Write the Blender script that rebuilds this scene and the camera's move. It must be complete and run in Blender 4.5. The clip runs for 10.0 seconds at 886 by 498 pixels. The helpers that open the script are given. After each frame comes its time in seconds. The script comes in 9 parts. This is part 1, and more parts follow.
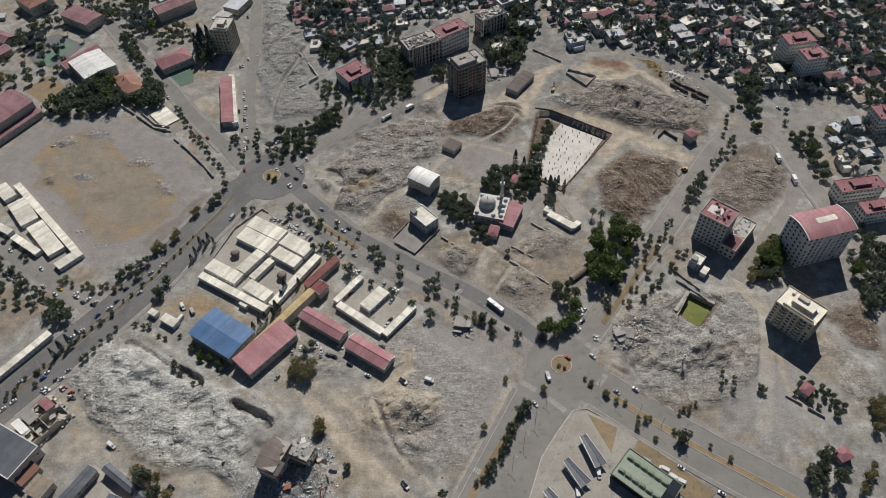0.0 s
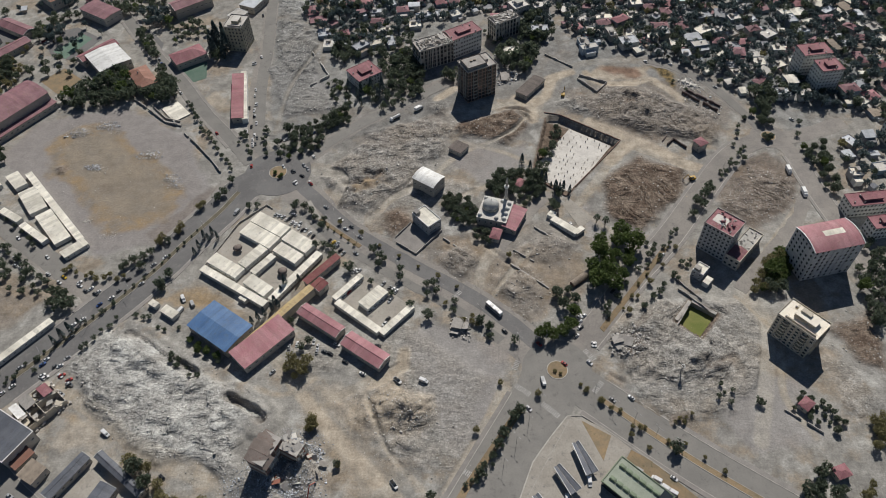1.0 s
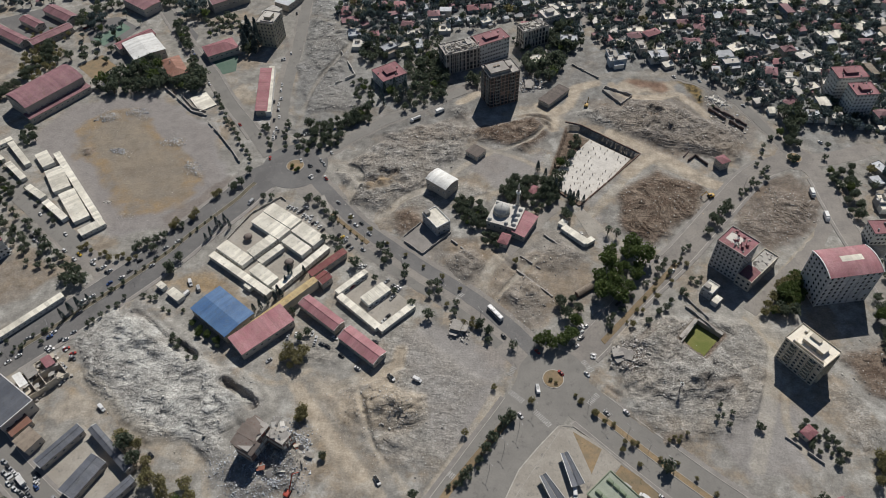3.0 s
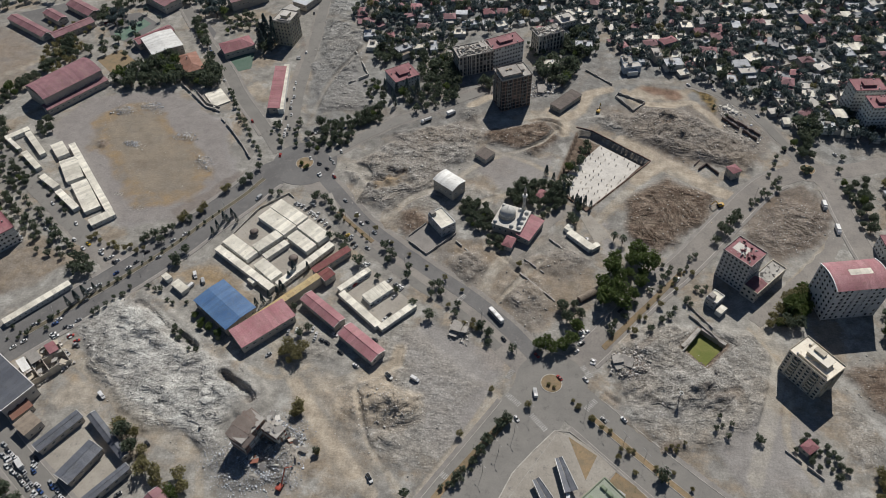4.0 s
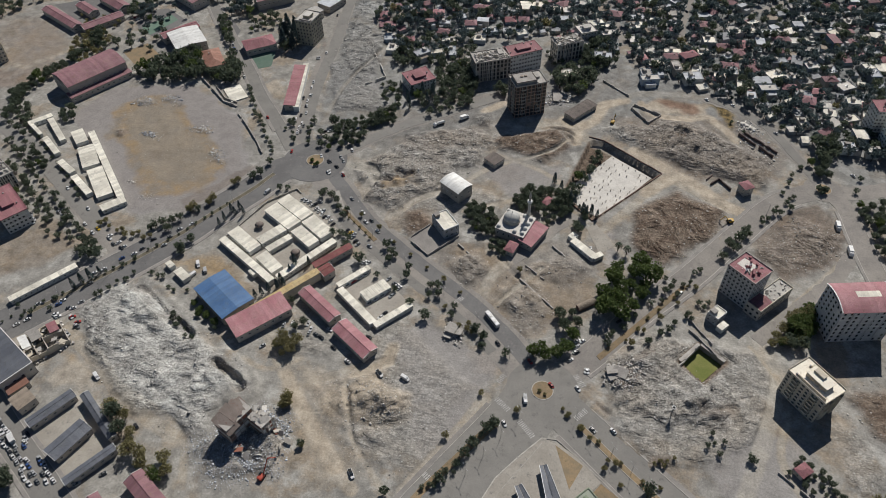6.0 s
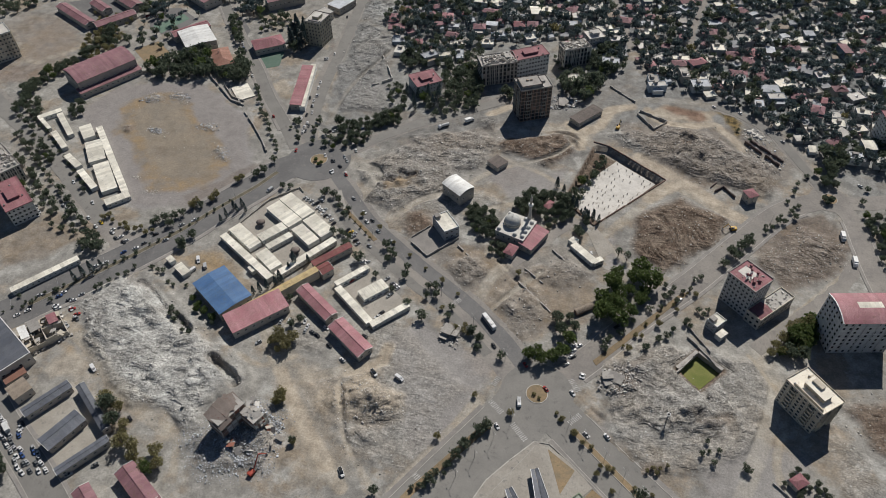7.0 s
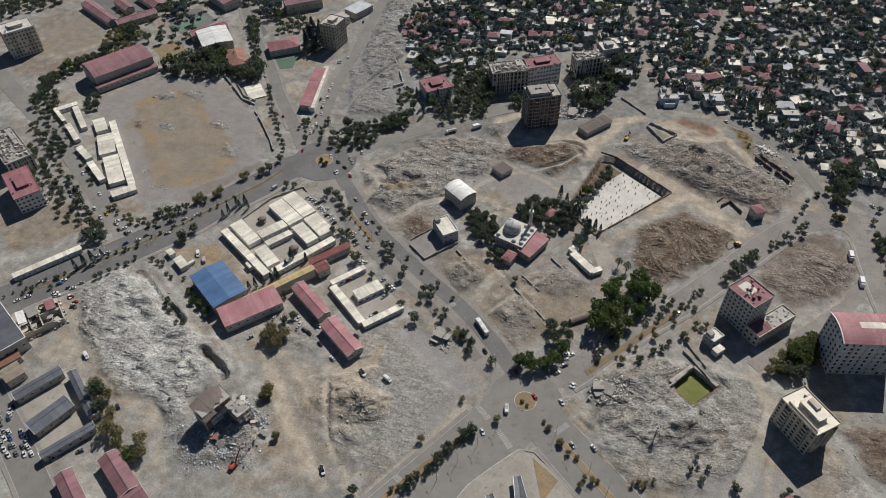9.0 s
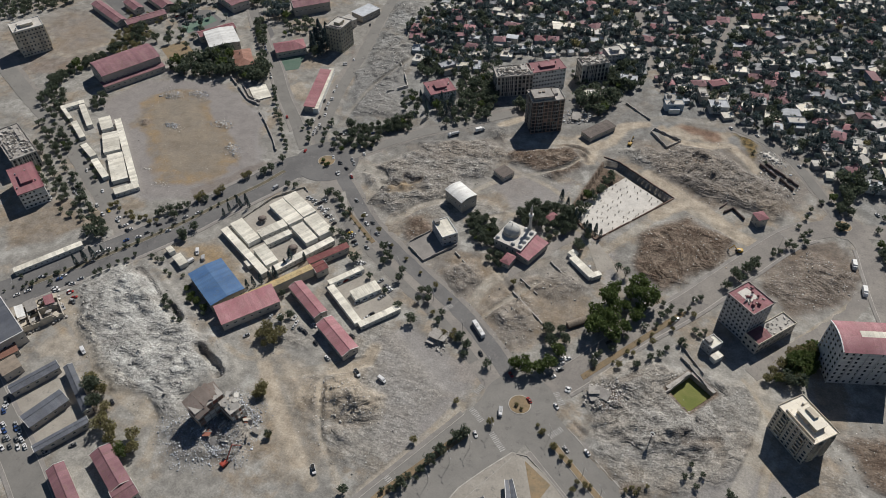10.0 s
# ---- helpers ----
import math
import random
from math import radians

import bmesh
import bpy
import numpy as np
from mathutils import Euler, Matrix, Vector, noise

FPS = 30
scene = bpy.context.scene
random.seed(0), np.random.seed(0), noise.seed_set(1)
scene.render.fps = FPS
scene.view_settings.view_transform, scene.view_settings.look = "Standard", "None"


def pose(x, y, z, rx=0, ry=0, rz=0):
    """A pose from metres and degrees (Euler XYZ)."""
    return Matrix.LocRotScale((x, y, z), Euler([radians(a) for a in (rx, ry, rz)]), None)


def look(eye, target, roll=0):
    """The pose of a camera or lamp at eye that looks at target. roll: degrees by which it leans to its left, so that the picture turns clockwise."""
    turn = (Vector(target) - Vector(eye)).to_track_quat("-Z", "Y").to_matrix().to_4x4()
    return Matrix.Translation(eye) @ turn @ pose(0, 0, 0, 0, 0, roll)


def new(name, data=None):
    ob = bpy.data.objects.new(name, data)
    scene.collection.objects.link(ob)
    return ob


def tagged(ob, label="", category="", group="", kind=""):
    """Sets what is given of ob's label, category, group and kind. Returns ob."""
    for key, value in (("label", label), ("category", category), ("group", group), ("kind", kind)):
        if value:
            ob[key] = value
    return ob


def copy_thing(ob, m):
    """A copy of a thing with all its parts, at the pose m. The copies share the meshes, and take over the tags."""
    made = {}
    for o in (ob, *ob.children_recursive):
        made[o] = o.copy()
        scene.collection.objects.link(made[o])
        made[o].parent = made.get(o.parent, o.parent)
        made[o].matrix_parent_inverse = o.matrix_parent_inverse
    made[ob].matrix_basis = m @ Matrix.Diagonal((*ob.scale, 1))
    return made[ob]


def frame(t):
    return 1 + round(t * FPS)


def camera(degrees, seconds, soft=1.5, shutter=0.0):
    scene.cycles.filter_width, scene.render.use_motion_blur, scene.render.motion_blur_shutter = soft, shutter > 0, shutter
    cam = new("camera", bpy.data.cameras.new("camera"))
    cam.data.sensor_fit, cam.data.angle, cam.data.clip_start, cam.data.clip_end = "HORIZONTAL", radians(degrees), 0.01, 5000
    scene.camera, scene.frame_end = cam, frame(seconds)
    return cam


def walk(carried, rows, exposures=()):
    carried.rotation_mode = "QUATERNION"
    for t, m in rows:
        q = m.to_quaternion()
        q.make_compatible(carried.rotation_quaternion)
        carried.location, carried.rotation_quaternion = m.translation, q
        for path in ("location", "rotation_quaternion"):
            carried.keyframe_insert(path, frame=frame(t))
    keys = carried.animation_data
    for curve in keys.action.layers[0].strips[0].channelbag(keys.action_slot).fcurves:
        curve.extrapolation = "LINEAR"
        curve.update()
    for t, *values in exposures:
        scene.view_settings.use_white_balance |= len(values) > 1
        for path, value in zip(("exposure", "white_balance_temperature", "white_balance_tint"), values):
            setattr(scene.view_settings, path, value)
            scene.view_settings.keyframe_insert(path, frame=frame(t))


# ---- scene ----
# ---------------------------------------------------------------- camera and its path
cam = camera(64.6, 10.0, soft=0.9)
METRES, EYE, TILT, LEAN, TURN = 98.0, 352.8, -50.28, 1.4, 0.0
ROWS = [
    (0.0, 0.0, 0.0, 0.0, -0.0, 0.0, 0.0),
    (0.5, 0.0545, 0.0059, -0.0138, 0.71, 0.22, -0.9),
    (1.0, 0.113, 0.0126, -0.0289, 1.49, 0.46, -1.87),
    (1.5, 0.1651, 0.0186, -0.042, 2.23, 0.65, -2.77),
    (2.0, 0.2191, 0.0256, -0.0576, 3.01, 0.88, -3.76),
    (2.5, 0.2685, 0.0326, -0.0727, 3.75, 1.07, -4.67),
    (4.0, 0.4201, 0.0545, -0.1092, 6.03, 1.58, -7.48),
    (4.5, 0.4671, 0.0628, -0.121, 6.71, 1.72, -8.35),
    (5.0, 0.5177, 0.0733, -0.1323, 7.35, 1.89, -9.14),
    (5.5, 0.5631, 0.0837, -0.1419, 7.85, 2.07, -9.78),
    (7.0, 0.7005, 0.1192, -0.167, 9.38, 2.59, -11.8),
    (7.5, 0.7424, 0.1326, -0.1733, 9.85, 2.74, -12.41),
    (8.0, 0.7872, 0.1473, -0.179, 10.36, 2.93, -13.04),
    (8.5, 0.8279, 0.1613, -0.1839, 10.81, 3.08, -13.61),
    (9.0, 0.8718, 0.1775, -0.1892, 11.25, 3.25, -14.16),
    (9.5, 0.9106, 0.1925, -0.1938, 11.66, 3.41, -14.65),
    (10.0, 0.9513, 0.2087, -0.2003, 12.1, 3.6, -15.17),
]
walk(cam, [(t, pose(0, 0, EYE, TILT, LEAN, TURN) @ pose(METRES * x, METRES * y, METRES * z, 90 + pitch, roll, yaw)) for t, x, y, z, yaw, pitch, roll in ROWS])

# ---------------------------------------------------------------- world, sun, exposure
SUN_EL, SUN_AZ = 46.0, 9.0       # the sun stands beyond the town, slightly to the right of north
world = bpy.data.worlds.new("sky")
scene.world = world
world.use_nodes = True
wt = world.node_tree
sky = wt.nodes.new("ShaderNodeTexSky")
sky.sky_type, sky.sun_disc = "NISHITA", False
sky.sun_elevation, sky.sun_rotation = radians(SUN_EL), radians(SUN_AZ)
sky.ozone_density, sky.dust_density = 4.0, 0.3
wt.links.new(sky.outputs[0], wt.nodes["Background"].inputs[0])
wt.nodes["Background"].inputs[1].default_value = 0.046
sun = new("sun", bpy.data.lights.new("sun", "SUN"))
sun.data.energy, sun.data.angle, sun.data.color = 5.0, radians(0.5), (1.0, 0.952, 0.887)
sa, se = radians(SUN_AZ), radians(SUN_EL)
sun.matrix_world = look((math.sin(sa) * math.cos(se) * 900, math.cos(sa) * math.cos(se) * 900 + 300, math.sin(se) * 900), (0, 300, 0))
scene.view_settings.exposure = -0.24

# ---------------------------------------------------------------- materials


def shader(name, rough=0.85, metal=0.0):
    m = bpy.data.materials.new(name)
    m.use_nodes = True
    b = m.node_tree.nodes["Principled BSDF"]
    b.inputs["Roughness"].default_value, b.inputs["Metallic"].default_value = rough, metal
    b.inputs["Specular IOR Level"].default_value = 0.3
    return m, m.node_tree, b


def link(nt, a, b):
    nt.links.new(a, b)


def noise_fac(nt, scale, detail=4, rough=0.6, lo=0.35, hi=0.65, where="Object", kind="fBM"):
    c = nt.nodes.new("ShaderNodeTexCoord") if where == "Object" else nt.nodes.new("ShaderNodeNewGeometry")
    n = nt.nodes.new("ShaderNodeTexNoise")
    n.inputs["Scale"].default_value, n.inputs["Detail"].default_value, n.inputs["Roughness"].default_value = scale, detail, rough
    link(nt, c.outputs["Object" if where == "Object" else "Position"], n.inputs["Vector"])
    r = nt.nodes.new("ShaderNodeMapRange")
    r.inputs[1].default_value, r.inputs[2].default_value = lo, hi
    link(nt, n.outputs[0], r.inputs[0])
    return r.outputs[0]


def mix(nt, fac, a, b, mode="MIX"):
    m = nt.nodes.new("ShaderNodeMix")
    m.data_type, m.blend_type = "RGBA", mode
    for socket, v in ((m.inputs[0], fac), (m.inputs[6], a), (m.inputs[7], b)):
        if isinstance(v, (int, float)):
            socket.default_value = v
        elif isinstance(v, tuple):
            socket.default_value = (*v, 1.0)
        else:
            link(nt, v, socket)
    return m.outputs[2]


def bump(nt, b, fac, strength, dist):
    n = nt.nodes.new("ShaderNodeBump")
    n.inputs["Strength"].default_value, n.inputs["Distance"].default_value = strength, dist
    link(nt, fac, n.inputs["Height"])
    link(nt, n.outputs[0], b.inputs["Normal"])


def vary(nt, colour, low=0.75, high=1.2, pieces=False):
    """Brightness that differs from object to object, or from piece to piece of a joined mesh."""
    o = nt.nodes.new("ShaderNodeNewGeometry" if pieces else "ShaderNodeObjectInfo")
    r = nt.nodes.new("ShaderNodeMapRange")
    r.inputs[3].default_value, r.inputs[4].default_value = low, high
    link(nt, o.outputs["Random Per Island" if pieces else "Random"], r.inputs[0])
    return mix(nt, 1.0, colour, r.outputs[0], "MULTIPLY")


def surface(name, a, b, big=0.15, fine=2.0, rough=0.85, metal=0.0, spread=(0.8, 1.15), relief=0.1, where="Position", dark=None, pieces=False, contrast=0.2, sheets=0.0):
    """A weathered surface: broad patches of two colours, fine grain and a little relief."""
    m, nt, bs = shader(name, rough, metal)
    col = mix(nt, noise_fac(nt, big, 5, 0.65, 0.38, 0.62, where), a, b)
    grain = noise_fac(nt, fine, 7, 0.72, 0.2, 0.8, where)
    col = mix(nt, contrast, col, grain, "OVERLAY")
    if dark:
        col = mix(nt, noise_fac(nt, big * 3.3, 6, 0.75, 0.56, 0.68, where), col, dark)
    if sheets:
        col = sheet_tone(nt, col, sheets, 0.8, 1.1)
    col = vary(nt, col, *spread, pieces)
    link(nt, col, bs.inputs["Base Color"])
    if relief:
        bump(nt, bs, grain, 0.6, relief)
    return m


def sheet_tone(nt, col, width, low, high):
    """Each sheet or panel along the roof takes a tone of its own."""
    c = nt.nodes.new("ShaderNodeTexCoord")
    x = nt.nodes.new("ShaderNodeSeparateXYZ")
    link(nt, c.outputs["Object"], x.inputs[0])
    k = nt.nodes.new("ShaderNodeMath")
    k.operation = "DIVIDE"
    k.inputs[1].default_value = width
    link(nt, x.outputs[0], k.inputs[0])
    f = nt.nodes.new("ShaderNodeMath")
    f.operation = "FLOOR"
    link(nt, k.outputs[0], f.inputs[0])
    w = nt.nodes.new("ShaderNodeTexWhiteNoise")
    w.noise_dimensions = "1D"
    link(nt, f.outputs[0], w.inputs["W"])
    r = nt.nodes.new("ShaderNodeMapRange")
    r.inputs[3].default_value, r.inputs[4].default_value = low, high
    link(nt, w.outputs["Value"], r.inputs[0])
    return mix(nt, 1.0, col, r.outputs[0], "MULTIPLY")


def ribbed(name, a, b, pitch, rough=0.5, dark=(0.2, 0.12, 0.09), spread=(0.85, 1.1)):
    """Sheet or tile roofing: fine ridges down the slope, streaks and stains."""
    m, nt, bs = shader(name, rough)
    c = nt.nodes.new("ShaderNodeTexCoord")
    wv = nt.nodes.new("ShaderNodeTexWave")
    wv.inputs["Scale"].default_value, wv.inputs["Distortion"].default_value = pitch, 0.3
    link(nt, c.outputs["Object"], wv.inputs["Vector"])
    col = mix(nt, noise_fac(nt, 0.12, 5, 0.65, 0.35, 0.65), a, b)
    col = mix(nt, noise_fac(nt, 0.5, 6, 0.75, 0.52, 0.72), col, dark)
    col = mix(nt, 0.18, col, wv.outputs[0], "OVERLAY")
    col = sheet_tone(nt, col, 1.8, 0.88, 1.1)
    link(nt, vary(nt, col, *spread), bs.inputs["Base Color"])
    bump(nt, bs, wv.outputs[0], 0.3, 0.05)
    return m


RED_TILE = ribbed("red_roofing", (0.25, 0.102, 0.118), (0.305, 0.152, 0.165), 4.0, 0.75)
PINK_TILE = ribbed("pink_roofing", (0.355, 0.158, 0.178), (0.42, 0.232, 0.245), 4.0, 0.75, (0.27, 0.15, 0.13))
DARK_TILE = ribbed("dark_red_roofing", (0.17, 0.05, 0.052), (0.21, 0.075, 0.07), 4.0, 0.7)
ORANGE_TILE = ribbed("orange_roofing", (0.25, 0.125, 0.092), (0.30, 0.17, 0.13), 4.0, 0.8)
PLUM_TILE = ribbed("plum_roofing", (0.205, 0.10, 0.118), (0.275, 0.155, 0.168), 3.0, 0.7)
WHITE_SHEET = ribbed("white_sheet", (0.78, 0.78, 0.75), (0.66, 0.66, 0.64), 2.0, 0.45, (0.5, 0.47, 0.42))
BLUE_SHEET = ribbed("blue_sheet", (0.075, 0.16, 0.33), (0.11, 0.21, 0.38), 2.0, 0.5, (0.10, 0.15, 0.24))
SLATE_SHEET = ribbed("slate_sheet", (0.11, 0.12, 0.145), (0.15, 0.16, 0.18), 2.5, 0.5, (0.09, 0.09, 0.10))
TAN_SHEET = ribbed("tan_sheet", (0.30, 0.25, 0.20), (0.24, 0.20, 0.16), 2.0, 0.8, (0.16, 0.13, 0.10))
TEAL_SHEET = ribbed("teal_sheet", (0.35, 0.55, 0.52), (0.45, 0.60, 0.56), 2.0, 0.5, (0.25, 0.4, 0.38))
GREEN_SHEET = ribbed("green_sheet", (0.20, 0.26, 0.17), (0.26, 0.30, 0.21), 1.5, 0.6, (0.14, 0.18, 0.12))
YELLOW_SHEET = ribbed("yellow_sheet", (0.44, 0.32, 0.15), (0.50, 0.40, 0.22), 2.0, 0.6, (0.30, 0.2, 0.1))
PREFAB_ROOF = surface("prefab_roof", (0.83, 0.795, 0.69), (0.65, 0.615, 0.525), 0.12, 1.5, 0.7, dark=(0.42, 0.40, 0.36), spread=(0.9, 1.08), relief=0.03, sheets=2.4)
PREFAB_WALL = surface("prefab_wall", (0.70, 0.70, 0.66), (0.6, 0.6, 0.57), 0.3, 3.0, 0.6, relief=0.01)
PLASTER = surface("pale_plaster", (0.50, 0.46, 0.40), (0.40, 0.37, 0.33), 0.2, 2.0, relief=0.02)
CREAM = surface("cream_plaster", (0.62, 0.56, 0.45), (0.50, 0.45, 0.37), 0.2, 2.0, relief=0.02)
# Render grey leans to blue, painting in some of the village's distance haze.
GREY_WALL = surface("grey_render", (0.36, 0.37, 0.385), (0.30, 0.31, 0.325), 0.2, 2.0, relief=0.02)
PALE_WALL = surface("pale_grey_render", (0.50, 0.50, 0.50), (0.42, 0.42, 0.43), 0.2, 2.0, relief=0.02)
BLUE_WALL = surface("blue_grey_render", (0.34, 0.40, 0.46), (0.27, 0.32, 0.37), 0.2, 2.0, relief=0.02)
OLIVE = surface("olive_render", (0.43, 0.395, 0.29), (0.35, 0.32, 0.25), 0.2, 2.0, relief=0.02)
DARK_INFILL = surface("dark_bare_infill", (0.15, 0.115, 0.105), (0.10, 0.08, 0.075), 0.3, 2.5, relief=0.02)
BROWN_SHEET = ribbed("brown_grey_sheet", (0.17, 0.145, 0.13), (0.13, 0.11, 0.10), 2.0, 0.85, (0.10, 0.085, 0.075))
BROWN_WALL = surface("brown_brick_infill", (0.26, 0.17, 0.13), (0.20, 0.14, 0.12), 0.3, 2.5, relief=0.02)
RED_BRICK = surface("red_brick", (0.30, 0.13, 0.09), (0.24, 0.11, 0.085), 0.4, 3.0, relief=0.02)
CONCRETE = surface("concrete", (0.40, 0.38, 0.35), (0.30, 0.28, 0.26), 0.2, 2.0, dark=(0.2, 0.19, 0.17), relief=0.03)
# Blue in these screed greys paints haze over the far roofs.
SCREED = surface("hazed_roof_screed", (0.46, 0.48, 0.505), (0.35, 0.368, 0.39), 0.2, 2.0, dark=(0.24, 0.245, 0.26), relief=0.02, spread=(0.7, 1.35))
CREAM_ROOF = surface("cream_roof", (0.80, 0.75, 0.64), (0.70, 0.65, 0.55), 0.12, 1.5, dark=(0.46, 0.40, 0.31), relief=0.02)
SLAB_WHITE = surface("pale_slab", (0.60, 0.575, 0.53), (0.47, 0.45, 0.415), 0.1, 1.2, dark=(0.36, 0.33, 0.29), relief=0.02)
WHITE_PAINT = surface("white_paint", (0.75, 0.75, 0.74), (0.62, 0.62, 0.6), 0.8, 4.0, 0.6, relief=0)
PALE_DEBRIS = surface("pale_rubble", (0.58, 0.60, 0.63), (0.36, 0.38, 0.41), 1.2, 4.0, spread=(0.35, 1.35), relief=0.05, pieces=True)
WORN_PAINT = surface("worn_road_paint", (0.48, 0.47, 0.45), (0.27, 0.265, 0.255), 0.8, 3.0, relief=0)
DEBRIS = surface("broken_masonry", (0.50, 0.48, 0.455), (0.32, 0.30, 0.275), 1.2, 4.0, spread=(0.55, 1.5), relief=0.05, pieces=True)
CLODS = surface("earth_clods", (0.40, 0.34, 0.26), (0.30, 0.25, 0.19), 1.2, 4.0, spread=(0.6, 1.4), relief=0.05, pieces=True)
YARD = surface("worn_yard", (0.30, 0.276, 0.24), (0.36, 0.335, 0.295), 0.08, 1.0, 0.9, dark=(0.19, 0.18, 0.17), spread=(0.95, 1.05), relief=0.01)
ASPHALT = surface("asphalt", (0.138, 0.135, 0.134), (0.175, 0.172, 0.168), 0.05, 1.0, 0.9, dark=(0.21, 0.20, 0.19), spread=(0.95, 1.05), relief=0.01)
WORN_ROAD = surface("worn_asphalt", (0.192, 0.185, 0.172), (0.226, 0.217, 0.20), 0.06, 1.0, 0.9, dark=(0.145, 0.139, 0.131), spread=(0.95, 1.05), relief=0.01, contrast=0.12)
DUSTY = surface("dusty_asphalt", (0.22, 0.205, 0.19), (0.28, 0.26, 0.235), 0.05, 0.8, 0.95, dark=(0.17, 0.16, 0.15), spread=(0.95, 1.05), relief=0.01)
PAVING = surface("pavement_slabs", (0.27, 0.252, 0.235), (0.22, 0.207, 0.193), 0.15, 1.5, spread=(0.95, 1.05), relief=0.01)
KERB = surface("kerb_stone", (0.44, 0.42, 0.38), (0.34, 0.32, 0.29), 0.3, 2.0, relief=0)
VERGE = surface("dry_verge", (0.27, 0.195, 0.115), (0.20, 0.16, 0.105), 0.15, 1.5, relief=0.05, dark=(0.12, 0.11, 0.06))
TERMINAL_ROOF = surface("terminal_roof", (0.30, 0.33, 0.27), (0.24, 0.27, 0.22), 0.1, 1.5, relief=0.02)
RUIN_ROOF = surface("charred_roof", (0.17, 0.142, 0.125), (0.215, 0.18, 0.16), 0.2, 1.5, dark=(0.16, 0.085, 0.075), relief=0.05)
HEDGE_SOIL = surface("hedge_soil", (0.10, 0.092, 0.066), (0.15, 0.13, 0.095), 0.2, 1.5, relief=0.05)
GRASS = surface("grass", (0.145, 0.17, 0.042), (0.20, 0.205, 0.065), 0.1, 1.5, relief=0.04)
COURT = surface("court_surface", (0.10, 0.17, 0.13), (0.14, 0.2, 0.16), 0.1, 1.5, relief=0)
def foliage(name, a, b):
    """Leaves that let part of the sunlight through."""
    m = surface(name, a, b, 0.5, 3.0, 0.7, spread=(0.72, 1.22), relief=0, pieces=True, contrast=0.1)
    nt = m.node_tree
    bs = nt.nodes["Principled BSDF"]
    tr, both = nt.nodes.new("ShaderNodeBsdfTranslucent"), nt.nodes.new("ShaderNodeMixShader")
    link(nt, bs.inputs["Base Color"].links[0].from_socket, tr.inputs["Color"])
    both.inputs[0].default_value = 0.45
    link(nt, bs.outputs[0], both.inputs[1])
    link(nt, tr.outputs[0], both.inputs[2])
    link(nt, both.outputs[0], nt.nodes["Material Output"].inputs["Surface"])
    return m


LEAVES = [foliage(*v) for v in (
    # Needles are tinted blue, painting haze into the distant trees.
    ("leaves", (0.084, 0.112, 0.078), (0.142, 0.166, 0.114)), ("hazed_needles", (0.072, 0.102, 0.108), (0.112, 0.148, 0.15)),
    ("dry_leaves", (0.20, 0.19, 0.092), (0.28, 0.25, 0.13)), ("fresh_leaves", (0.085, 0.125, 0.042), (0.13, 0.17, 0.058)))]
BARK = surface("bark", (0.12, 0.09, 0.06), (0.08, 0.06, 0.045), 1.0, 5.0, relief=0.02)
BLACK = surface("dark_rubber", (0.02, 0.02, 0.02), (0.03, 0.03, 0.03), 1.0, 5.0, relief=0)
STEEL = surface("painted_steel", (0.35, 0.35, 0.35), (0.28, 0.28, 0.28), 1.0, 5.0, 0.5, 0.4, relief=0)
RED_STEEL = surface("red_machine_paint", (0.45, 0.08, 0.05), (0.35, 0.07, 0.05), 1.0, 5.0, 0.5, relief=0)
YELLOW_STEEL = surface("yellow_machine_paint", (0.55, 0.33, 0.04), (0.45, 0.28, 0.05), 1.0, 5.0, 0.5, relief=0)
LEAD = surface("lead_dome", (0.60, 0.60, 0.57), (0.48, 0.48, 0.46), 0.4, 3.0, 0.6, 0.0, relief=0.01)


def glass():
    m, nt, b = shader("dark_window_glass", 0.12)
    b.inputs["Base Color"].default_value = (0.025, 0.03, 0.035, 1)
    b.inputs["Specular IOR Level"].default_value = 0.5
    return m


GLASS = glass()
CARS = []
for nm, c in (("white", (0.72, 0.72, 0.72)), ("silver", (0.42, 0.43, 0.44)), ("black", (0.025, 0.025, 0.03)), ("grey", (0.14, 0.145, 0.15)), ("red", (0.35, 0.03, 0.025)), ("blue", (0.04, 0.09, 0.25)), ("yellow", (0.6, 0.4, 0.03))):
    m, nt, b = shader(nm + "_car_paint", 0.3)
    link(nt, mix(nt, noise_fac(nt, 1.5, 3), c, tuple(v * 0.8 + 0.02 for v in c)), b.inputs["Base Color"])
    CARS.append((nm, m))

# ---------------------------------------------------------------- ground sheet
rng = np.random.default_rng(7)
PERM = rng.random((256, 256))


def lattice(x, y):
    """Smooth value noise on arrays, 0 to 1."""
    i, j = np.floor(x).astype(int), np.floor(y).astype(int)
    u, v = x - i, y - j
    u, v = u * u * (3 - 2 * u), v * v * (3 - 2 * v)
    a, b = PERM[i & 255, j & 255], PERM[(i + 1) & 255, j & 255]
    c, d = PERM[i & 255, (j + 1) & 255], PERM[(i + 1) & 255, (j + 1) & 255]
    return (a * (1 - u) + b * u) * (1 - v) + (c * (1 - u) + d * u) * v


def fractal(x, y, size, octaves=4, ridged=False):
    total, amp, norm = 0.0, 1.0, 0.0
    for k in range(octaves):
        n = lattice(x / size + 17.3 * k, y / size + 5.7 * k)
        total = total + amp * (1 - np.abs(2 * n - 1) if ridged else n)
        norm, amp, size = norm + amp, amp * 0.55, size * 0.47
    return total / norm


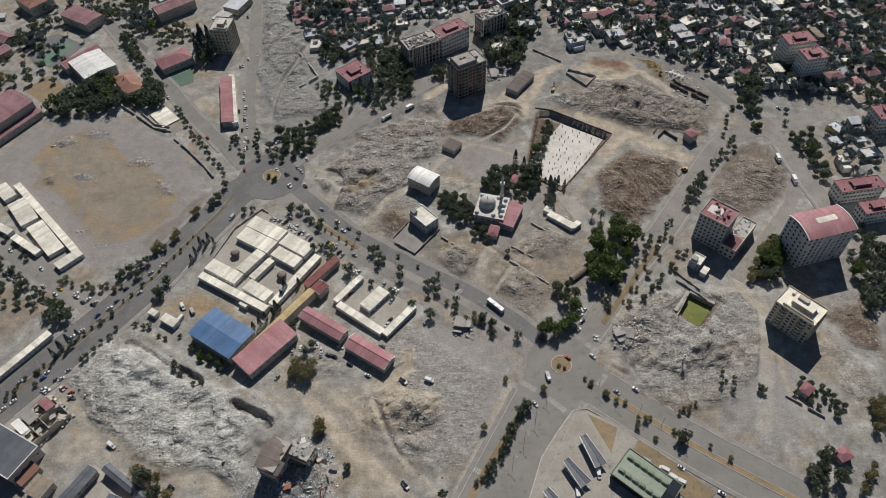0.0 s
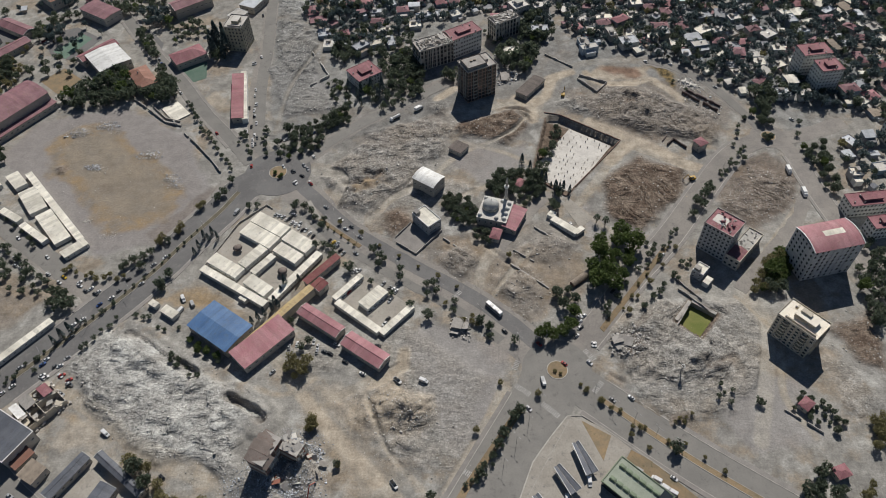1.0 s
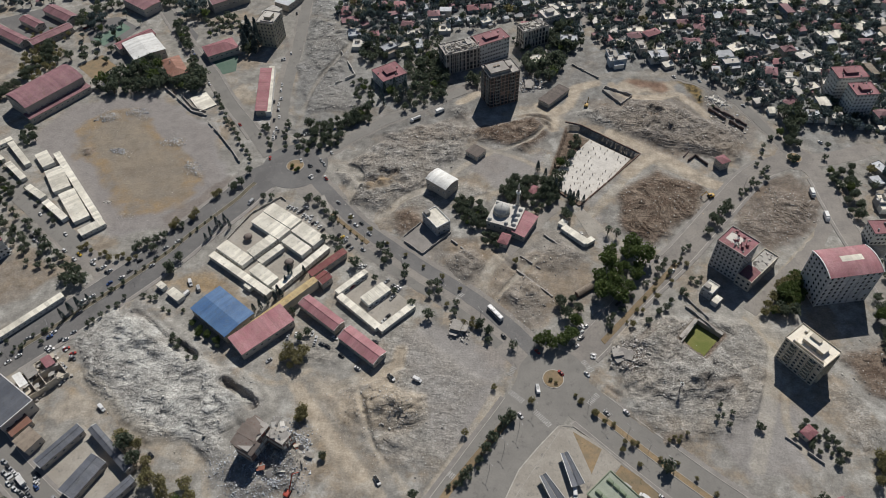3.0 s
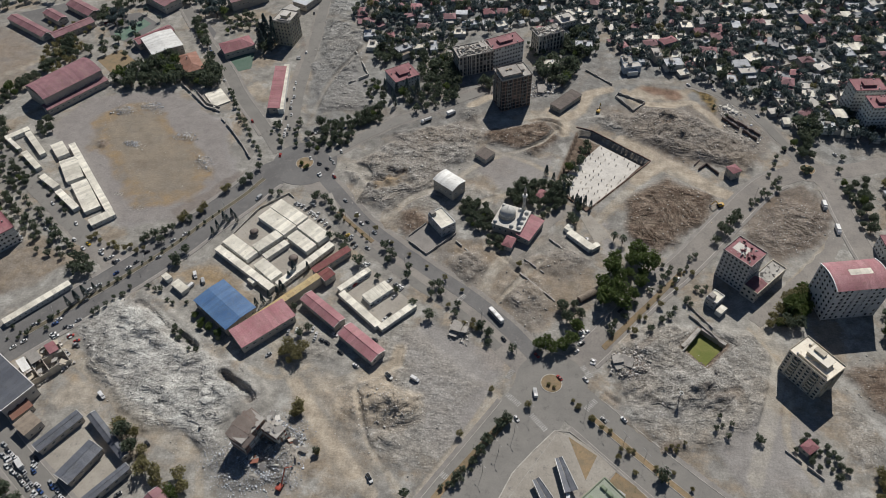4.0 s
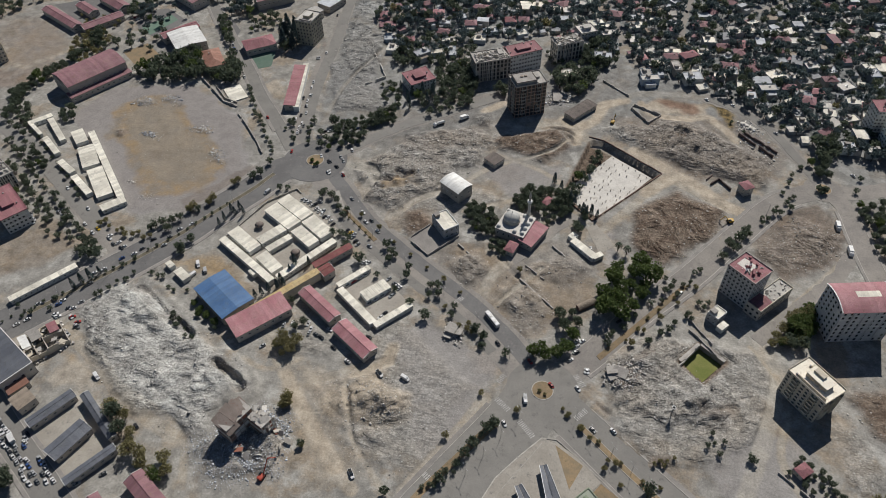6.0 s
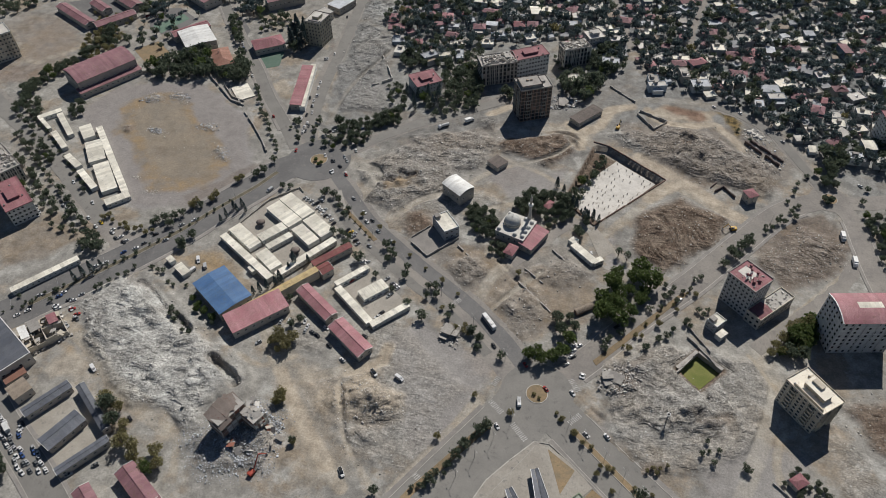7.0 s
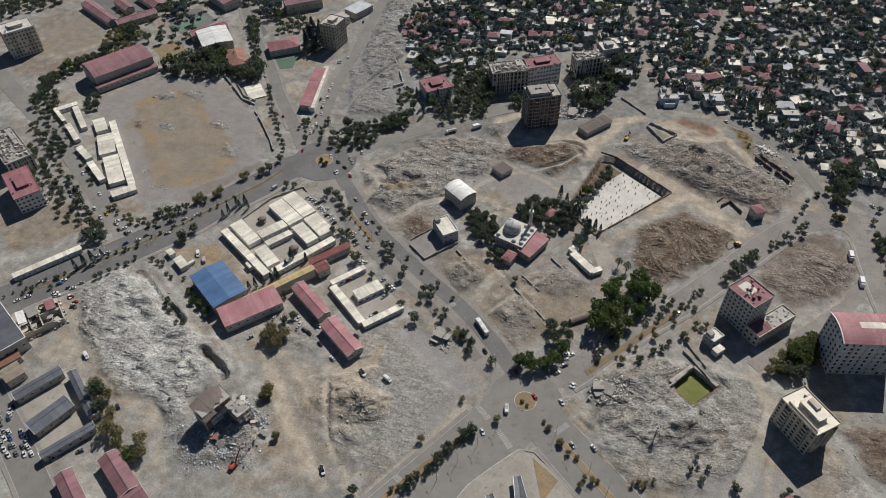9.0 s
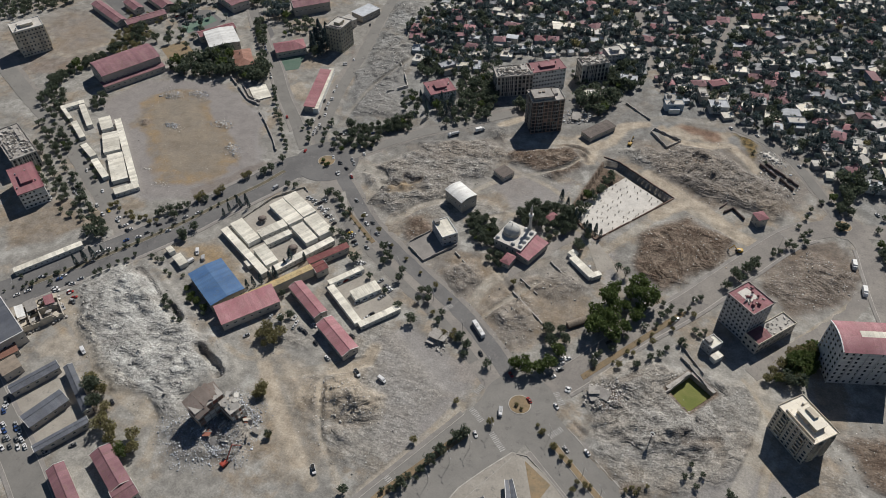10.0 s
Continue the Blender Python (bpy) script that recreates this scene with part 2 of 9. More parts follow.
def smooth_line(points, step=4.0):
    pts = [Vector(p) for p in points]
    pts = [pts[0] * 2 - pts[1]] + pts + [pts[-1] * 2 - pts[-2]]
    out = []
    for a, b, c, d in zip(pts, pts[1:], pts[2:], pts[3:]):
        n = max(2, int((c - b).length / step))
        for i in range(n):
            t = i / n
            out.append(0.5 * (2 * b + (c - a) * t + (2 * a - 5 * b + 4 * c - d) * t * t + (3 * b - a - 3 * c + d) * t ** 3))
    out.append(pts[-2])
    return out


def inside(px, py, points):
    """Signed distance to a polygon, positive inside."""
    best, odd = np.full(px.shape, 1e9), np.zeros(px.shape, bool)
    for (x0, y0), (x1, y1) in zip(points, points[1:] + points[:1]):
        dx, dy = x1 - x0, y1 - y0
        k = np.clip(((px - x0) * dx + (py - y0) * dy) / (dx * dx + dy * dy + 1e-9), 0, 1)
        best = np.minimum(best, np.hypot(px - x0 - k * dx, py - y0 - k * dy))
        cut = (y0 > py) != (y1 > py)
        odd ^= cut & (px < (x1 - x0) * (py - y0) / (y1 - y0 + 1e-12) + x0)
    return np.where(odd, best, -best)


def axis(lo, hi, step, far):
    fine = np.arange(lo, hi + step / 2, step)
    out = step * 1.35 ** np.arange(1, 40)
    steps = np.cumsum(out)
    steps = steps[steps < far]
    return np.concatenate([lo - steps[::-1], fine, hi + steps])


GX, GY = axis(-400, 380, 1.1, 4200), axis(95, 600, 1.1, 4200)
PX, PY = np.meshgrid(GX, GY, indexing="ij")
HEIGHT = np.zeros(PX.shape)
MASK = {k: np.zeros(PX.shape) for k in ("rubble", "tan", "brown", "dust", "track", "grey", "garden_haze", "sand", "red", "weed", "field")}
EDGE = (fractal(PX, PY, 22, 4) - 0.5) * 16
MOUNDS = fractal(PX, PY, 26, 3)
WARP = (fractal(PX, PY, 30, 2) - 0.5) * 30
LUMPS = fractal((PX + WARP) * 0.8 + 91 + PY * 0.35, PY + WARP, 10, 4, True)
CRUMBS = fractal(PX, PY + 37, 2.6, 2)
HEAPS = np.clip((fractal(PX + WARP * 0.3, PY - WARP * 0.2, 15, 4) - 0.46) * 3.2, 0, 1) ** 1.2
HUMPS = np.clip((fractal(PX - WARP * 0.2, PY + 13, 7.5, 3) - 0.45) * 2.8, 0, 1)


DUNES = fractal((PX * 0.62 + PY * 0.78 + WARP) * 0.5, PY * 0.62 - PX * 0.78 + WARP * 0.6, 5.0, 3, True) ** 2.2
FOLDS = fractal((PX * 0.78 + PY * 0.62 + WARP * 0.8) * 0.36, PY * 0.78 - PX * 0.62 + WARP * 0.7, 6.5, 3, True) ** 1.6


def soft(d, width):
    k = np.clip(d / width, 0, 1)
    return k * k * (3 - 2 * k)


def zone(kind, points, amount=1.0, tone="", rows=0.0):
    """A stretch of ground: demolition rubble heaped up to some metres (in bulldozed rows if asked), or bare earth of one tone."""
    d = inside(PX, PY, points)
    if kind == "rubble":
        k = soft(d + EDGE * 0.6, 14.0 if amount > 2 else 9.0)
        relief = 0.7 * MOUNDS ** 1.3 + 0.9 * HEAPS + 0.5 * HUMPS + 0.6 * FOLDS * (0.35 + 0.65 * MOUNDS) + 1.15 * DUNES * (0.3 + 0.9 * MOUNDS) + 0.4 * LUMPS ** 2.5 * (0.3 + HEAPS) + 0.14 * CRUMBS
        if rows:
            wave = np.sin((PX * 0.82 + PY * 0.55 + WARP * 1.1 + EDGE * 0.35) * 6.283 / rows)
            relief = 0.9 * MOUNDS + (np.clip(fractal(PX, PY + 50, 16, 2) * 2.6 - 0.75, 0.05, 1)) * (1 - np.abs(wave)) * (0.3 + 0.7 * soft(d - 4, 8)) + 0.5 * HEAPS + 0.12 * CRUMBS
        HEIGHT[:] = np.where(k > 0, np.maximum(HEIGHT, k * amount * relief), HEIGHT)
        np.maximum(MASK["rubble"], soft(d + EDGE * 1.2, 9.0) * min(1.0, 0.4 + 0.3 * amount), out=MASK["rubble"])
        if tone:
            np.maximum(MASK[tone], soft(d + EDGE * 0.8, 8.0), out=MASK[tone])
    else:
        k = soft(d + EDGE * (1.3 if kind == "tan" else 0.8), 6.0) * amount
        np.maximum(MASK[kind], k, out=MASK[kind])
        if kind == "tan":
            MASK["rubble"] *= 1 - 0.7 * k


def along(points):
    """Distance from a smooth line."""
    line = smooth_line(points, 6.0)
    best = np.full(PX.shape, 1e9)
    for a, c in zip(line, line[1:]):
        dx, dy = c.x - a.x, c.y - a.y
        k = np.clip(((PX - a.x) * dx + (PY - a.y) * dy) / (dx * dx + dy * dy + 1e-9), 0, 1)
        np.minimum(best, np.hypot(PX - a.x - k * dx, PY - a.y - k * dy), out=best)
    return best


def track(points, width, tone=""):
    """A driven dirt track: flattened, rid of rubble, tan where the soil shows."""
    k = soft(width / 2 + 1.2 - along(points) + EDGE * 0.12, 2.0)
    HEIGHT[:] = HEIGHT * (1 - 0.85 * k)
    for name in ("rubble", "brown", "dust"):
        MASK[name] *= 1 - 0.9 * k
    if tone:
        MASK[tone][:] = np.maximum(MASK[tone], 0.75 * k)
    MASK["track"][:] = np.maximum(MASK["track"], k)


def trench(points, width, depth, dirt=0.4):
    """A ragged cut in a heap, with the spoil thrown up beside it."""
    d = along(points) - EDGE * 0.35
    HEIGHT[:] = HEIGHT + 0.4 * depth * soft(width * 1.6 + 2 - d, 4.0) * (0.5 + MOUNDS) - depth * 0.95 * soft(width / 2 + 0.8 - d, 1.6) * (0.35 + 0.9 * LUMPS)
    MASK["brown"][:] = np.maximum(MASK["brown"], dirt * soft(width / 2 + 2 - d, 2.5))


def flatten(points):
    k = soft(inside(PX, PY, points) + 3.0, 3.0)
    HEIGHT[:] = HEIGHT * (1 - k)


def pit(points, depth):
    """An excavated basement with steep sides."""
    d = inside(PX, PY, points)
    HEIGHT[:] = np.where(d > 0, -depth, HEIGHT)
    MASK["brown"][:] = np.maximum(MASK["brown"], soft(d + 3, 2.0))


zone('rubble', [(-221.8, 201.2), (-197.9, 230.7), (-160.4, 213.0), (-117.1, 188.4), (-91.1, 174.6), (-111.5, 159.8), (-106.4, 137.1), (-118.1, 131.6), (-167.0, 156.1), (-204.0, 171.6)], 2.3, 'dust')
zone('rubble', [(-71.1, 193.5), (-21.5, 207.0), (23.3, 193.3), (7.0, 137.8), (-28.8, 139.8), (-60.7, 162.8)], 0.45)
zone('rubble', [(-56.0, 184.0), (-43.0, 198.0), (-25.0, 195.0), (-6.0, 190.0), (-6.0, 172.0), (-20.0, 156.0), (-40.0, 158.0), (-56.0, 170.0)], 3.4, 'tan')
zone('rubble', [(-52.0, 168.0), (-14.0, 172.0), (-8.0, 150.0), (-38.0, 144.0)], 1.6)
zone('rubble', [(-69.0, 184.0), (-60.0, 186.0), (-55.0, 176.0), (-66.0, 174.0)], 1.7, 'brown')
zone('rubble', [(-103.6, 360.4), (-77.0, 398.4), (-26.3, 432.5), (-1.9, 419.0), (-13.2, 383.4), (-39.3, 347.7), (-61.1, 320.5), (-83.4, 327.8)], 2.0)
zone('rubble', [(-14.7, 416.7), (43.0, 445.0), (58.4, 416.2), (35.6, 392.4), (0.3, 404.3)], 1.6, 'brown')
zone('rubble', [(97.4, 361.4), (128.1, 390.7), (161.9, 373.4), (152.7, 339.0), (120.1, 307.8), (98.5, 323.7)], 2.4, 'brown', 9.0)
zone('rubble', [(64.6, 448.9), (92.0, 462.0), (103.5, 456.7), (114.6, 472.0), (132.3, 471.0), (151.1, 466.8), (165.4, 456.5), (178.0, 448.0), (196.0, 437.0), (198.5, 419.5), (192.1, 398.7), (170.9, 400.0), (148.8, 407.7), (135.8, 405.7), (115.9, 419.4), (91.2, 432.0)], 2.9)
zone('rubble', [(170.4, 337.2), (206.7, 378.9), (237.1, 365.4), (233.7, 344.1), (199.6, 318.1), (189.7, 321.0)], 2.4, '', 9.0)
zone('rubble', [(85.8, 223.9), (123.3, 263.2), (158.3, 257.6), (164.8, 220.9), (131.3, 187.2), (93.2, 199.9)], 2.6)
zone('rubble', [(84.0, 222.0), (110.0, 262.0), (150.0, 262.0), (178.0, 264.0), (190.0, 243.0), (180.0, 205.0), (152.0, 180.0), (128.0, 171.0), (98.0, 186.0)], 1.0)
zone('rubble', [(205.0, 232.0), (228.0, 222.0), (236.0, 190.0), (216.0, 172.0), (204.0, 196.0)], 0.7)
zone('rubble', [(-66.0, 262.0), (-20.0, 232.0), (28.0, 200.0), (8.0, 150.0), (-30.0, 186.0), (-52.0, 205.0)], 0.35)
zone('rubble', [(-92.0, 352.0), (-60.0, 378.0), (20.0, 352.0), (-20.0, 330.0), (-58.0, 308.0)], 0.5)
zone('rubble', [(216.6, 238.2), (252.1, 256.2), (246.1, 203.4), (224.1, 215.3)], 1.0, 'brown')
zone('rubble', [(-19.3, 291.3), (4.2, 305.9), (18.8, 283.8), (4.5, 262.4)], 1.8)
zone('rubble', [(20.2, 274.6), (46.9, 289.1), (60.3, 259.7), (46.1, 235.9), (19.6, 256.3)], 2.1)
zone('rubble', [(32.2, 291.1), (61.9, 322.0), (81.6, 300.5), (62.1, 277.9)], 1.5)
zone('rubble', [(-58.7, 326.6), (-38.1, 342.0), (-26.5, 316.0), (-44.6, 301.9)], 0.7, 'brown')
zone('rubble', [(-167.0, 492.3), (-143.2, 533.7), (-114.1, 467.3), (-92.1, 439.3), (-141.5, 422.8)], 1.0)
zone('rubble', [(-179.7, 600.3), (-130.7, 608.5), (-125.4, 566.6), (-151.0, 542.1)], 1.2, 'dust')
zone('rubble', [(-118.1, 131.6), (-87.2, 164.6), (-67.4, 154.7), (-63.5, 126.8), (-94.8, 114.6)], 1.4)
zone('rubble', [(-109.7, 222.8), (-68.8, 217.9), (-52.1, 197.2), (-85.1, 194.6)], 0.5)
zone('grey', [(-350.1, 374.0), (-331.8, 420.3), (-270.1, 441.2), (-207.4, 407.2), (-168.6, 335.9), (-181.5, 300.9), (-238.8, 276.2), (-295.8, 325.0)])
zone('grey', [(-8.1, 378.0), (0.3, 404.3), (35.6, 392.4), (50.7, 408.2), (49.5, 376.1), (16.3, 352.1)], 0.8)
zone('grey', [(-34.9, 220.3), (-15.7, 240.8), (35.4, 218.0), (26.7, 173.2), (9.2, 141.2), (-16.2, 185.6)], 0.7)
zone('grey', [(142.5, 183.0), (166.6, 207.4), (203.4, 207.9), (202.3, 165.0), (154.5, 155.5)], 0.7)
zone('grey', [(75.9, 335.2), (90.5, 343.3), (102.6, 304.5), (88.6, 301.8)], 0.8)
zone('grey', [(-492.0, 503.7), (-437.3, 502.7), (-399.1, 451.6), (-438.2, 426.9)], 0.7)
zone('grey', [(-167.0, 492.3), (-143.2, 533.7), (-92.1, 439.3), (-141.5, 422.8)], 0.6)
zone('tan', [(-315.5, 386.7), (-307.0, 405.9), (-294.4, 416.2), (-273.5, 421.2), (-258.1, 410.7), (-241.3, 388.7), (-228.0, 383.7), (-212.3, 365.1), (-195.4, 347.9), (-189.6, 329.6), (-198.2, 314.2), (-214.4, 302.2), (-238.6, 297.7), (-257.6, 320.3), (-277.6, 339.5), (-296.3, 353.3), (-307.9, 369.2)])
zone('field', [(-303.9, 388.8), (-298.3, 399.5), (-285.3, 403.8), (-269.8, 408.6), (-254.9, 393.8), (-242.1, 377.5), (-226.3, 369.6), (-214.5, 354.4), (-206.7, 342.5), (-204.8, 328.4), (-217.2, 316.8), (-238.4, 314.4), (-253.9, 330.6), (-270.1, 347.7), (-284.8, 358.9), (-296.6, 371.3)], 0.85)
zone('tan', [(-189.6, 249.1), (-166.9, 268.5), (-128.2, 241.6), (-161.8, 239.9)])
zone('tan', [(23.7, 275.2), (45.3, 303.5), (85.3, 296.4), (83.8, 259.9), (46.6, 232.0)], 0.6)
zone('tan', [(-73.7, 181.7), (-26.9, 202.1), (-19.4, 160.8), (-46.7, 148.9)], 0.7)
zone('tan', [(107.0, 494.5), (133.9, 503.2), (159.5, 480.7), (111.7, 475.9)])
zone('tan', [(151.4, 494.5), (164.5, 493.0), (175.8, 468.9), (165.2, 467.0)])
zone('tan', [(-83.1, 348.6), (-54.0, 366.4), (-48.5, 351.9), (-73.2, 335.5)])
zone('tan', [(-213.7, 169.7), (-183.9, 167.7), (-160.4, 150.3), (-186.9, 148.7)], 0.8)
zone('tan', [(-117.4, 262.8), (-81.7, 295.0), (-70.0, 281.7), (-91.3, 253.3)], 0.5)
zone('tan', [(-32.7, 283.8), (4.5, 262.4), (-5.3, 258.2), (-32.3, 274.1)], 0.8)
zone('tan', [(86.2, 216.5), (101.8, 212.2), (96.2, 200.4)], 0.8)
zone('brown', [(-356.5, 384.2), (-331.8, 420.3), (-269.4, 439.7), (-208.1, 403.3), (-172.3, 329.0), (-198.4, 292.1), (-247.4, 280.1), (-327.0, 352.9)], 0.16)
zone('brown', [(-216.6, 303.0), (-177.9, 353.2), (-156.7, 344.3), (-194.8, 284.5)], 0.5)
track([(17.1, 440.3), (47.4, 445.8), (61.3, 434.0), (91.5, 420.9), (120.3, 402.8), (147.3, 385.2), (169.3, 373.6)], 7, 'tan')
track([(47.4, 445.8), (68.2, 460.6), (84.6, 490.5), (111.4, 503.3), (149.5, 502.0), (172.3, 479.3)], 7, 'tan')
track([(120.3, 402.8), (93.8, 355.1), (79.6, 335.9)], 6, 'tan')
track([(13.1, 264.0), (18.5, 286.1), (25.9, 297.3), (12.3, 302.3)], 7, 'tan')
track([(-60.4, 317.9), (-45.9, 340.5), (-28.1, 352.7)], 6, 'tan')
track([(-105.1, 210.9), (-74.4, 174.2), (-49.6, 148.3), (-25.4, 128.4)], 7, 'tan')
track([(-75.6, 177.6), (-45.3, 196.6), (-27.8, 205.7)], 6, 'tan')
track([(-222.6, 184.1), (-192.3, 170.0), (-163.5, 149.7), (-122.5, 134.0)], 8, 'tan')
track([(174.4, 262.7), (184.7, 243.1), (174.7, 202.3), (163.2, 165.8)], 8)
track([(-103.4, 366.8), (-83.6, 357.8), (-89.5, 320.9), (-66.8, 297.8)], 9)
track([(-0.6, 133.3), (14.0, 160.8), (29.4, 194.5)], 6, 'tan')
track([(237.2, 344.7), (212.0, 311.1), (188.7, 280.0)], 7, 'tan')
trench([(-194.5, 221.7), (-182.2, 214.4), (-170.3, 207.3), (-158.0, 202.3), (-148.5, 196.1)], 7, 4.6)
trench([(-124.3, 182.1), (-114.9, 177.5), (-104.4, 170.6)], 7.5, 5.0)
trench([(-66.7, 361.1), (-61.1, 359.0), (-57.3, 361.6)], 6, 2.5)
trench([(-80.9, 352.6), (-70.8, 353.2)], 5, 1.8)
trench([(108.6, 237.3), (115.8, 243.8)], 3, 1.5)
trench([(142.2, 212.9), (147.6, 207.9), (159.8, 216.0)], 4, 1.6)
trench([(88.3, 203.7), (95.7, 198.8)], 3, 1.4)
trench([(141.6, 251.7), (147.0, 255.0)], 4, 2)
trench([(38.8, 435.9), (49.7, 429.6), (54.0, 423.0)], 5, 2)
trench([(129.1, 451.4), (135.1, 446.1)], 6, 1.5)
trench([(125.3, 351.0), (127.6, 337.6), (129.5, 327.2)], 3, 1.2)
trench([(20.0, 297.6), (33.1, 284.1), (47.5, 271.2)], 2.5, 1.2)
trench([(-7.7, 295.8), (6.0, 284.7)], 2.5, 1.2)
flatten([(-209.4, 126.1), (-192.9, 148.9), (-153.6, 126.8), (-168.1, 98.9)])
flatten([(-165.7, 272.9), (-148.6, 312.7), (-134.1, 330.1), (-89.2, 297.8), (-108.7, 251.4), (-117.5, 245.1)])
flatten([(-76.3, 250.6), (-61.9, 273.3), (-26.9, 248.3), (-44.3, 226.8)])
flatten([(70.9, 336.4), (75.8, 342.8), (90.2, 323.6), (81.2, 314.3)])
flatten([(-43.3, 300.9), (-32.1, 317.1), (-15.4, 303.7), (-26.9, 289.2)])
flatten([(-243.8, 491.5), (-220.3, 500.0), (-215.1, 477.0), (-229.0, 468.2)])
flatten([(-355.0, 470.8), (-341.5, 489.4), (-320.1, 473.4), (-333.3, 454.0)])
flatten([(33.1, 123.9), (43.0, 150.4), (62.7, 177.6), (80.7, 172.0), (94.6, 159.4), (76.7, 135.7), (74.0, 117.6)])
flatten([(70.0, 174.8), (85.0, 166.4), (79.6, 152.4)])
flatten([(94.6, 158.9), (104.5, 153.0), (128.6, 130.6), (119.4, 123.1), (88.0, 148.3)])
flatten([(129.0, 241.2), (142.8, 260.0), (160.2, 246.8), (146.0, 228.0)])
pit([(132.2, 241.4), (143.2, 256.1), (156.7, 246.3), (144.5, 230.6)], 3.3)
pit([(65.8, 431.3), (75.1, 430.9), (116.7, 402.2), (74.1, 346.3), (52.0, 365.8)], 4.2)
flatten([(-469.7, 536.1), (-433.9, 560.0), (-398.9, 537.6), (-421.1, 507.5)])
flatten([(85.9, 234.8), (88.2, 232.1), (135.8, 297.0), (133.8, 299.9)])
flatten([(-95.6, 318.1), (-93.6, 319.6), (-63.3, 296.3), (-65.0, 293.9)])
flatten([(-106.4, 335.2), (-95.6, 318.1), (-93.6, 319.6), (-104.0, 336.9)])
zone('brown', [(155.8, 495.3), (161.1, 496.3), (185.4, 458.6), (179.7, 453.4)], 1.0)
zone('rubble', [(-144.2, 473.4), (-164.6, 501.3), (-171.6, 559.1), (-181.4, 630.9), (-150.1, 641.1), (-123.5, 580.6), (-124.4, 530.1), (-117.9, 482.0)], 1.7)
zone('tan', [(-175.4, 568.4), (-128.0, 598.0), (-120.4, 547.4), (-143.2, 533.7)], 0.7)
flatten([(6.6, 135.9), (10.3, 134.6), (39.6, 180.1), (35.9, 182.4)])
flatten([(-4.4, 114.1), (-0.7, 112.9), (10.3, 134.6), (6.6, 135.9)])
zone('rubble', [(-93.5, 136.4), (-90.5, 148.5), (-77.5, 156.1), (-63.8, 148.8), (-63.7, 131.3), (-83.2, 122.9)], 4.0)
zone('rubble', [(-300.0, 366.3), (-295.1, 371.5), (-286.9, 363.7), (-287.8, 355.9), (-295.6, 358.6)], 1.6, 'brown')
zone('tan', [(255.6, 261.0), (276.1, 260.7), (272.3, 235.5), (252.5, 235.8)], 0.7)
flatten([(-382.8, 540.1), (-354.1, 552.1), (-324.9, 533.6), (-338.5, 501.1), (-359.7, 505.8)])
flatten([(-297.4, 534.4), (-286.7, 549.6), (-266.8, 527.3), (-264.5, 511.5), (-281.8, 515.3)])
zone('tan', [(-321.8, 237.6), (-285.4, 268.9), (-250.2, 249.5), (-274.8, 218.1), (-292.3, 206.6)], 0.5)
zone('brown', [(-321.8, 237.6), (-285.4, 268.9), (-250.2, 249.5), (-274.8, 218.1), (-292.3, 206.6)], 0.3)
zone('tan', [(-513.8, 484.1), (-465.1, 525.8), (-408.1, 470.4), (-415.3, 424.2), (-464.7, 429.5)], 0.4)
zone('brown', [(-296.6, 360.4), (-294.2, 373.5), (-286.0, 367.7), (-288.5, 354.7)], 0.8)
zone('brown', [(-262.0, 352.0), (-250.0, 356.0), (-244.0, 340.0), (-256.0, 338.0)], 0.35)
zone('rubble', [(117.8, 178.6), (128.7, 183.5), (131.9, 181.1), (125.5, 173.4), (117.3, 173.5)], 2.5, 'brown')
zone('brown', [(-109.7, 359.3), (-78.7, 405.0), (-5.1, 439.9), (47.4, 445.8), (55.8, 396.1), (-5.0, 360.0), (-35.6, 330.9), (-58.4, 310.0), (-81.8, 322.3)], 0.12)
zone('brown', [(-34.9, 293.4), (20.2, 324.8), (80.5, 320.3), (83.8, 259.9), (46.6, 232.0), (17.6, 247.2)], 0.3)
zone('tan', [(-103.6, 207.1), (-59.6, 199.6), (-34.9, 161.1), (-9.6, 134.5), (-46.6, 121.2), (-70.4, 154.1)], 0.3)
zone('brown', [(63.4, 467.2), (177.1, 487.6), (210.4, 444.0), (202.1, 404.3), (132.1, 397.5)], 0.42)
zone('brown', [(181.2, 382.7), (223.7, 396.4), (240.8, 366.1), (232.9, 338.9), (195.6, 312.6), (173.6, 332.7)], 0.7)
zone('brown', [(111.5, 496.8), (133.9, 503.2), (155.5, 487.6), (116.0, 479.7)], 0.9)
zone('tan', [(167.9, 410.3), (189.4, 433.5), (204.2, 423.3), (182.2, 394.6)], 0.6)
zone('tan', [(-83.1, 348.6), (-54.7, 369.4), (-46.5, 352.3), (-72.9, 334.4)], 1.0)
zone('brown', [(-89.3, 428.5), (-50.5, 462.4), (-2.9, 487.0), (63.8, 532.8), (102.0, 522.3), (63.9, 459.8), (16.2, 447.5), (-57.3, 408.9)], 0.28)
zone('tan', [(-20.4, 296.1), (-0.4, 310.3), (64.0, 256.1), (43.9, 227.5), (26.1, 236.2)], 0.45)
track([(171.0, 260.0), (189.1, 229.2), (182.2, 194.0), (192.5, 168.7)], 3.0, 'tan')
track([(-198.7, 168.7), (-167.0, 156.1), (-125.4, 140.0), (-110.1, 114.6)], 3.0, 'tan')
track([(-78.7, 195.9), (-95.1, 185.0), (-110.6, 189.7)], 3.0, 'tan')
track([(-12.4, 133.9), (-33.1, 154.8), (-51.0, 193.6)], 3.0, 'tan')
track([(1.1, 399.1), (36.3, 386.1), (50.0, 370.2), (16.3, 352.1), (-12.6, 335.2)], 3.0, 'tan')
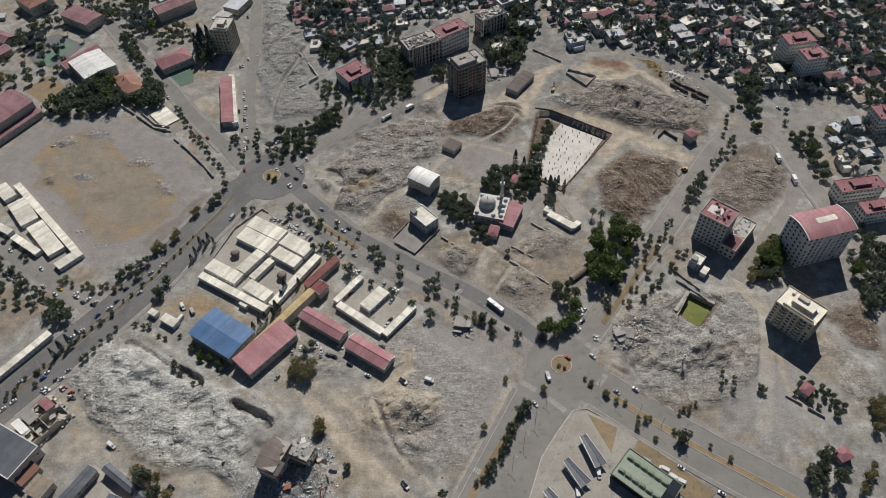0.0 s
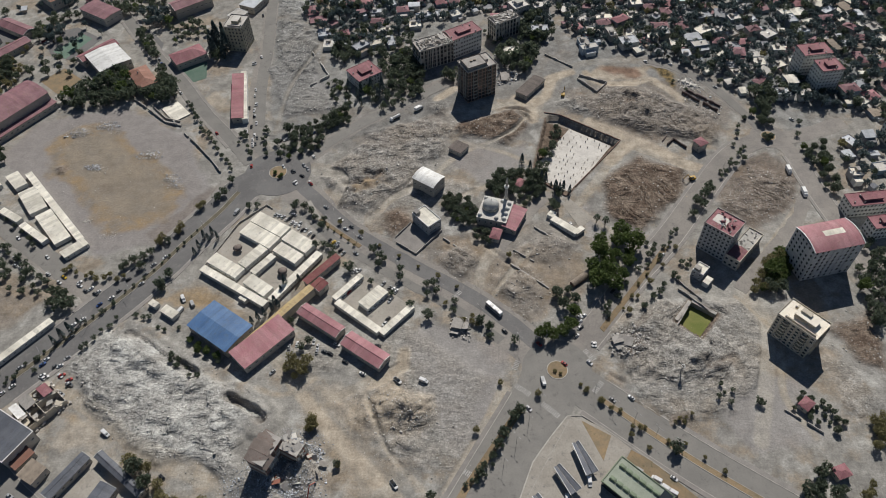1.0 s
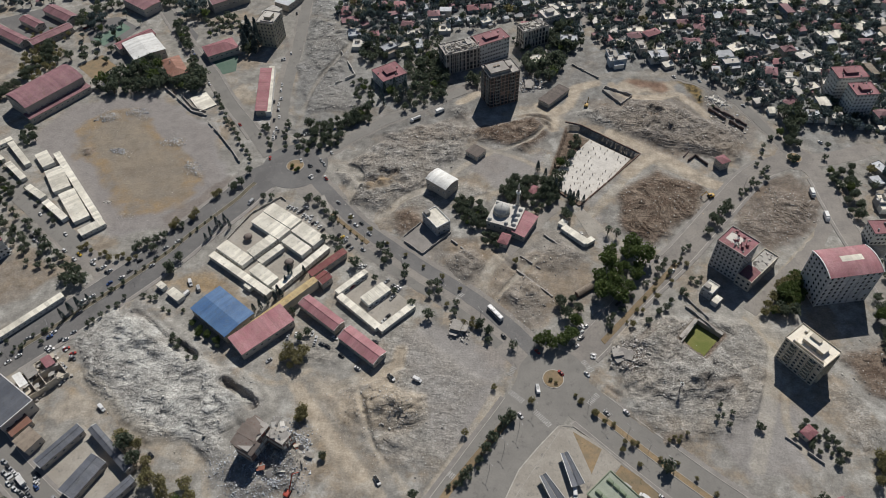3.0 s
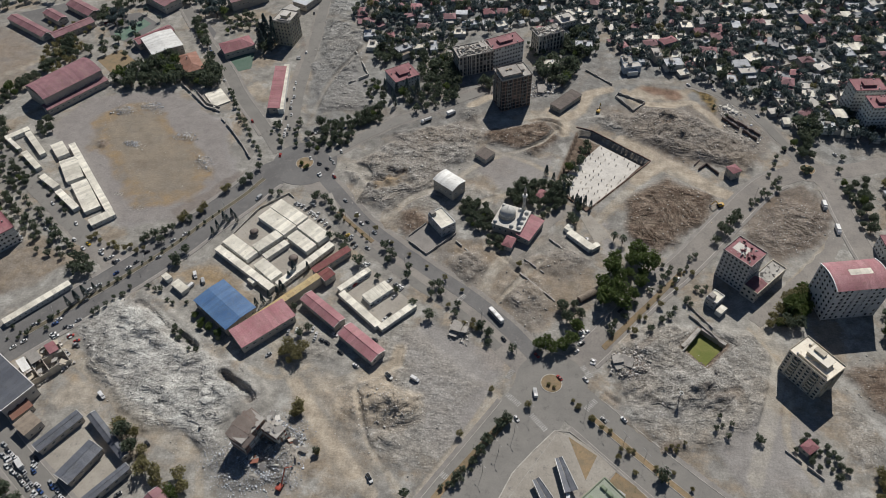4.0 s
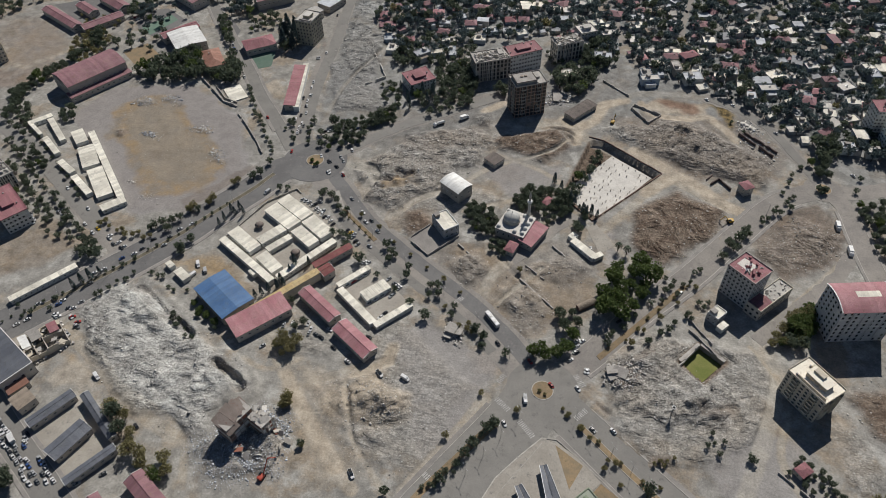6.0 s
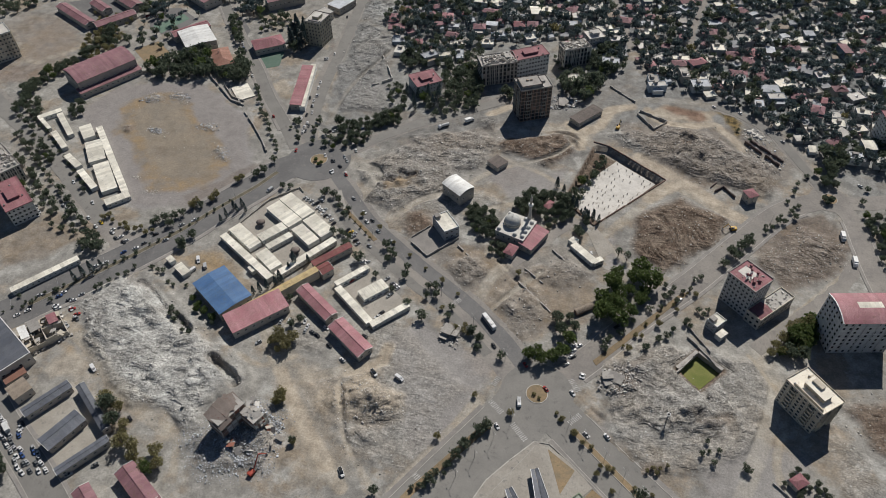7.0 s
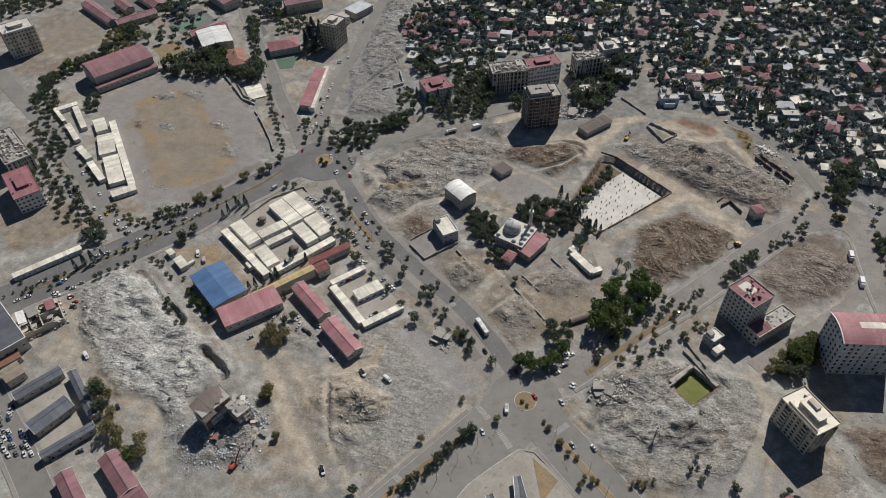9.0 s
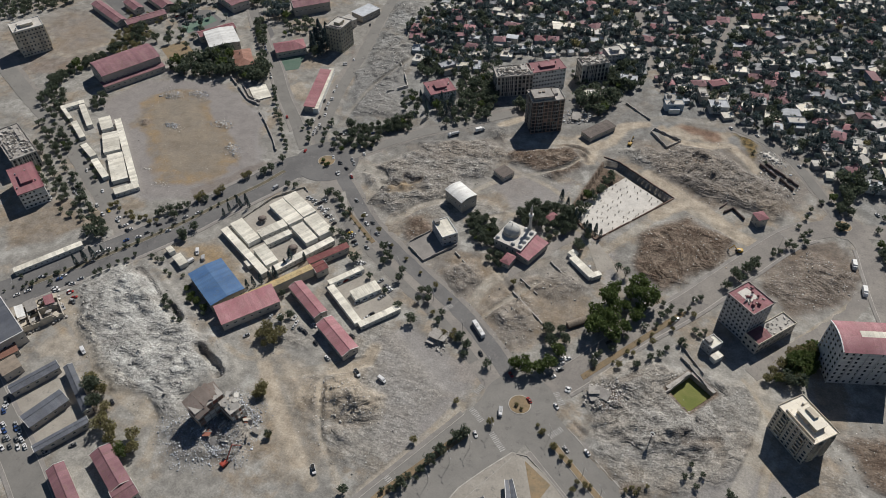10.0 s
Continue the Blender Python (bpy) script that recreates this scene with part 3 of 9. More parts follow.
track([(48.9, 428.2), (33.8, 408.4), (-1.0, 385.6), (-24.8, 356.3)], 3.0, 'tan')
track([(79.6, 335.9), (95.1, 317.9), (113.2, 301.7)], 3.0, 'tan')
track([(17.6, 247.2), (28.4, 266.9), (46.4, 293.8)], 3.0, 'tan')
track([(-433.3, 427.8), (-409.4, 458.9), (-394.6, 500.0)], 3.0, 'tan')
track([(-143.5, 407.6), (-142.1, 462.3), (-132.9, 498.3), (-120.4, 547.4)], 3.0, 'tan')
# Village soil, greyed and darkened in colour for tree shade and haze.
zone('garden_haze', [(-149.1, 572.9), (-142.8, 704.4), (79.0, 781.8), (344.8, 771.2), (386.9, 581.0), (299.7, 444.0), (254.8, 450.7), (232.1, 458.1), (216.7, 464.3), (190.1, 490.0), (156.7, 515.3), (99.5, 532.1), (84.0, 568.3), (60.9, 541.2), (15.0, 580.6), (-48.3, 554.0), (-77.7, 521.5), (-113.2, 520.0)])
# The same cool grey laid thinly over far ground, painting in distance haze.
zone('garden_haze', [(-150.0, 395.0), (-60.0, 405.0), (0.0, 445.0), (62.0, 452.0), (110.0, 470.0), (210.0, 470.0), (250.0, 400.0), (300.0, 440.0), (160.0, 560.0), (-60.0, 560.0), (-150.0, 640.0), (-190.0, 640.0)], 0.5)
zone('tan', [(-196.9, 247.7), (-165.4, 274.0), (-119.6, 238.7), (-131.7, 231.8), (-167.4, 243.6)], 0.8)
zone('tan', [(84.8, 485.0), (116.0, 500.0), (153.7, 497.3), (155.3, 483.7), (111.7, 474.4)], 1.0)
zone('brown', [(107.0, 493.7), (133.9, 501.6), (151.3, 490.6), (116.0, 479.7)], 0.45)
zone('rubble', [(-32.1, 447.4), (-13.7, 456.1), (-8.9, 443.8), (-10.7, 427.3), (-23.4, 428.4)], 2.2)
zone('rubble', [(-77.9, 411.1), (-50.8, 425.1), (-9.4, 422.5), (-5.0, 406.2), (-69.5, 388.1)], 2.0)
zone('brown', [(-96.0, 418.0), (-50.8, 436.1), (-9.4, 460.5), (2.0, 432.0), (-5.0, 406.2), (-69.5, 384.1)], 0.3)
zone('brown', [(145.5, 466.3), (156.6, 469.8), (159.6, 463.3), (148.7, 458.6)], 0.9)
zone('brown', [(125.5, 449.9), (135.3, 450.6), (134.4, 444.2), (128.2, 443.4)], 0.9)
trench([(34.0, 437.6), (47.4, 438.1), (54.7, 430.3)], 3.5, 2.5)
trench([(-27.9, 185.0), (-22.5, 176.0)], 1.0, 2.6, 0.15)
trench([(-41.0, 170.0), (-33.2, 174.3)], 0.8, 1.8, 0.15)
trench([(-23.0, 172.0), (-16.0, 177.5)], 1.0, 1.6, 0.15)
zone('brown', [(-30.0, 176.0), (-20.0, 184.0), (-11.0, 182.0), (-18.0, 170.0), (-30.0, 168.0)], 0.2)
for line, wide in (([(98.0, 425.0), (107.7, 419.1), (120.9, 409.7), (133.6, 400.7), (149.8, 389.1), (161.6, 378.8), (171.5, 374.3)], 8.0),
                   ([(108.0, 380.0), (119.7, 394.0), (129.4, 403.6)], 8.0),
                   ([(100.1, 487.5), (107.5, 475.6), (131.0, 472.6), (150.5, 479.4), (156.5, 473.6), (165.2, 463.8), (172.3, 451.6)], 6.0),
                   ([(43.2, 452.4), (55.0, 445.6), (66.0, 456.0), (71.4, 477.6), (88.0, 488.0)], 8.0),
                   ([(55.8, 424.5), (54.4, 440.3), (57.3, 449.0)], 6.0),
                   ([(-20.0, 452.0), (-2.0, 470.0), (14.0, 482.0)], 7.0),
                   ([(-82.3, 183.8), (-68.2, 168.8), (-53.4, 153.5), (-37.1, 138.1)], 7.0),
                   ([(-46.0, 192.0), (-36.4, 198.2), (-29.7, 204.4), (-28.5, 214.7)], 6.0)):
    track(line, wide * 0.7)
    np.maximum(MASK["sand"], soft(wide / 2 + 2.5 - along(line) + EDGE * 0.25, 3.5), out=MASK["sand"])
zone('sand', [(84.8, 485.0), (116.0, 500.0), (153.7, 497.3), (156.3, 480.0), (111.7, 472.4)], 0.9)
zone('sand', [(197.3, 416.9), (207.8, 437.7), (204.0, 408.6), (192.1, 396.7)], 0.7)
zone('sand', [(-86.3, 196.1), (-53.5, 195.6), (-33.0, 210.0), (-21.4, 197.9), (-46.2, 180.6), (-52.4, 161.1), (-68.4, 170.1)], 0.45)
zone('sand', [(-142.5, 564.8), (-126.7, 569.7), (-123.5, 555.3), (-130.1, 542.0)], 0.8)
zone('sand', [(-111.4, 492.0), (-101.2, 503.5), (-96.5, 490.2), (-103.4, 484.8)], 0.8)
zone('red', [(103.5, 492.4), (118.5, 500.4), (143.4, 498.8), (150.1, 485.2), (140.6, 476.5), (118.2, 484.0)], 1.0)
zone('weed', [(152.4, 495.9), (158.3, 499.4), (169.5, 498.0), (176.2, 477.0), (170.7, 459.9), (162.7, 467.1)], 1.0)
zone('rubble', [(-306.0, 404.1), (-294.8, 412.1), (-288.5, 405.2), (-298.3, 399.5)], 0.8)
zone('rubble', [(-286.5, 413.6), (-273.0, 420.1), (-266.9, 413.1), (-280.1, 408.7)], 0.8)
zone('rubble', [(-242.6, 381.0), (-229.6, 387.1), (-222.7, 377.4), (-234.6, 377.0)], 0.8)
zone('rubble', [(-214.2, 361.3), (-203.8, 356.4), (-196.2, 344.5), (-207.4, 349.0)], 0.8)
zone('rubble', [(-279.2, 368.9), (-268.1, 371.0), (-264.6, 364.4), (-272.1, 364.8)], 0.8)
zone('rubble', [(-224.8, 201.9), (-211.5, 228.0), (-194.3, 227.0), (-147.0, 196.1), (-126.9, 185.4), (-105.7, 167.7), (-109.2, 149.9), (-118.0, 143.0), (-154.0, 139.0), (-173.4, 147.9), (-193.2, 162.0), (-210.3, 181.4)], 1.7, 'dust')
zone('tan', [(-176.0, 177.0), (-168.0, 181.5), (-158.0, 171.3), (-166.0, 162.8)], 0.5)
zone('red', [(-35.9, 272.4), (-26.8, 277.1), (-17.3, 264.4), (-26.2, 259.9)], 0.6)
zone('red', [(-43.1, 283.1), (-33.6, 281.8), (-33.7, 272.9)], 0.5)
zone('sand', [(-218.2, 150.6), (-207.6, 169.5), (-196.1, 170.3), (-173.1, 152.7), (-172.0, 146.3), (-190.7, 147.9), (-207.1, 143.4)], 0.6)
zone('sand', [(-168.0, 154.0), (-146.9, 144.0), (-120.0, 128.8), (-118.0, 121.0), (-150.0, 137.0), (-172.0, 148.0)], 0.6)
zone('sand', [(169.5, 258.0), (176.1, 270.1), (187.8, 274.2), (183.5, 260.7), (188.2, 252.8), (178.1, 247.4), (171.7, 251.3)], 0.6)
zone('sand', [(-133.0, 545.9), (-130.5, 567.1), (-115.2, 593.2), (-125.2, 612.3), (-133.4, 594.8), (-142.9, 563.2)], 0.8)
zone('sand', [(-212.7, 446.8), (-202.0, 464.7), (-187.6, 449.0), (-190.2, 431.6)], 0.7)
zone('red', [(-185.0, 516.6), (-187.6, 543.0), (-174.5, 510.1)], 0.6)
zone('brown', [(-520.0, 450.0), (-488.8, 515.6), (-454.2, 518.9), (-414.8, 476.2), (-404.5, 442.9), (-412.7, 420.0), (-426.9, 399.1), (-455.8, 394.8)], 0.3)
zone('red', [(-458.7, 400.0), (-453.1, 424.5), (-422.2, 434.2), (-404.3, 406.2), (-427.3, 394.9)], 0.3)
zone('rubble', [(95.3, 223.2), (103.3, 236.9), (116.1, 224.7), (107.8, 212.4), (96.4, 209.0)], 2.8, 'brown')
zone('rubble', [(158.1, 244.2), (171.2, 249.1), (176.4, 239.7), (162.2, 231.2)], 2.6)
zone('rubble', [(131.3, 203.3), (143.7, 215.9), (166.5, 219.8), (160.6, 204.4), (139.3, 195.3)], 3.4)
zone('rubble', [(114.3, 189.1), (128.9, 198.8), (134.4, 189.4), (118.6, 182.4)], 3.0)
zone('sand', [(-54.0, 184.0), (-43.0, 196.0), (-25.0, 193.0), (-8.0, 189.0), (-9.0, 176.0), (-22.0, 164.0), (-40.0, 162.0), (-52.0, 172.0)], 0.7)
zone('sand', [(-50.0, 162.0), (-28.0, 166.0), (-16.0, 156.0), (-36.0, 146.0)], 0.35)


def ground_material():
    m, nt, b = shader("bare_ground", 0.95)
    b.inputs["Specular IOR Level"].default_value = 0.1

    def mask(name):
        a = nt.nodes.new("ShaderNodeAttribute")
        a.attribute_name = name
        return a.outputs["Fac"]

    def place(f, s, lo, hi, det=6):
        return noise_fac(nt, s, det, 0.68, lo, hi, "Position")

    def cells(scale, lo, hi):
        """Single stones and lumps: a tone for each cell."""
        g = nt.nodes.new("ShaderNodeNewGeometry")
        v = nt.nodes.new("ShaderNodeTexVoronoi")
        v.inputs["Scale"].default_value = scale
        link(nt, g.outputs["Position"], v.inputs["Vector"])
        s = nt.nodes.new("ShaderNodeSeparateColor")
        link(nt, v.outputs["Color"], s.inputs[0])
        r = nt.nodes.new("ShaderNodeMapRange")
        r.inputs[3].default_value, r.inputs[4].default_value = lo, hi
        link(nt, s.outputs[0], r.inputs[0])
        return r.outputs[0]

    col = mix(nt, place(0, 0.018, 0.35, 0.65), (0.225, 0.21, 0.195), (0.33, 0.308, 0.28))
    col = mix(nt, place(0, 0.026, 0.5, 0.6), col, (0.285, 0.236, 0.188))
    col = mix(nt, place(0, 0.05, 0.53, 0.64), col, (0.375, 0.355, 0.33))
    col = mix(nt, mask("grey"), col, mix(nt, place(0, 0.03, 0.35, 0.65), (0.278, 0.254, 0.246), (0.312, 0.287, 0.276)))
    earth = mix(nt, place(0, 0.06, 0.38, 0.62), (0.345, 0.248, 0.150), (0.275, 0.226, 0.175))
    col = mix(nt, mask("tan"), col, mix(nt, place(0, 0.035, 0.48, 0.62), earth, (0.25, 0.222, 0.196)))
    col = mix(nt, mask("field"), col, mix(nt, place(0, 0.05, 0.36, 0.62), (0.235, 0.205, 0.172), (0.315, 0.268, 0.215)))
    rub = mix(nt, place(0, 0.22, 0.32, 0.68, 9), (0.215, 0.197, 0.18), (0.37, 0.35, 0.328))
    rub = mix(nt, place(0, 0.03, 0.44, 0.6), rub, (0.285, 0.255, 0.225))
    rub = mix(nt, 1.0, rub, cells(1.1, 0.68, 1.3), "MULTIPLY")
    col = mix(nt, mask("rubble"), col, rub)
    soil = mix(nt, place(0, 0.12, 0.4, 0.62), (0.125, 0.09, 0.07), (0.215, 0.168, 0.134))
    col = mix(nt, mask("brown"), col, mix(nt, 1.0, soil, cells(1.2, 0.75, 1.22), "MULTIPLY"))
    dust = nt.nodes.new("ShaderNodeMath")
    dust.operation = "MULTIPLY"
    link(nt, mask("dust"), dust.inputs[0])
    link(nt, place(0, 0.03, 0.35, 0.7), dust.inputs[1])
    col = mix(nt, dust.outputs[0], col, mix(nt, 1.0, (0.54, 0.53, 0.51), cells(1.3, 0.85, 1.12), "MULTIPLY"))
    dark = nt.nodes.new("ShaderNodeMath")
    dark.operation = "MULTIPLY"
    link(nt, mask("rubble"), dark.inputs[0])
    link(nt, place(0, 0.07, 0.62, 0.95), dark.inputs[1])
    col = mix(nt, dark.outputs[0], col, (0.165, 0.148, 0.132))
    col = mix(nt, mix(nt, 1.0, mask("track"), place(0, 0.1, 0.2, 0.7), "MULTIPLY"), col, (0.40, 0.362, 0.315))
    # Garden soil in cool dim greys; tree shade and haze are in the colour.
    col = mix(nt, mask("garden_haze"), col, mix(nt, place(0, 0.12, 0.4, 0.6), (0.15, 0.15, 0.148), (0.25, 0.25, 0.25)))
    col = mix(nt, mask("sand"), col, mix(nt, place(0, 0.09, 0.35, 0.65), (0.37, 0.305, 0.238), (0.45, 0.385, 0.315)))
    col = mix(nt, mask("red"), col, mix(nt, place(0, 0.08, 0.4, 0.6), (0.19, 0.125, 0.095), (0.275, 0.185, 0.138)))
    col = mix(nt, mask("weed"), col, mix(nt, place(0, 0.25, 0.42, 0.58), (0.075, 0.06, 0.034), (0.25, 0.175, 0.08)))
    speck = place(0, 0.9, 0.2, 0.8, 9)
    col = mix(nt, 0.36, col, speck, "OVERLAY")
    calm = nt.nodes.new("ShaderNodeMath")
    calm.operation = "MULTIPLY_ADD"
    calm.inputs[1].default_value, calm.inputs[2].default_value = -0.24, 0.36
    link(nt, mask("grey"), calm.inputs[0])
    col = mix(nt, calm.outputs[0], col, place(0, 0.13, 0.29, 0.71, 6), "OVERLAY")
    grit = nt.nodes.new("ShaderNodeMath")
    grit.operation = "MULTIPLY"
    grit.inputs[1].default_value = 0.35
    link(nt, mask("rubble"), grit.inputs[0])
    col = mix(nt, grit.outputs[0], col, place(0, 0.6, 0.3, 0.7, 6), "OVERLAY")
    for turn, size in ((38, (0.035, 0.75, 1)), (-35, (0.05, 0.9, 1)), (80, (0.06, 1.1, 1))):
        g = nt.nodes.new("ShaderNodeNewGeometry")
        mp = nt.nodes.new("ShaderNodeMapping")
        mp.inputs["Rotation"].default_value[2] = radians(turn)
        mp.inputs["Scale"].default_value = size
        n = nt.nodes.new("ShaderNodeTexNoise")
        n.inputs["Detail"].default_value, n.inputs["Distortion"].default_value = 3, 1.5
        link(nt, g.outputs["Position"], mp.inputs["Vector"])
        link(nt, mp.outputs[0], n.inputs["Vector"])
        r = nt.nodes.new("ShaderNodeMapRange")
        r.inputs[1].default_value, r.inputs[2].default_value, r.inputs[3].default_value, r.inputs[4].default_value = 0.3, 0.7, 0.15, 0.85
        link(nt, n.outputs[0], r.inputs[0])
        col = mix(nt, 0.09, col, r.outputs[0], "OVERLAY")
    col = mix(nt, place(0, 0.45, 0.71, 0.77, 4), col, (0.19, 0.17, 0.15))
    col = mix(nt, place(0, 0.47, 0.69, 0.73, 4), col, (0.44, 0.43, 0.41))
    g = nt.nodes.new("ShaderNodeNewGeometry")
    v = nt.nodes.new("ShaderNodeTexVoronoi")
    v.inputs["Scale"].default_value = 0.62
    link(nt, g.outputs["Position"], v.inputs["Vector"])
    tone = nt.nodes.new("ShaderNodeSeparateColor")
    link(nt, v.outputs["Color"], tone.inputs[0])
    round_, pick, loose = (nt.nodes.new("ShaderNodeMapRange") for _ in range(3))
    for node, source, lo, hi, a, c in ((round_, v.outputs["Distance"], 0.22, 0.36, 1.0, 0.0), (pick, tone.outputs[1], 0.80, 0.84, 0.0, 1.0), (loose, mask("rubble"), 0.0, 1.0, 0.14, 0.85)):
        for k, value in zip((1, 2, 3, 4), (lo, hi, a, c)):
            node.inputs[k].default_value = value
        link(nt, source, node.inputs[0])
    stones = mix(nt, 1.0, mix(nt, 1.0, round_.outputs[0], pick.outputs[0], "MULTIPLY"), loose.outputs[0], "MULTIPLY")
    col = mix(nt, stones, col, mix(nt, tone.outputs[0], (0.16, 0.145, 0.13), (0.62, 0.61, 0.59)))
    col = mix(nt, 1.0, col, (0.928, 0.957, 0.955), "MULTIPLY")
    link(nt, col, b.inputs["Base Color"])
    deep = nt.nodes.new("ShaderNodeMath")
    deep.operation = "MULTIPLY_ADD"
    deep.inputs[1].default_value, deep.inputs[2].default_value = 0.75, 0.05
    link(nt, mask("rubble"), deep.inputs[0])
    rough = nt.nodes.new("ShaderNodeMath")
    rough.operation = "MULTIPLY"
    link(nt, speck, rough.inputs[0])
    link(nt, deep.outputs[0], rough.inputs[1])
    folds = []
    for turn, size in ((35, (0.09, 0.25, 1)), (-30, (0.10, 0.28, 1)), (78, (0.10, 0.26, 1))):
        g = nt.nodes.new("ShaderNodeNewGeometry")
        mp = nt.nodes.new("ShaderNodeMapping")
        mp.inputs["Rotation"].default_value[2] = radians(turn)
        mp.inputs["Scale"].default_value = size
        n = nt.nodes.new("ShaderNodeTexNoise")
        n.inputs["Scale"].default_value, n.inputs["Detail"].default_value, n.inputs["Roughness"].default_value, n.inputs["Distortion"].default_value = 1.0, 3.5, 0.5, 0.5
        link(nt, g.outputs["Position"], mp.inputs["Vector"])
        link(nt, mp.outputs[0], n.inputs["Vector"])
        folds.append(n.outputs[0])
    ridge = mix(nt, place(0, 0.028, 0.44, 0.52, 2), mix(nt, place(0, 0.021, 0.46, 0.54, 2), folds[0], folds[1]), folds[2])
    push = nt.nodes.new("ShaderNodeMath")
    push.operation = "MULTIPLY_ADD"
    push.inputs[1].default_value, push.inputs[2].default_value = 1.15, 0.07
    link(nt, mask("rubble"), push.inputs[0])
    tall = nt.nodes.new("ShaderNodeMath")
    tall.operation = "MULTIPLY"
    link(nt, ridge, tall.inputs[0])
    link(nt, push.outputs[0], tall.inputs[1])
    both = nt.nodes.new("ShaderNodeMath")
    both.operation = "MULTIPLY_ADD"
    both.inputs[1].default_value = 0.18
    link(nt, rough.outputs[0], both.inputs[0])
    link(nt, tall.outputs[0], both.inputs[2])
    bump(nt, b, both.outputs[0], 1.0, 1.7)
    return m


def build_ground():
    n, k = PX.shape
    z = HEIGHT + (fractal(PX, PY, 14, 3) - 0.5) * 0.05 - 0.05
    me = bpy.data.meshes.new("ground")
    me.vertices.add(n * k)
    me.vertices.foreach_set("co", np.stack([PX, PY, z], -1).astype(np.float32).ravel())
    i = np.arange(n * k).reshape(n, k)
    quads = np.stack([i[:-1, :-1], i[1:, :-1], i[1:, 1:], i[:-1, 1:]], -1).reshape(-1, 4)
    me.loops.add(quads.size)
    me.loops.foreach_set("vertex_index", quads.ravel().astype(np.int32))
    me.polygons.add(len(quads))
    me.polygons.foreach_set("loop_start", np.arange(0, quads.size, 4, dtype=np.int32))
    me.update(calc_edges=True)
    for name, values in MASK.items():
        me.attributes.new(name, "FLOAT", "POINT").data.foreach_set("value", values.astype(np.float32).ravel())
    me.materials.append(ground_material())
    tagged(new("ground", me), "bare grey gravel ground with demolition rubble heaps and tan earth", "ground", kind="structure")


build_ground()


def ground_at(x, y):
    i, j = np.searchsorted(GX, x), np.searchsorted(GY, y)
    return float(HEIGHT[min(i, len(GX) - 1), min(j, len(GY) - 1)])


# ---------------------------------------------------------------- mesh helpers


def mesh_of(name, bm, *materials):
    me = bpy.data.meshes.new(name)
    bm.to_mesh(me)
    bm.free()
    for m in materials:
        me.materials.append(m)
    return me


def part(name, bm, material, parent, label="", at=None):
    me = bm if isinstance(bm, bpy.types.Mesh) else mesh_of(name, bm, material)
    ob = new(name, me)
    ob.parent = parent
    if at is not None:
        ob.matrix_basis = at
    return tagged(ob, label)


def thing(name, x, y, yaw, label, category, z=0.0, group="", kind=""):
    ob = new(name)
    ob.empty_display_size = 0.5
    ob.matrix_basis = pose(x, y, z, 0, 0, yaw)
    return tagged(ob, label, category, group, kind)


def add_box(bm, x0, y0, z0, x1, y1, z1, mat=0):
    v = [bm.verts.new(p) for p in ((x0, y0, z0), (x1, y0, z0), (x1, y1, z0), (x0, y1, z0), (x0, y0, z1), (x1, y0, z1), (x1, y1, z1), (x0, y1, z1))]
    for f in ((0, 3, 2, 1), (4, 5, 6, 7), (0, 1, 5, 4), (1, 2, 6, 5), (2, 3, 7, 6), (3, 0, 4, 7)):
        bm.faces.new([v[i] for i in f]).material_index = mat
    return bm


def box(x0, y0, z0, x1, y1, z1):
    return add_box(bmesh.new(), x0, y0, z0, x1, y1, z1)


def add_prism(bm, ring, z0, z1):
    """A ring of (x, y) drawn up from z0 to z1."""
    a, b = [bm.verts.new((x, y, z0)) for x, y in ring], [bm.verts.new((x, y, z1)) for x, y in ring]
    n = len(ring)
    bm.faces.new(a[::-1])
    bm.faces.new(b)
    for i in range(n):
        bm.faces.new((a[i], a[(i + 1) % n], b[(i + 1) % n], b[i]))
    return bm


def slab_quad(bm, corners, thick):
    """A thin plate under four (or three) corners."""
    v = [bm.verts.new(p) for p in corners]
    u = [bm.verts.new((p[0], p[1], p[2] - thick)) for p in corners]
    n = len(v)
    bm.faces.new(v)
    bm.faces.new(u[::-1])
    for i in range(n):
        bm.faces.new((v[i], u[i], u[(i + 1) % n], v[(i + 1) % n]))


def gable(w, d, z, rise, thick=0.18, over=0.5, lean=False, hip=0.0):
    """A pitched roof in one shell, its ridge along x, its eaves overhanging; with hip, its ends slope too."""
    bm = bmesh.new()
    x, y = w / 2 + over, d / 2 + over
    hx = x - hip
    if lean:
        slab_quad(bm, [(-x, -y, z), (x, -y, z), (x, y, z + rise), (-x, y, z + rise)], thick)
    else:
        tops = [(-x, -y, z), (x, -y, z), (x, y, z), (-x, y, z), (-hx, 0, z + rise), (hx, 0, z + rise)]
        v = [bm.verts.new(p) for p in tops]
        u = [bm.verts.new((p[0], p[1], p[2] - thick)) for p in tops]
        for f in ((0, 1, 5, 4), (2, 3, 4, 5), (1, 2, 5), (3, 0, 4)):
            if len(f) == 3 and not hip:
                a, c, e = f
                bm.faces.new((v[a], u[a], u[e], v[e]))
                bm.faces.new((v[e], u[e], u[c], v[c]))
                continue
            bm.faces.new([v[i] for i in f])
            bm.faces.new([u[i] for i in reversed(f)])
            bm.faces.new((v[f[0]], u[f[0]], u[f[1]], v[f[1]]))
    bmesh.ops.recalc_face_normals(bm, faces=bm.faces)
    return bm


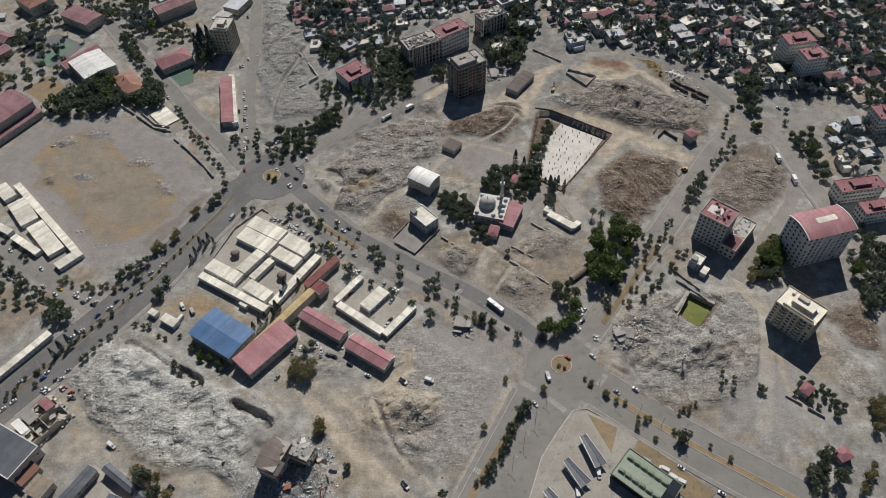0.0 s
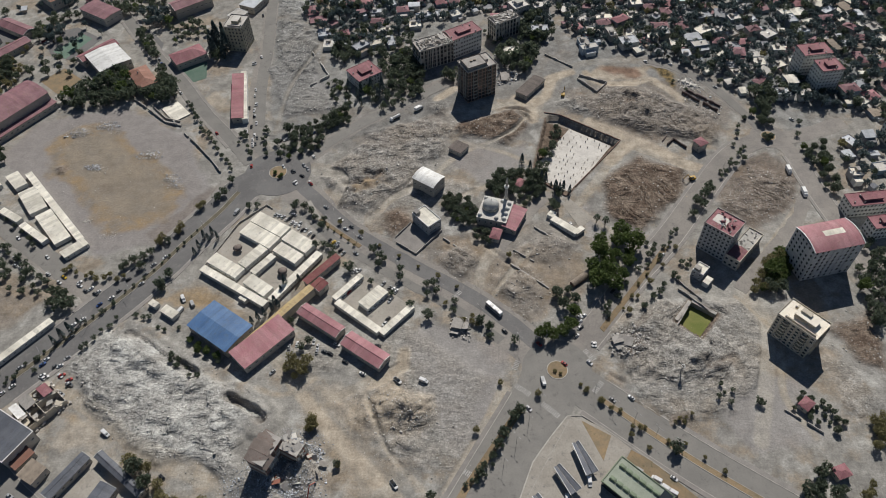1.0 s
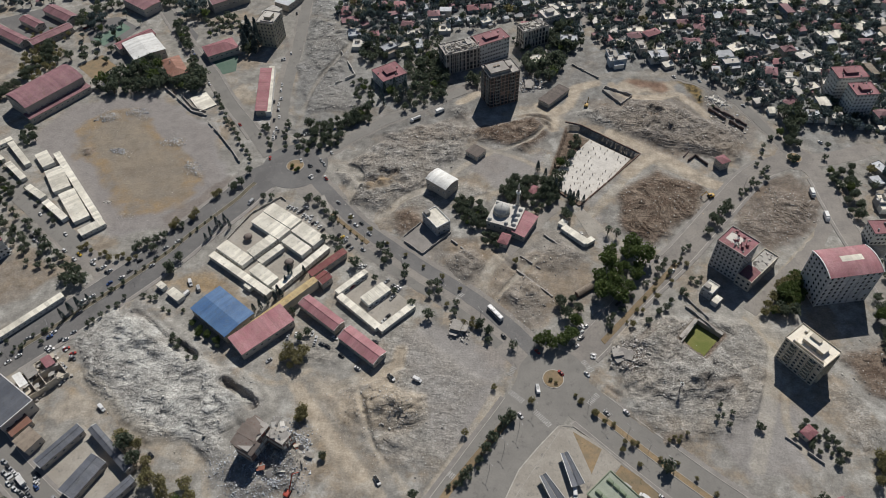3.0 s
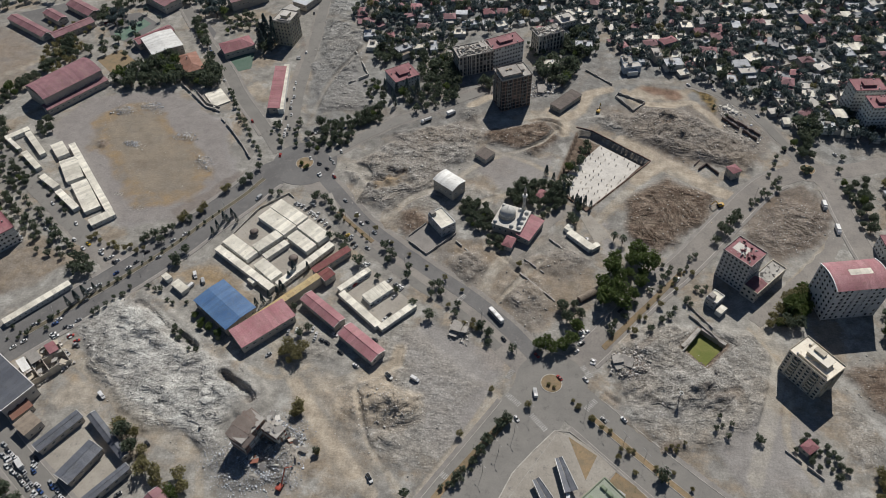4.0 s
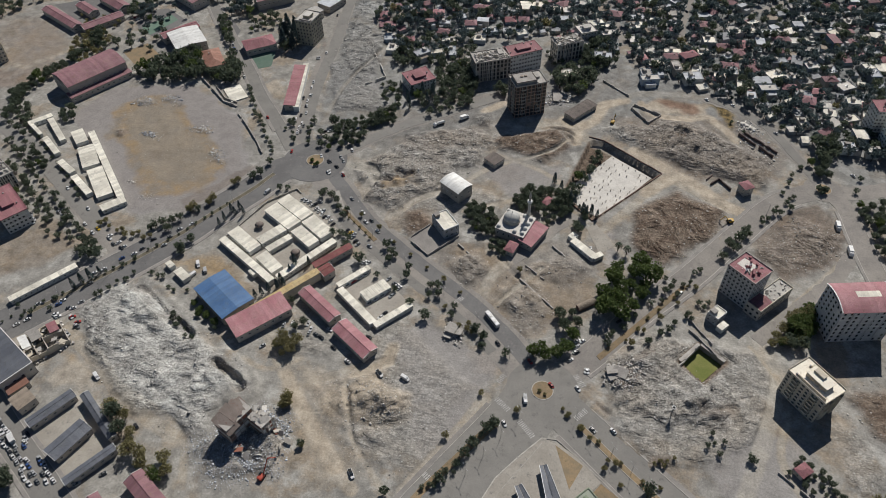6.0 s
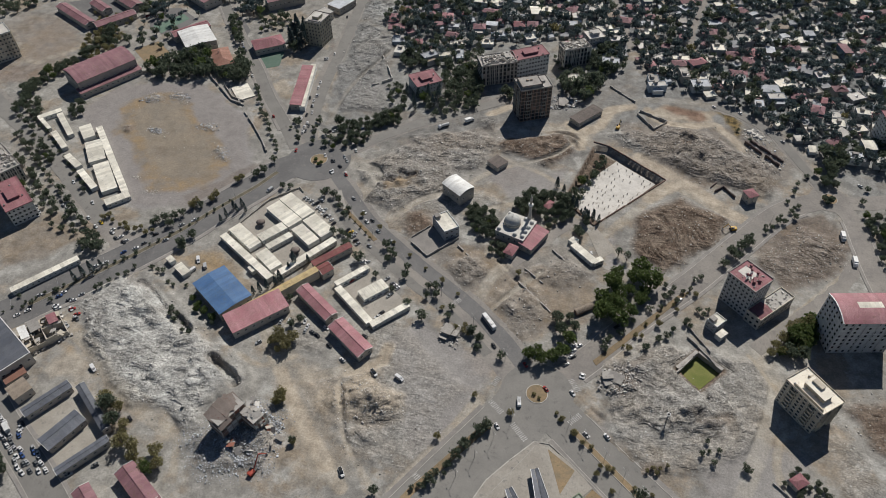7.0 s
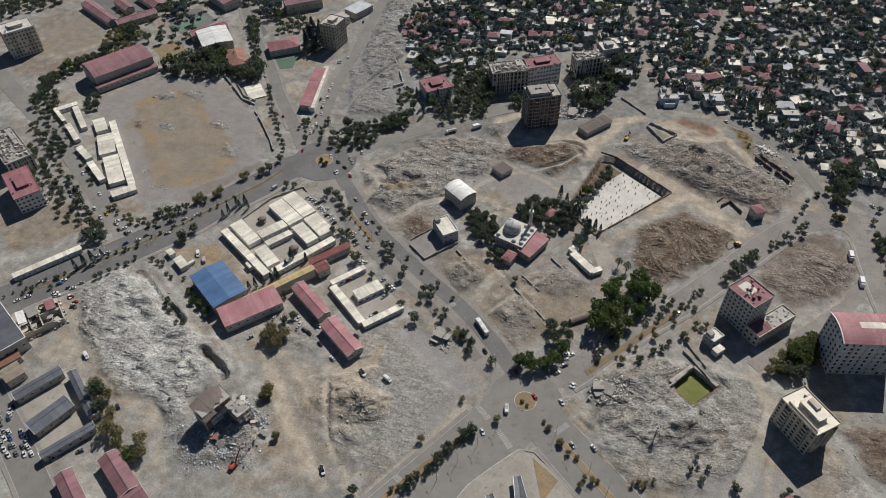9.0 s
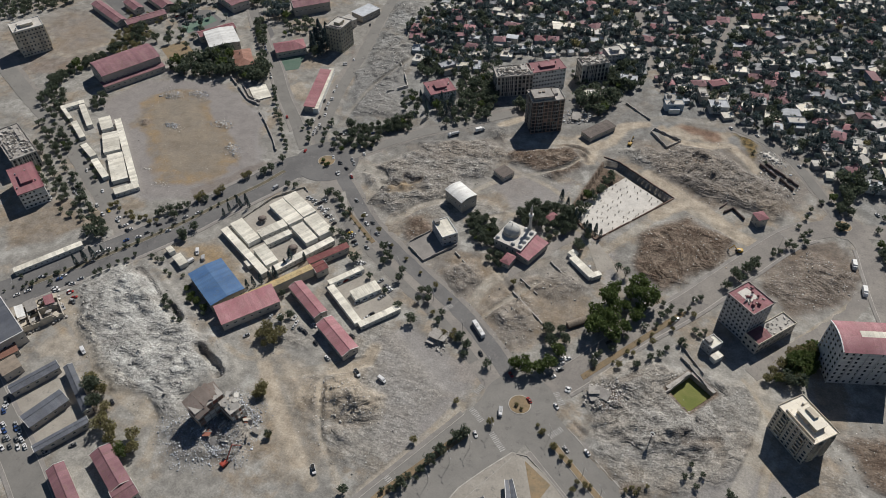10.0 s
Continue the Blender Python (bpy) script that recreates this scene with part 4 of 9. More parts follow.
def panel_roof(w, d, z, panel=2.4):
    """A flat roof of sandwich panels, one sheet folded into grooves at the seams."""
    bm = bmesh.new()
    n = max(1, int(w / panel))
    line = [(-w / 2, z)]
    for i in range(n):
        a, c = -w / 2 + w * i / n, -w / 2 + w * (i + 1) / n
        line += [(a + 0.02, z + 0.15), (c - 0.1, z + 0.15), (c - 0.06, z + 0.06)]
    line.append((w / 2, z))
    a = [bm.verts.new((p, -d / 2, q)) for p, q in line]
    b = [bm.verts.new((p, d / 2, q)) for p, q in line]
    for i in range(len(line) - 1):
        bm.faces.new((a[i], a[i + 1], b[i + 1], b[i]))
    bm.faces.new(a[::-1])
    bm.faces.new(b)
    bm.faces.new((a[0], b[0], b[-1], a[-1]))
    bmesh.ops.recalc_face_normals(bm, faces=bm.faces)
    return bm


def barrel(w, d, z, rise, over=0.4, n=10, thick=0.15):
    """A roof curved across its shorter side."""
    bm = bmesh.new()
    x, rows = w / 2 + over, []
    for i in range(n + 1):
        s = -1 + 2 * i / n
        yy, zz = s * (d / 2 + over), z + rise * (1 - s * s)
        rows.append([bm.verts.new(p) for p in ((-x, yy, zz), (x, yy, zz), (x, yy, zz - thick), (-x, yy, zz - thick))])
    for a, b in zip(rows, rows[1:]):
        for i in range(4):
            bm.faces.new((a[i], a[(i + 1) % 4], b[(i + 1) % 4], b[i]))
    bm.faces.new(rows[0][::-1])
    bm.faces.new(rows[-1])
    bmesh.ops.recalc_face_normals(bm, faces=bm.faces)
    return bm


def parapet(w, d, z, height, t=0.25):
    bm = bmesh.new()
    add_box(bm, -w / 2, -d / 2, z, w / 2, -d / 2 + t, z + height)
    add_box(bm, -w / 2, d / 2 - t, z, w / 2, d / 2, z + height)
    add_box(bm, -w / 2, -d / 2 + t, z, -w / 2 + t, d / 2 - t, z + height)
    add_box(bm, w / 2 - t, -d / 2 + t, z, w / 2, d / 2 - t, z + height)
    return bm


WINDOWS = {}


def window_mesh(w, h, frame_mat, pane_mat):
    """A framed window standing a hand's width proud, facing -y; its pane is set back."""
    key = (w, h, frame_mat.name, pane_mat.name)
    if key not in WINDOWS:
        bm = bmesh.new()
        t = 0.12
        add_box(bm, -w / 2, -0.07, -h / 2, -w / 2 + t, 0.1, h / 2)
        add_box(bm, w / 2 - t, -0.07, -h / 2, w / 2, 0.1, h / 2)
        add_box(bm, -w / 2 + t, -0.07, h / 2 - t, w / 2 - t, 0.1, h / 2)
        add_box(bm, -w / 2 + t, -0.12, -h / 2, w / 2 - t, 0.1, -h / 2 + t)
        add_box(bm, -w / 2 + t, -0.02, -h / 2 + t, w / 2 - t, 0.08, h / 2 - t, 1)
        WINDOWS[key] = mesh_of("window", bm, frame_mat, pane_mat)
    return WINDOWS[key]


def glaze(owner, w, d, z0, storey, floors, bay=3.2, size=(1.5, 1.4), frame_mat=None, pane=None, skip=0.0, rand=None, sides=(0, 1, 2, 3)):
    """Windows on the four faces of a block, floor by floor."""
    me = window_mesh(*size, frame_mat or WHITE_PAINT, pane or GLASS)
    turn = owner.matrix_basis.to_euler().z
    for side in sides:
        if math.sin(turn + radians(90 * side - 90)) > 0.3:
            continue  # faces away from every view
        run, off = (w, d / 2) if side % 2 == 0 else (d, w / 2)
        n = max(1, int(run / bay))
        for f in range(floors):
            for i in range(n):
                if rand and rand.random() < skip:
                    continue
                s = (i + 0.5) / n * run - run / 2
                part("window", me, None, owner, at=pose(0, 0, 0, 0, 0, 90 * side) @ pose(s, -off, z0 + f * storey + storey * 0.55))


def orient(w, d, yaw):
    """The longer side along local x."""
    return (w, d, yaw) if w >= d else (d, w, yaw + 90)




def strewn(bm, dice, w, d, z, count, size, spread=1.0):
    """Broken pieces of many sizes lying on a flat area."""
    for _ in range(count):
        s = size * dice.uniform(0.3, 1.0) ** 2 + 0.15
        x, y = dice.uniform(-w / 2, w / 2) * spread, dice.uniform(-d / 2, d / 2) * spread
        m = pose(x, y, z, dice.uniform(-25, 25), dice.uniform(-25, 25), dice.uniform(0, 180))
        a, b, c = s * dice.uniform(0.4, 1), s * dice.uniform(0.3, 0.8), s * dice.uniform(0.15, 0.5)
        ring = [m @ Vector(p) for p in ((-a, -b, -c), (a, -b * 0.7, -c), (a * 0.8, b, -c), (-a, b * 0.8, -c), (-a * 0.8, -b, c), (a * 0.9, -b, c), (a, b * 0.8, c), (-a, b, c))]
        v = [bm.verts.new(p) for p in ring]
        for f in ((0, 3, 2, 1), (4, 5, 6, 7), (0, 1, 5, 4), (1, 2, 6, 5), (2, 3, 7, 6), (3, 0, 4, 7)):
            bm.faces.new([v[i] for i in f])
    return bm


# ---------------------------------------------------------------- roads


def ribbon(line, left, right, z0, z1, ragged=0.0):
    """A slab that follows a line, from the offset left to the offset right."""
    bm = bmesh.new()
    rows = []
    for i, p in enumerate(line):
        t = (line[min(i + 1, len(line) - 1)] - line[max(i - 1, 0)]).normalized()
        n = Vector((-t.y, t.x))
        jog = [ragged * (noise.noise((p.x * 0.12, p.y * 0.12, 7.0 * k)) + 0.5 * noise.noise((p.x * 0.4, p.y * 0.4, 3.0 * k))) for k in (1, 2)]
        a, b = p + n * (left + jog[0]), p + n * (right + jog[1])
        rows.append([bm.verts.new(q) for q in ((a.x, a.y, z0), (b.x, b.y, z0), (b.x, b.y, z1), (a.x, a.y, z1))])
    for a, b in zip(rows, rows[1:]):
        for i in range(4):
            bm.faces.new((a[i], a[(i + 1) % 4], b[(i + 1) % 4], b[i]))
    bm.faces.new(rows[0])
    bm.faces.new(rows[-1][::-1])
    bmesh.ops.recalc_face_normals(bm, faces=bm.faces)
    return bm


LAYER, ROADS = [0.0], []


def street(points, width, style="", walk_side=2.0):
    LAYER[0] += 0.004
    ROADS.append((points, width))
    top = (-0.01 if style == "dusty" else 0.06) + LAYER[0]
    line = smooth_line(points)
    label = "dust-covered asphalt street" if style == "dusty" else "grey asphalt street with worn surface"
    road = tagged(new("road", mesh_of("road", ribbon(line, width / 2, -width / 2, -0.4, top, 1.6 if style == "dusty" else 0.0), DUSTY if style in ("dusty", "worn") else ASPHALT if style == "hedge" else WORN_ROAD)), label, "road", kind="structure")
    trim = line[6:-6] if len(line) > 16 else line
    if style != "dusty":
        for s in (1, -1):
            part("kerb", ribbon(trim, s * (width / 2 + 0.3), s * width / 2, -0.4, top + 0.14), KERB, road)
            part("pavement", ribbon(trim, s * (width / 2 + 0.3 + walk_side), s * (width / 2 + 0.3), -0.4, top + 0.12), PAVING, road)
    return road, line, top


def boulevard(points, width, style=""):
    road, line, top = street(points, width, "hedge" if style == "hedge" else "", 2.5)
    if style in ("median", "hedge"):
        inner = line[7:-7]
        part("median", ribbon(inner, 1.5, -1.5, -0.4, top + 0.16), VERGE if style == "median" else HEDGE_SOIL, road, "dry planted median strip")
        for s in (1, -1):
            part("kerb", ribbon(inner, s * 1.8, s * 1.5, -0.4, top + 0.2), KERB, road)


def lane(points, left, right, material=None):
    """A strip of old asphalt between two offsets from a dusty street's line."""
    LAYER[0] += 0.004
    ob = new("road", mesh_of("road", ribbon(smooth_line(points), left, right, -0.3, 0.05 + LAYER[0], 0.5), material or (ASPHALT if left > 0 else WORN_ROAD)))
    tagged(ob, "old asphalt carriageway between dusty shoulders", "road", kind="structure")


def disc(r, n=40):
    return [(r * math.cos(6.28319 * i / n), r * math.sin(6.28319 * i / n)) for i in range(n)]


def junction(x, y, r, island, material=None):
    """A round junction with a kerbed island in its middle."""
    j = tagged(new("junction", mesh_of("junction", add_prism(bmesh.new(), disc(r), -0.4, 0.113), material or WORN_ROAD)), "worn asphalt junction with a round island", "road", kind="structure")
    j.matrix_basis = pose(x, y, 0)
    part("kerb", add_prism(bmesh.new(), disc(island), 0.05, 0.3), KERB, j)
    part("island", add_prism(bmesh.new(), disc(island - 0.4), 0.05, 0.36), VERGE, j, "dry planted traffic island")


boulevard([(-276.2, 163.6), (-263.7, 177.8), (-253.9, 190.3), (-238.7, 210.0), (-222.9, 231.1), (-207.5, 252.7), (-193.8, 273.9), (-184.0, 292.6), (-173.2, 311.0), (-164.1, 326.9), (-153.7, 348.0), (-132.5, 364.8)], 27, 'hedge')
street([(-132.5, 364.8), (-101.5, 333.2), (-77.9, 309.1), (-48.9, 288.2), (-22.4, 271.2), (6.1, 253.7), (33.5, 231.5), (59.1, 205.7)], 25, 'dusty')
lane([(-132.5, 364.8), (-101.5, 333.2), (-77.9, 309.1), (-48.9, 288.2), (-22.4, 271.2), (6.1, 253.7), (33.5, 231.5), (59.1, 205.7)], 9.2, -0.6)
lane([(-101.5, 333.2), (-77.9, 309.1), (-48.9, 288.2), (-22.4, 271.2), (6.1, 253.7), (33.5, 231.5)], -6.2, -12.0)
boulevard([(59.1, 205.7), (81.9, 188.0), (103.0, 171.4), (127.9, 153.0), (153.2, 136.2), (193.7, 110.2)], 24, 'median')
street([(59.1, 205.7), (82.1, 232.9), (106.8, 268.6), (137.4, 306.3), (167.7, 349.7), (196.7, 388.5), (227.5, 410.2)], 16, 'worn')
boulevard([(59.1, 205.7), (48.0, 182.4), (32.8, 155.0), (19.8, 131.5), (7.8, 109.7), (-10.2, 76.0)], 34)
street([(-132.5, 364.8), (-154.2, 398.4), (-167.9, 457.7), (-173.6, 528.4), (-182.4, 599.8), (-188.4, 658.0)], 13, 'dusty')
street([(-154.6, 374.0), (-180.0, 404.7), (-206.4, 434.6), (-234.4, 471.6), (-259.5, 499.1), (-290.8, 538.2), (-335.7, 597.0)], 10)
street([(-132.5, 364.8), (-115.5, 377.8), (-95.9, 401.9), (-74.3, 423.8), (-43.0, 448.2), (-14.8, 472.7), (17.4, 474.5)], 13, 'dusty')
street([(227.5, 410.2), (214.0, 441.3), (197.0, 472.8), (173.2, 494.6), (149.6, 506.0)], 11, 'dusty')
street([(227.5, 410.2), (239.9, 393.6), (244.4, 366.8), (249.4, 337.1), (255.7, 310.3), (262.7, 277.7), (267.2, 240.9), (268.4, 207.8)], 13, 'worn')
street([(227.5, 410.2), (248.0, 409.8), (288.4, 426.3)], 13, 'dusty')
street([(-218.1, 246.2), (-266.8, 276.5), (-306.1, 304.3), (-353.8, 334.2), (-404.5, 364.2), (-460.7, 397.4), (-586.0, 466.9), (-748.2, 552.5)], 14, 'dusty')
street([(-334.0, 197.7), (-280.8, 164.7), (-250.4, 143.5), (-227.8, 126.6), (-209.7, 115.1), (-178.0, 96.6), (-152.5, 80.4), (-114.6, 54.9)], 15)
street([(174.6, 264.8), (196.3, 290.1), (223.6, 322.6), (240.3, 352.9)], 9, 'dusty')
street([(161.0, 615.8), (170.8, 631.8), (212.2, 668.7), (256.2, 710.2)], 7, 'dusty')
street([(130.5, 590.7), (133.6, 631.7), (145.6, 701.2)], 6, 'dusty')
street([(81.3, 572.6), (72.0, 610.8), (62.6, 641.2), (54.5, 686.1)], 7, 'dusty')
street([(-120.4, 547.4), (-84.4, 551.6), (-51.1, 569.2), (6.4, 610.0)], 6, 'dusty')
street([(26.1, 295.9), (43.4, 321.1), (61.7, 347.9)], 8, 'dusty')
lane([(-146.0, 384.0), (-154.2, 400.4), (-164.9, 457.7), (-171.6, 518.4), (-181.4, 585.8), (-188.4, 645.0)], 4.8, -4.8, WORN_ROAD)
lane([(-250.0, 267.0), (-306.1, 304.3), (-353.8, 334.2), (-404.5, 361.2), (-460.7, 393.4), (-560.0, 450.0)], 6.8, -6.8, WORN_ROAD)
lane([(224.0, 418.0), (214.0, 441.3), (197.0, 472.8), (173.2, 494.6), (152.0, 505.0)], 3.6, -3.6, WORN_ROAD)
lane([(-118.0, 376.0), (-95.9, 401.9), (-74.3, 423.8), (-43.0, 448.2), (-18.0, 468.7)], 4.6, -4.6, WORN_ROAD)
junction(-132.5, 364.8, 24, 6.5, ASPHALT)
junction(59.1, 205.7, 20, 6.0)
junction(228.1, 409.7, 13, 5.5, DUSTY)

# ---------------------------------------------------------------- trees


def leaf(bm, p, size, dice):
    """A small bent clump of leaves."""
    q = Euler((dice.uniform(0, 6.3), dice.uniform(0, 6.3), dice.uniform(0, 6.3))).to_matrix()
    s = size * dice.uniform(0.6, 1.25)
    v = [bm.verts.new(p + q @ Vector(c)) for c in ((-s, 0, 0), (0, -s * 0.6, s * 0.25), (s, 0, 0), (0, s * 0.6, s * 0.25))]
    bm.faces.new((v[0], v[1], v[2]))
    bm.faces.new((v[0], v[2], v[3]))


def limb(bm, a, b, r0, r1, n=5):
    d = (b - a).normalized()
    u = d.orthogonal().normalized()
    w = d.cross(u)
    ring0 = [bm.verts.new(a + (u * math.cos(6.283 * i / n) + w * math.sin(6.283 * i / n)) * r0) for i in range(n)]
    ring1 = [bm.verts.new(b + (u * math.cos(6.283 * i / n) + w * math.sin(6.283 * i / n)) * r1) for i in range(n)]
    for i in range(n):
        bm.faces.new((ring0[i], ring0[(i + 1) % n], ring1[(i + 1) % n], ring1[i]))
    bm.faces.new(ring1)


def tree_meshes(kind, seed, light=False):
    """Trunk with limbs, and crown, of a tree 1 m wide in the crown."""
    dice = random.Random(seed)
    wood, green = bmesh.new(), bmesh.new()
    if kind == "palm":
        limb(wood, Vector((0, 0, -0.2)), Vector((0.02, 0.01, 1.25)), 0.06, 0.045)
        for i in range(22):
            a, droop = i * 2.4, dice.uniform(0.05, 0.45)
            prev = Vector((0.02, 0.01, 1.25))
            for k in range(1, 5):
                r = k / 4 * 0.5
                q = Vector((math.cos(a) * r, math.sin(a) * r, 1.25 + 0.22 * math.sin(k * 0.9) - droop * (k / 4) ** 2))
                side = Vector((-math.sin(a), math.cos(a), 0)) * 0.05
                v = [green.verts.new(c) for c in (prev - side, prev + side, q + side * 0.7, q - side * 0.7)]
                green.faces.new(v)
                prev = q
    elif kind == "cypress":
        limb(wood, Vector((0, 0, -0.15)), Vector((0, 0, 0.5)), 0.05, 0.04)
        for _ in range(420):
            k = dice.random() ** 0.8
            r = 0.30 * (1 - k) ** 0.6 * dice.uniform(0.65, 1.05) * (1 if k > 0.08 else 0.6)
            a = dice.uniform(0, 6.283)
            leaf(green, Vector((math.cos(a) * r, math.sin(a) * r, 0.12 + k * 1.7)), 0.075, dice)
    else:
        top = 0.55 if kind != "pine" else 0.75
        fork = Vector((dice.uniform(-0.03, 0.03), dice.uniform(-0.03, 0.03), 0.3))
        limb(wood, Vector((0, 0, -0.2)), fork, 0.045, 0.03, 6)
        lobes = []
        lobes.append((Vector((0, 0, top + 0.02)), 0.33))
        for i in range(9):
            a, r = i * 2.4 + dice.uniform(-0.4, 0.4), dice.uniform(0.14, 0.33)
            c = Vector((math.cos(a) * r, math.sin(a) * r, top + dice.uniform(-0.16, 0.22)))
            lobes.append((c, dice.uniform(0.14, 0.22)))
            if i < 3 or not light:
                limb(wood, fork, c, 0.022, 0.008, 3 if light else 4)
        count = {"dry": 460, "fresh": 620}.get(kind, 580)
        size = 0.066
        if light:
            count, size = 155, 0.105
        for _ in range(count):
            c, r = lobes[0] if dice.random() < 0.34 else dice.choice(lobes)
            d = Vector((dice.gauss(0, 1), dice.gauss(0, 1), dice.gauss(0, 0.8))).normalized()
            leaf(green, c + d * r * dice.uniform(0.6, 1.05), size, dice)
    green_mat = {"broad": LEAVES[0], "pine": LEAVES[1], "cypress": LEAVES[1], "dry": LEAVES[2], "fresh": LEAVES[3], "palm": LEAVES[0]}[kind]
    return mesh_of("trunk", wood, BARK), mesh_of("crown", green, green_mat)


TREE_LABELS = {"broad": ("tree", "dark green broadleaf street tree in dry soil"), "pine": ("pine_tree", "dark green pine with a dense crown"), "cypress": ("cypress", "slim dark green cypress with pointed crown"),
               "dry": ("dry_tree", "thin olive-brown tree with sparse dusty leaves"), "fresh": ("leafy_tree", "tall fresh green leafy park tree"), "palm": ("palm_tree", "palm with a bare trunk and drooping fronds")}
FOREST, COUNT, WOODS = {}, {}, []
SEEDS = random.Random(3)


def plant(x, y, kind, size, far=False):
    """size: the crown's width in metres. The first 205 of a kind on the near side stand alone; the rest grows as joined woodland."""
    if kind not in FOREST:
        FOREST[kind] = [tree_meshes(kind, 100 + i) for i in range(6)]
    s = size * SEEDS.uniform(0.8, 1.2)
    m = pose(x, y, ground_at(x, y), 0, 0, SEEDS.uniform(0, 360)) @ Matrix.Diagonal((s, s * SEEDS.uniform(0.9, 1.1), s * SEEDS.uniform(0.8, 1.1), 1))
    COUNT[kind] = COUNT.get(kind, 0) + (0 if far else 1)
    if far or COUNT[kind] > 205:
        WOODS.append((m, kind, SEEDS.randrange(6)))
        return
    trunk, crown = SEEDS.choice(FOREST[kind])
    name, label = TREE_LABELS[kind]
    ob = tagged(new(name, trunk), label, "tree", name.replace("_", " ") + " group")
    ob.matrix_basis = m
    part("crown", crown, None, ob)


def arrays(me):
    co = np.empty(len(me.vertices) * 3, np.float32)
    me.vertices.foreach_get("co", co)
    me.calc_loop_triangles()
    tri = np.empty(len(me.loop_triangles) * 3, np.int32)
    me.loop_triangles.foreach_get("vertices", tri)
    return co.reshape(-1, 3), tri.reshape(-1, 3)


def joined(name, pieces, materials, label, category):
    """One object of kind stuff from (vertices, triangles, material number) pieces."""
    base, vs, fs, ms = 0, [], [], []
    for v, f, k in pieces:
        vs.append(v)
        fs.append(f + base)
        ms.append(np.full(len(f), k, np.int32))
        base += len(v)
    v, f, k = np.concatenate(vs), np.concatenate(fs), np.concatenate(ms)
    me = bpy.data.meshes.new(name)
    me.vertices.add(len(v))
    me.vertices.foreach_set("co", v.astype(np.float32).ravel())
    me.loops.add(f.size)
    me.loops.foreach_set("vertex_index", f.astype(np.int32).ravel())
    me.polygons.add(len(f))
    me.polygons.foreach_set("loop_start", np.arange(0, f.size, 3, dtype=np.int32))
    me.polygons.foreach_set("material_index", k)
    me.update(calc_edges=True)
    for m in materials:
        me.materials.append(m)
    return tagged(new(name, me), label, category, kind="stuff")


def grow_woods():
    """The far trees between the village houses, as one joined wood."""
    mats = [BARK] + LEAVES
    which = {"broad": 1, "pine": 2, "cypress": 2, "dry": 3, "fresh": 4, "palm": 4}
    cache, pieces = {}, []
    for m, kind, i in WOODS:
        if (kind, i) not in cache:
            trunk, crown = tree_meshes(kind, 300 + i, True)
            (tv, tf), (cv, cf) = arrays(trunk), arrays(crown)
            cache[kind, i] = (tv, tf, cv, cf)
        tv, tf, cv, cf = cache[kind, i]
        r, t = np.array(m.to_3x3()), np.array(m.translation)
        pieces += [(tv @ r.T + t, tf, 0), (cv @ r.T + t, cf, which[kind])]
    joined("woodland", pieces, mats, "dark green trees crowding between village houses, many blued for haze", "trees")


def trees(points, kind, size):
    for x, y in points:
        plant(x, y, kind, size)


def spread(points, gap, dice, tries=1.0, keep=None):
    """Random places inside a polygon, no nearer to one another than gap."""
    xs, ys = [p[0] for p in points], [p[1] for p in points]
    area = (max(xs) - min(xs)) * (max(ys) - min(ys))
    got, cells = [], {}
    for _ in range(int(area / gap / gap * 4 * tries)):
        x, y = dice.uniform(min(xs), max(xs)), dice.uniform(min(ys), max(ys))
        if inside(np.array([x]), np.array([y]), points)[0] < 0 or (keep and not keep(x, y)):
            continue
        c = (int(x // gap), int(y // gap))
        if any((x - a) ** 2 + (y - b) ** 2 < gap * gap for i in (-1, 0, 1) for j in (-1, 0, 1) for a, b in cells.get((c[0] + i, c[1] + j), ())):
            continue
        cells.setdefault(c, []).append((x, y))
        got.append((x, y))
    return got


def clear_of_blocks(x, y, margin):
    for bx, by, w, d, yaw in FOOTPRINTS:
        a = radians(yaw)
        u, v = (x - bx) * math.cos(a) + (y - by) * math.sin(a), -(x - bx) * math.sin(a) + (y - by) * math.cos(a)
        if abs(u) < w / 2 + margin and abs(v) < d / 2 + margin:
            return False
    return True


def off_road(x, y, margin):
    for pts, width in ROADS:
        for (x0, y0), (x1, y1) in zip(pts, pts[1:]):
            dx, dy = x1 - x0, y1 - y0
            k = min(1.0, max(0.0, ((x - x0) * dx + (y - y0) * dy) / (dx * dx + dy * dy)))
            if math.hypot(x - x0 - k * dx, y - y0 - k * dy) < width / 2 + margin:
                return False
    return True


def grove(points, kind, size, gap):
    dice = random.Random(int(points[0][0] * 3 + points[0][1]))
    far = min(p[1] for p in points) > 430
    for x, y in spread(points, gap * 0.76, dice, keep=lambda a, b: clear_of_blocks(a, b, 1.0)):
        plant(x, y, kind if dice.random() < 0.9 else dice.choice(("broad", "fresh")), size * dice.uniform(0.9, 1.45), far)


def tree_row(points, kind, size, gap):
    line = smooth_line(points, gap)
    for p in line:
        plant(p.x + SEEDS.uniform(-1, 1), p.y + SEEDS.uniform(-1, 1), kind, size * SEEDS.uniform(0.75, 1.2))


# ---------------------------------------------------------------- vehicles


def loft(bm, rings):
    """Joins rings of equal count, front to back, and closes the ends."""
    rows = [[bm.verts.new(p) for p in r] for r in rings]
    n = len(rows[0])
    for a, b in zip(rows, rows[1:]):
        for i in range(n):
            bm.faces.new((a[i], b[i], b[(i + 1) % n], a[(i + 1) % n]))
    bm.faces.new(rows[0])
    bm.faces.new(rows[-1][::-1])
    bmesh.ops.recalc_face_normals(bm, faces=bm.faces)
    return bm


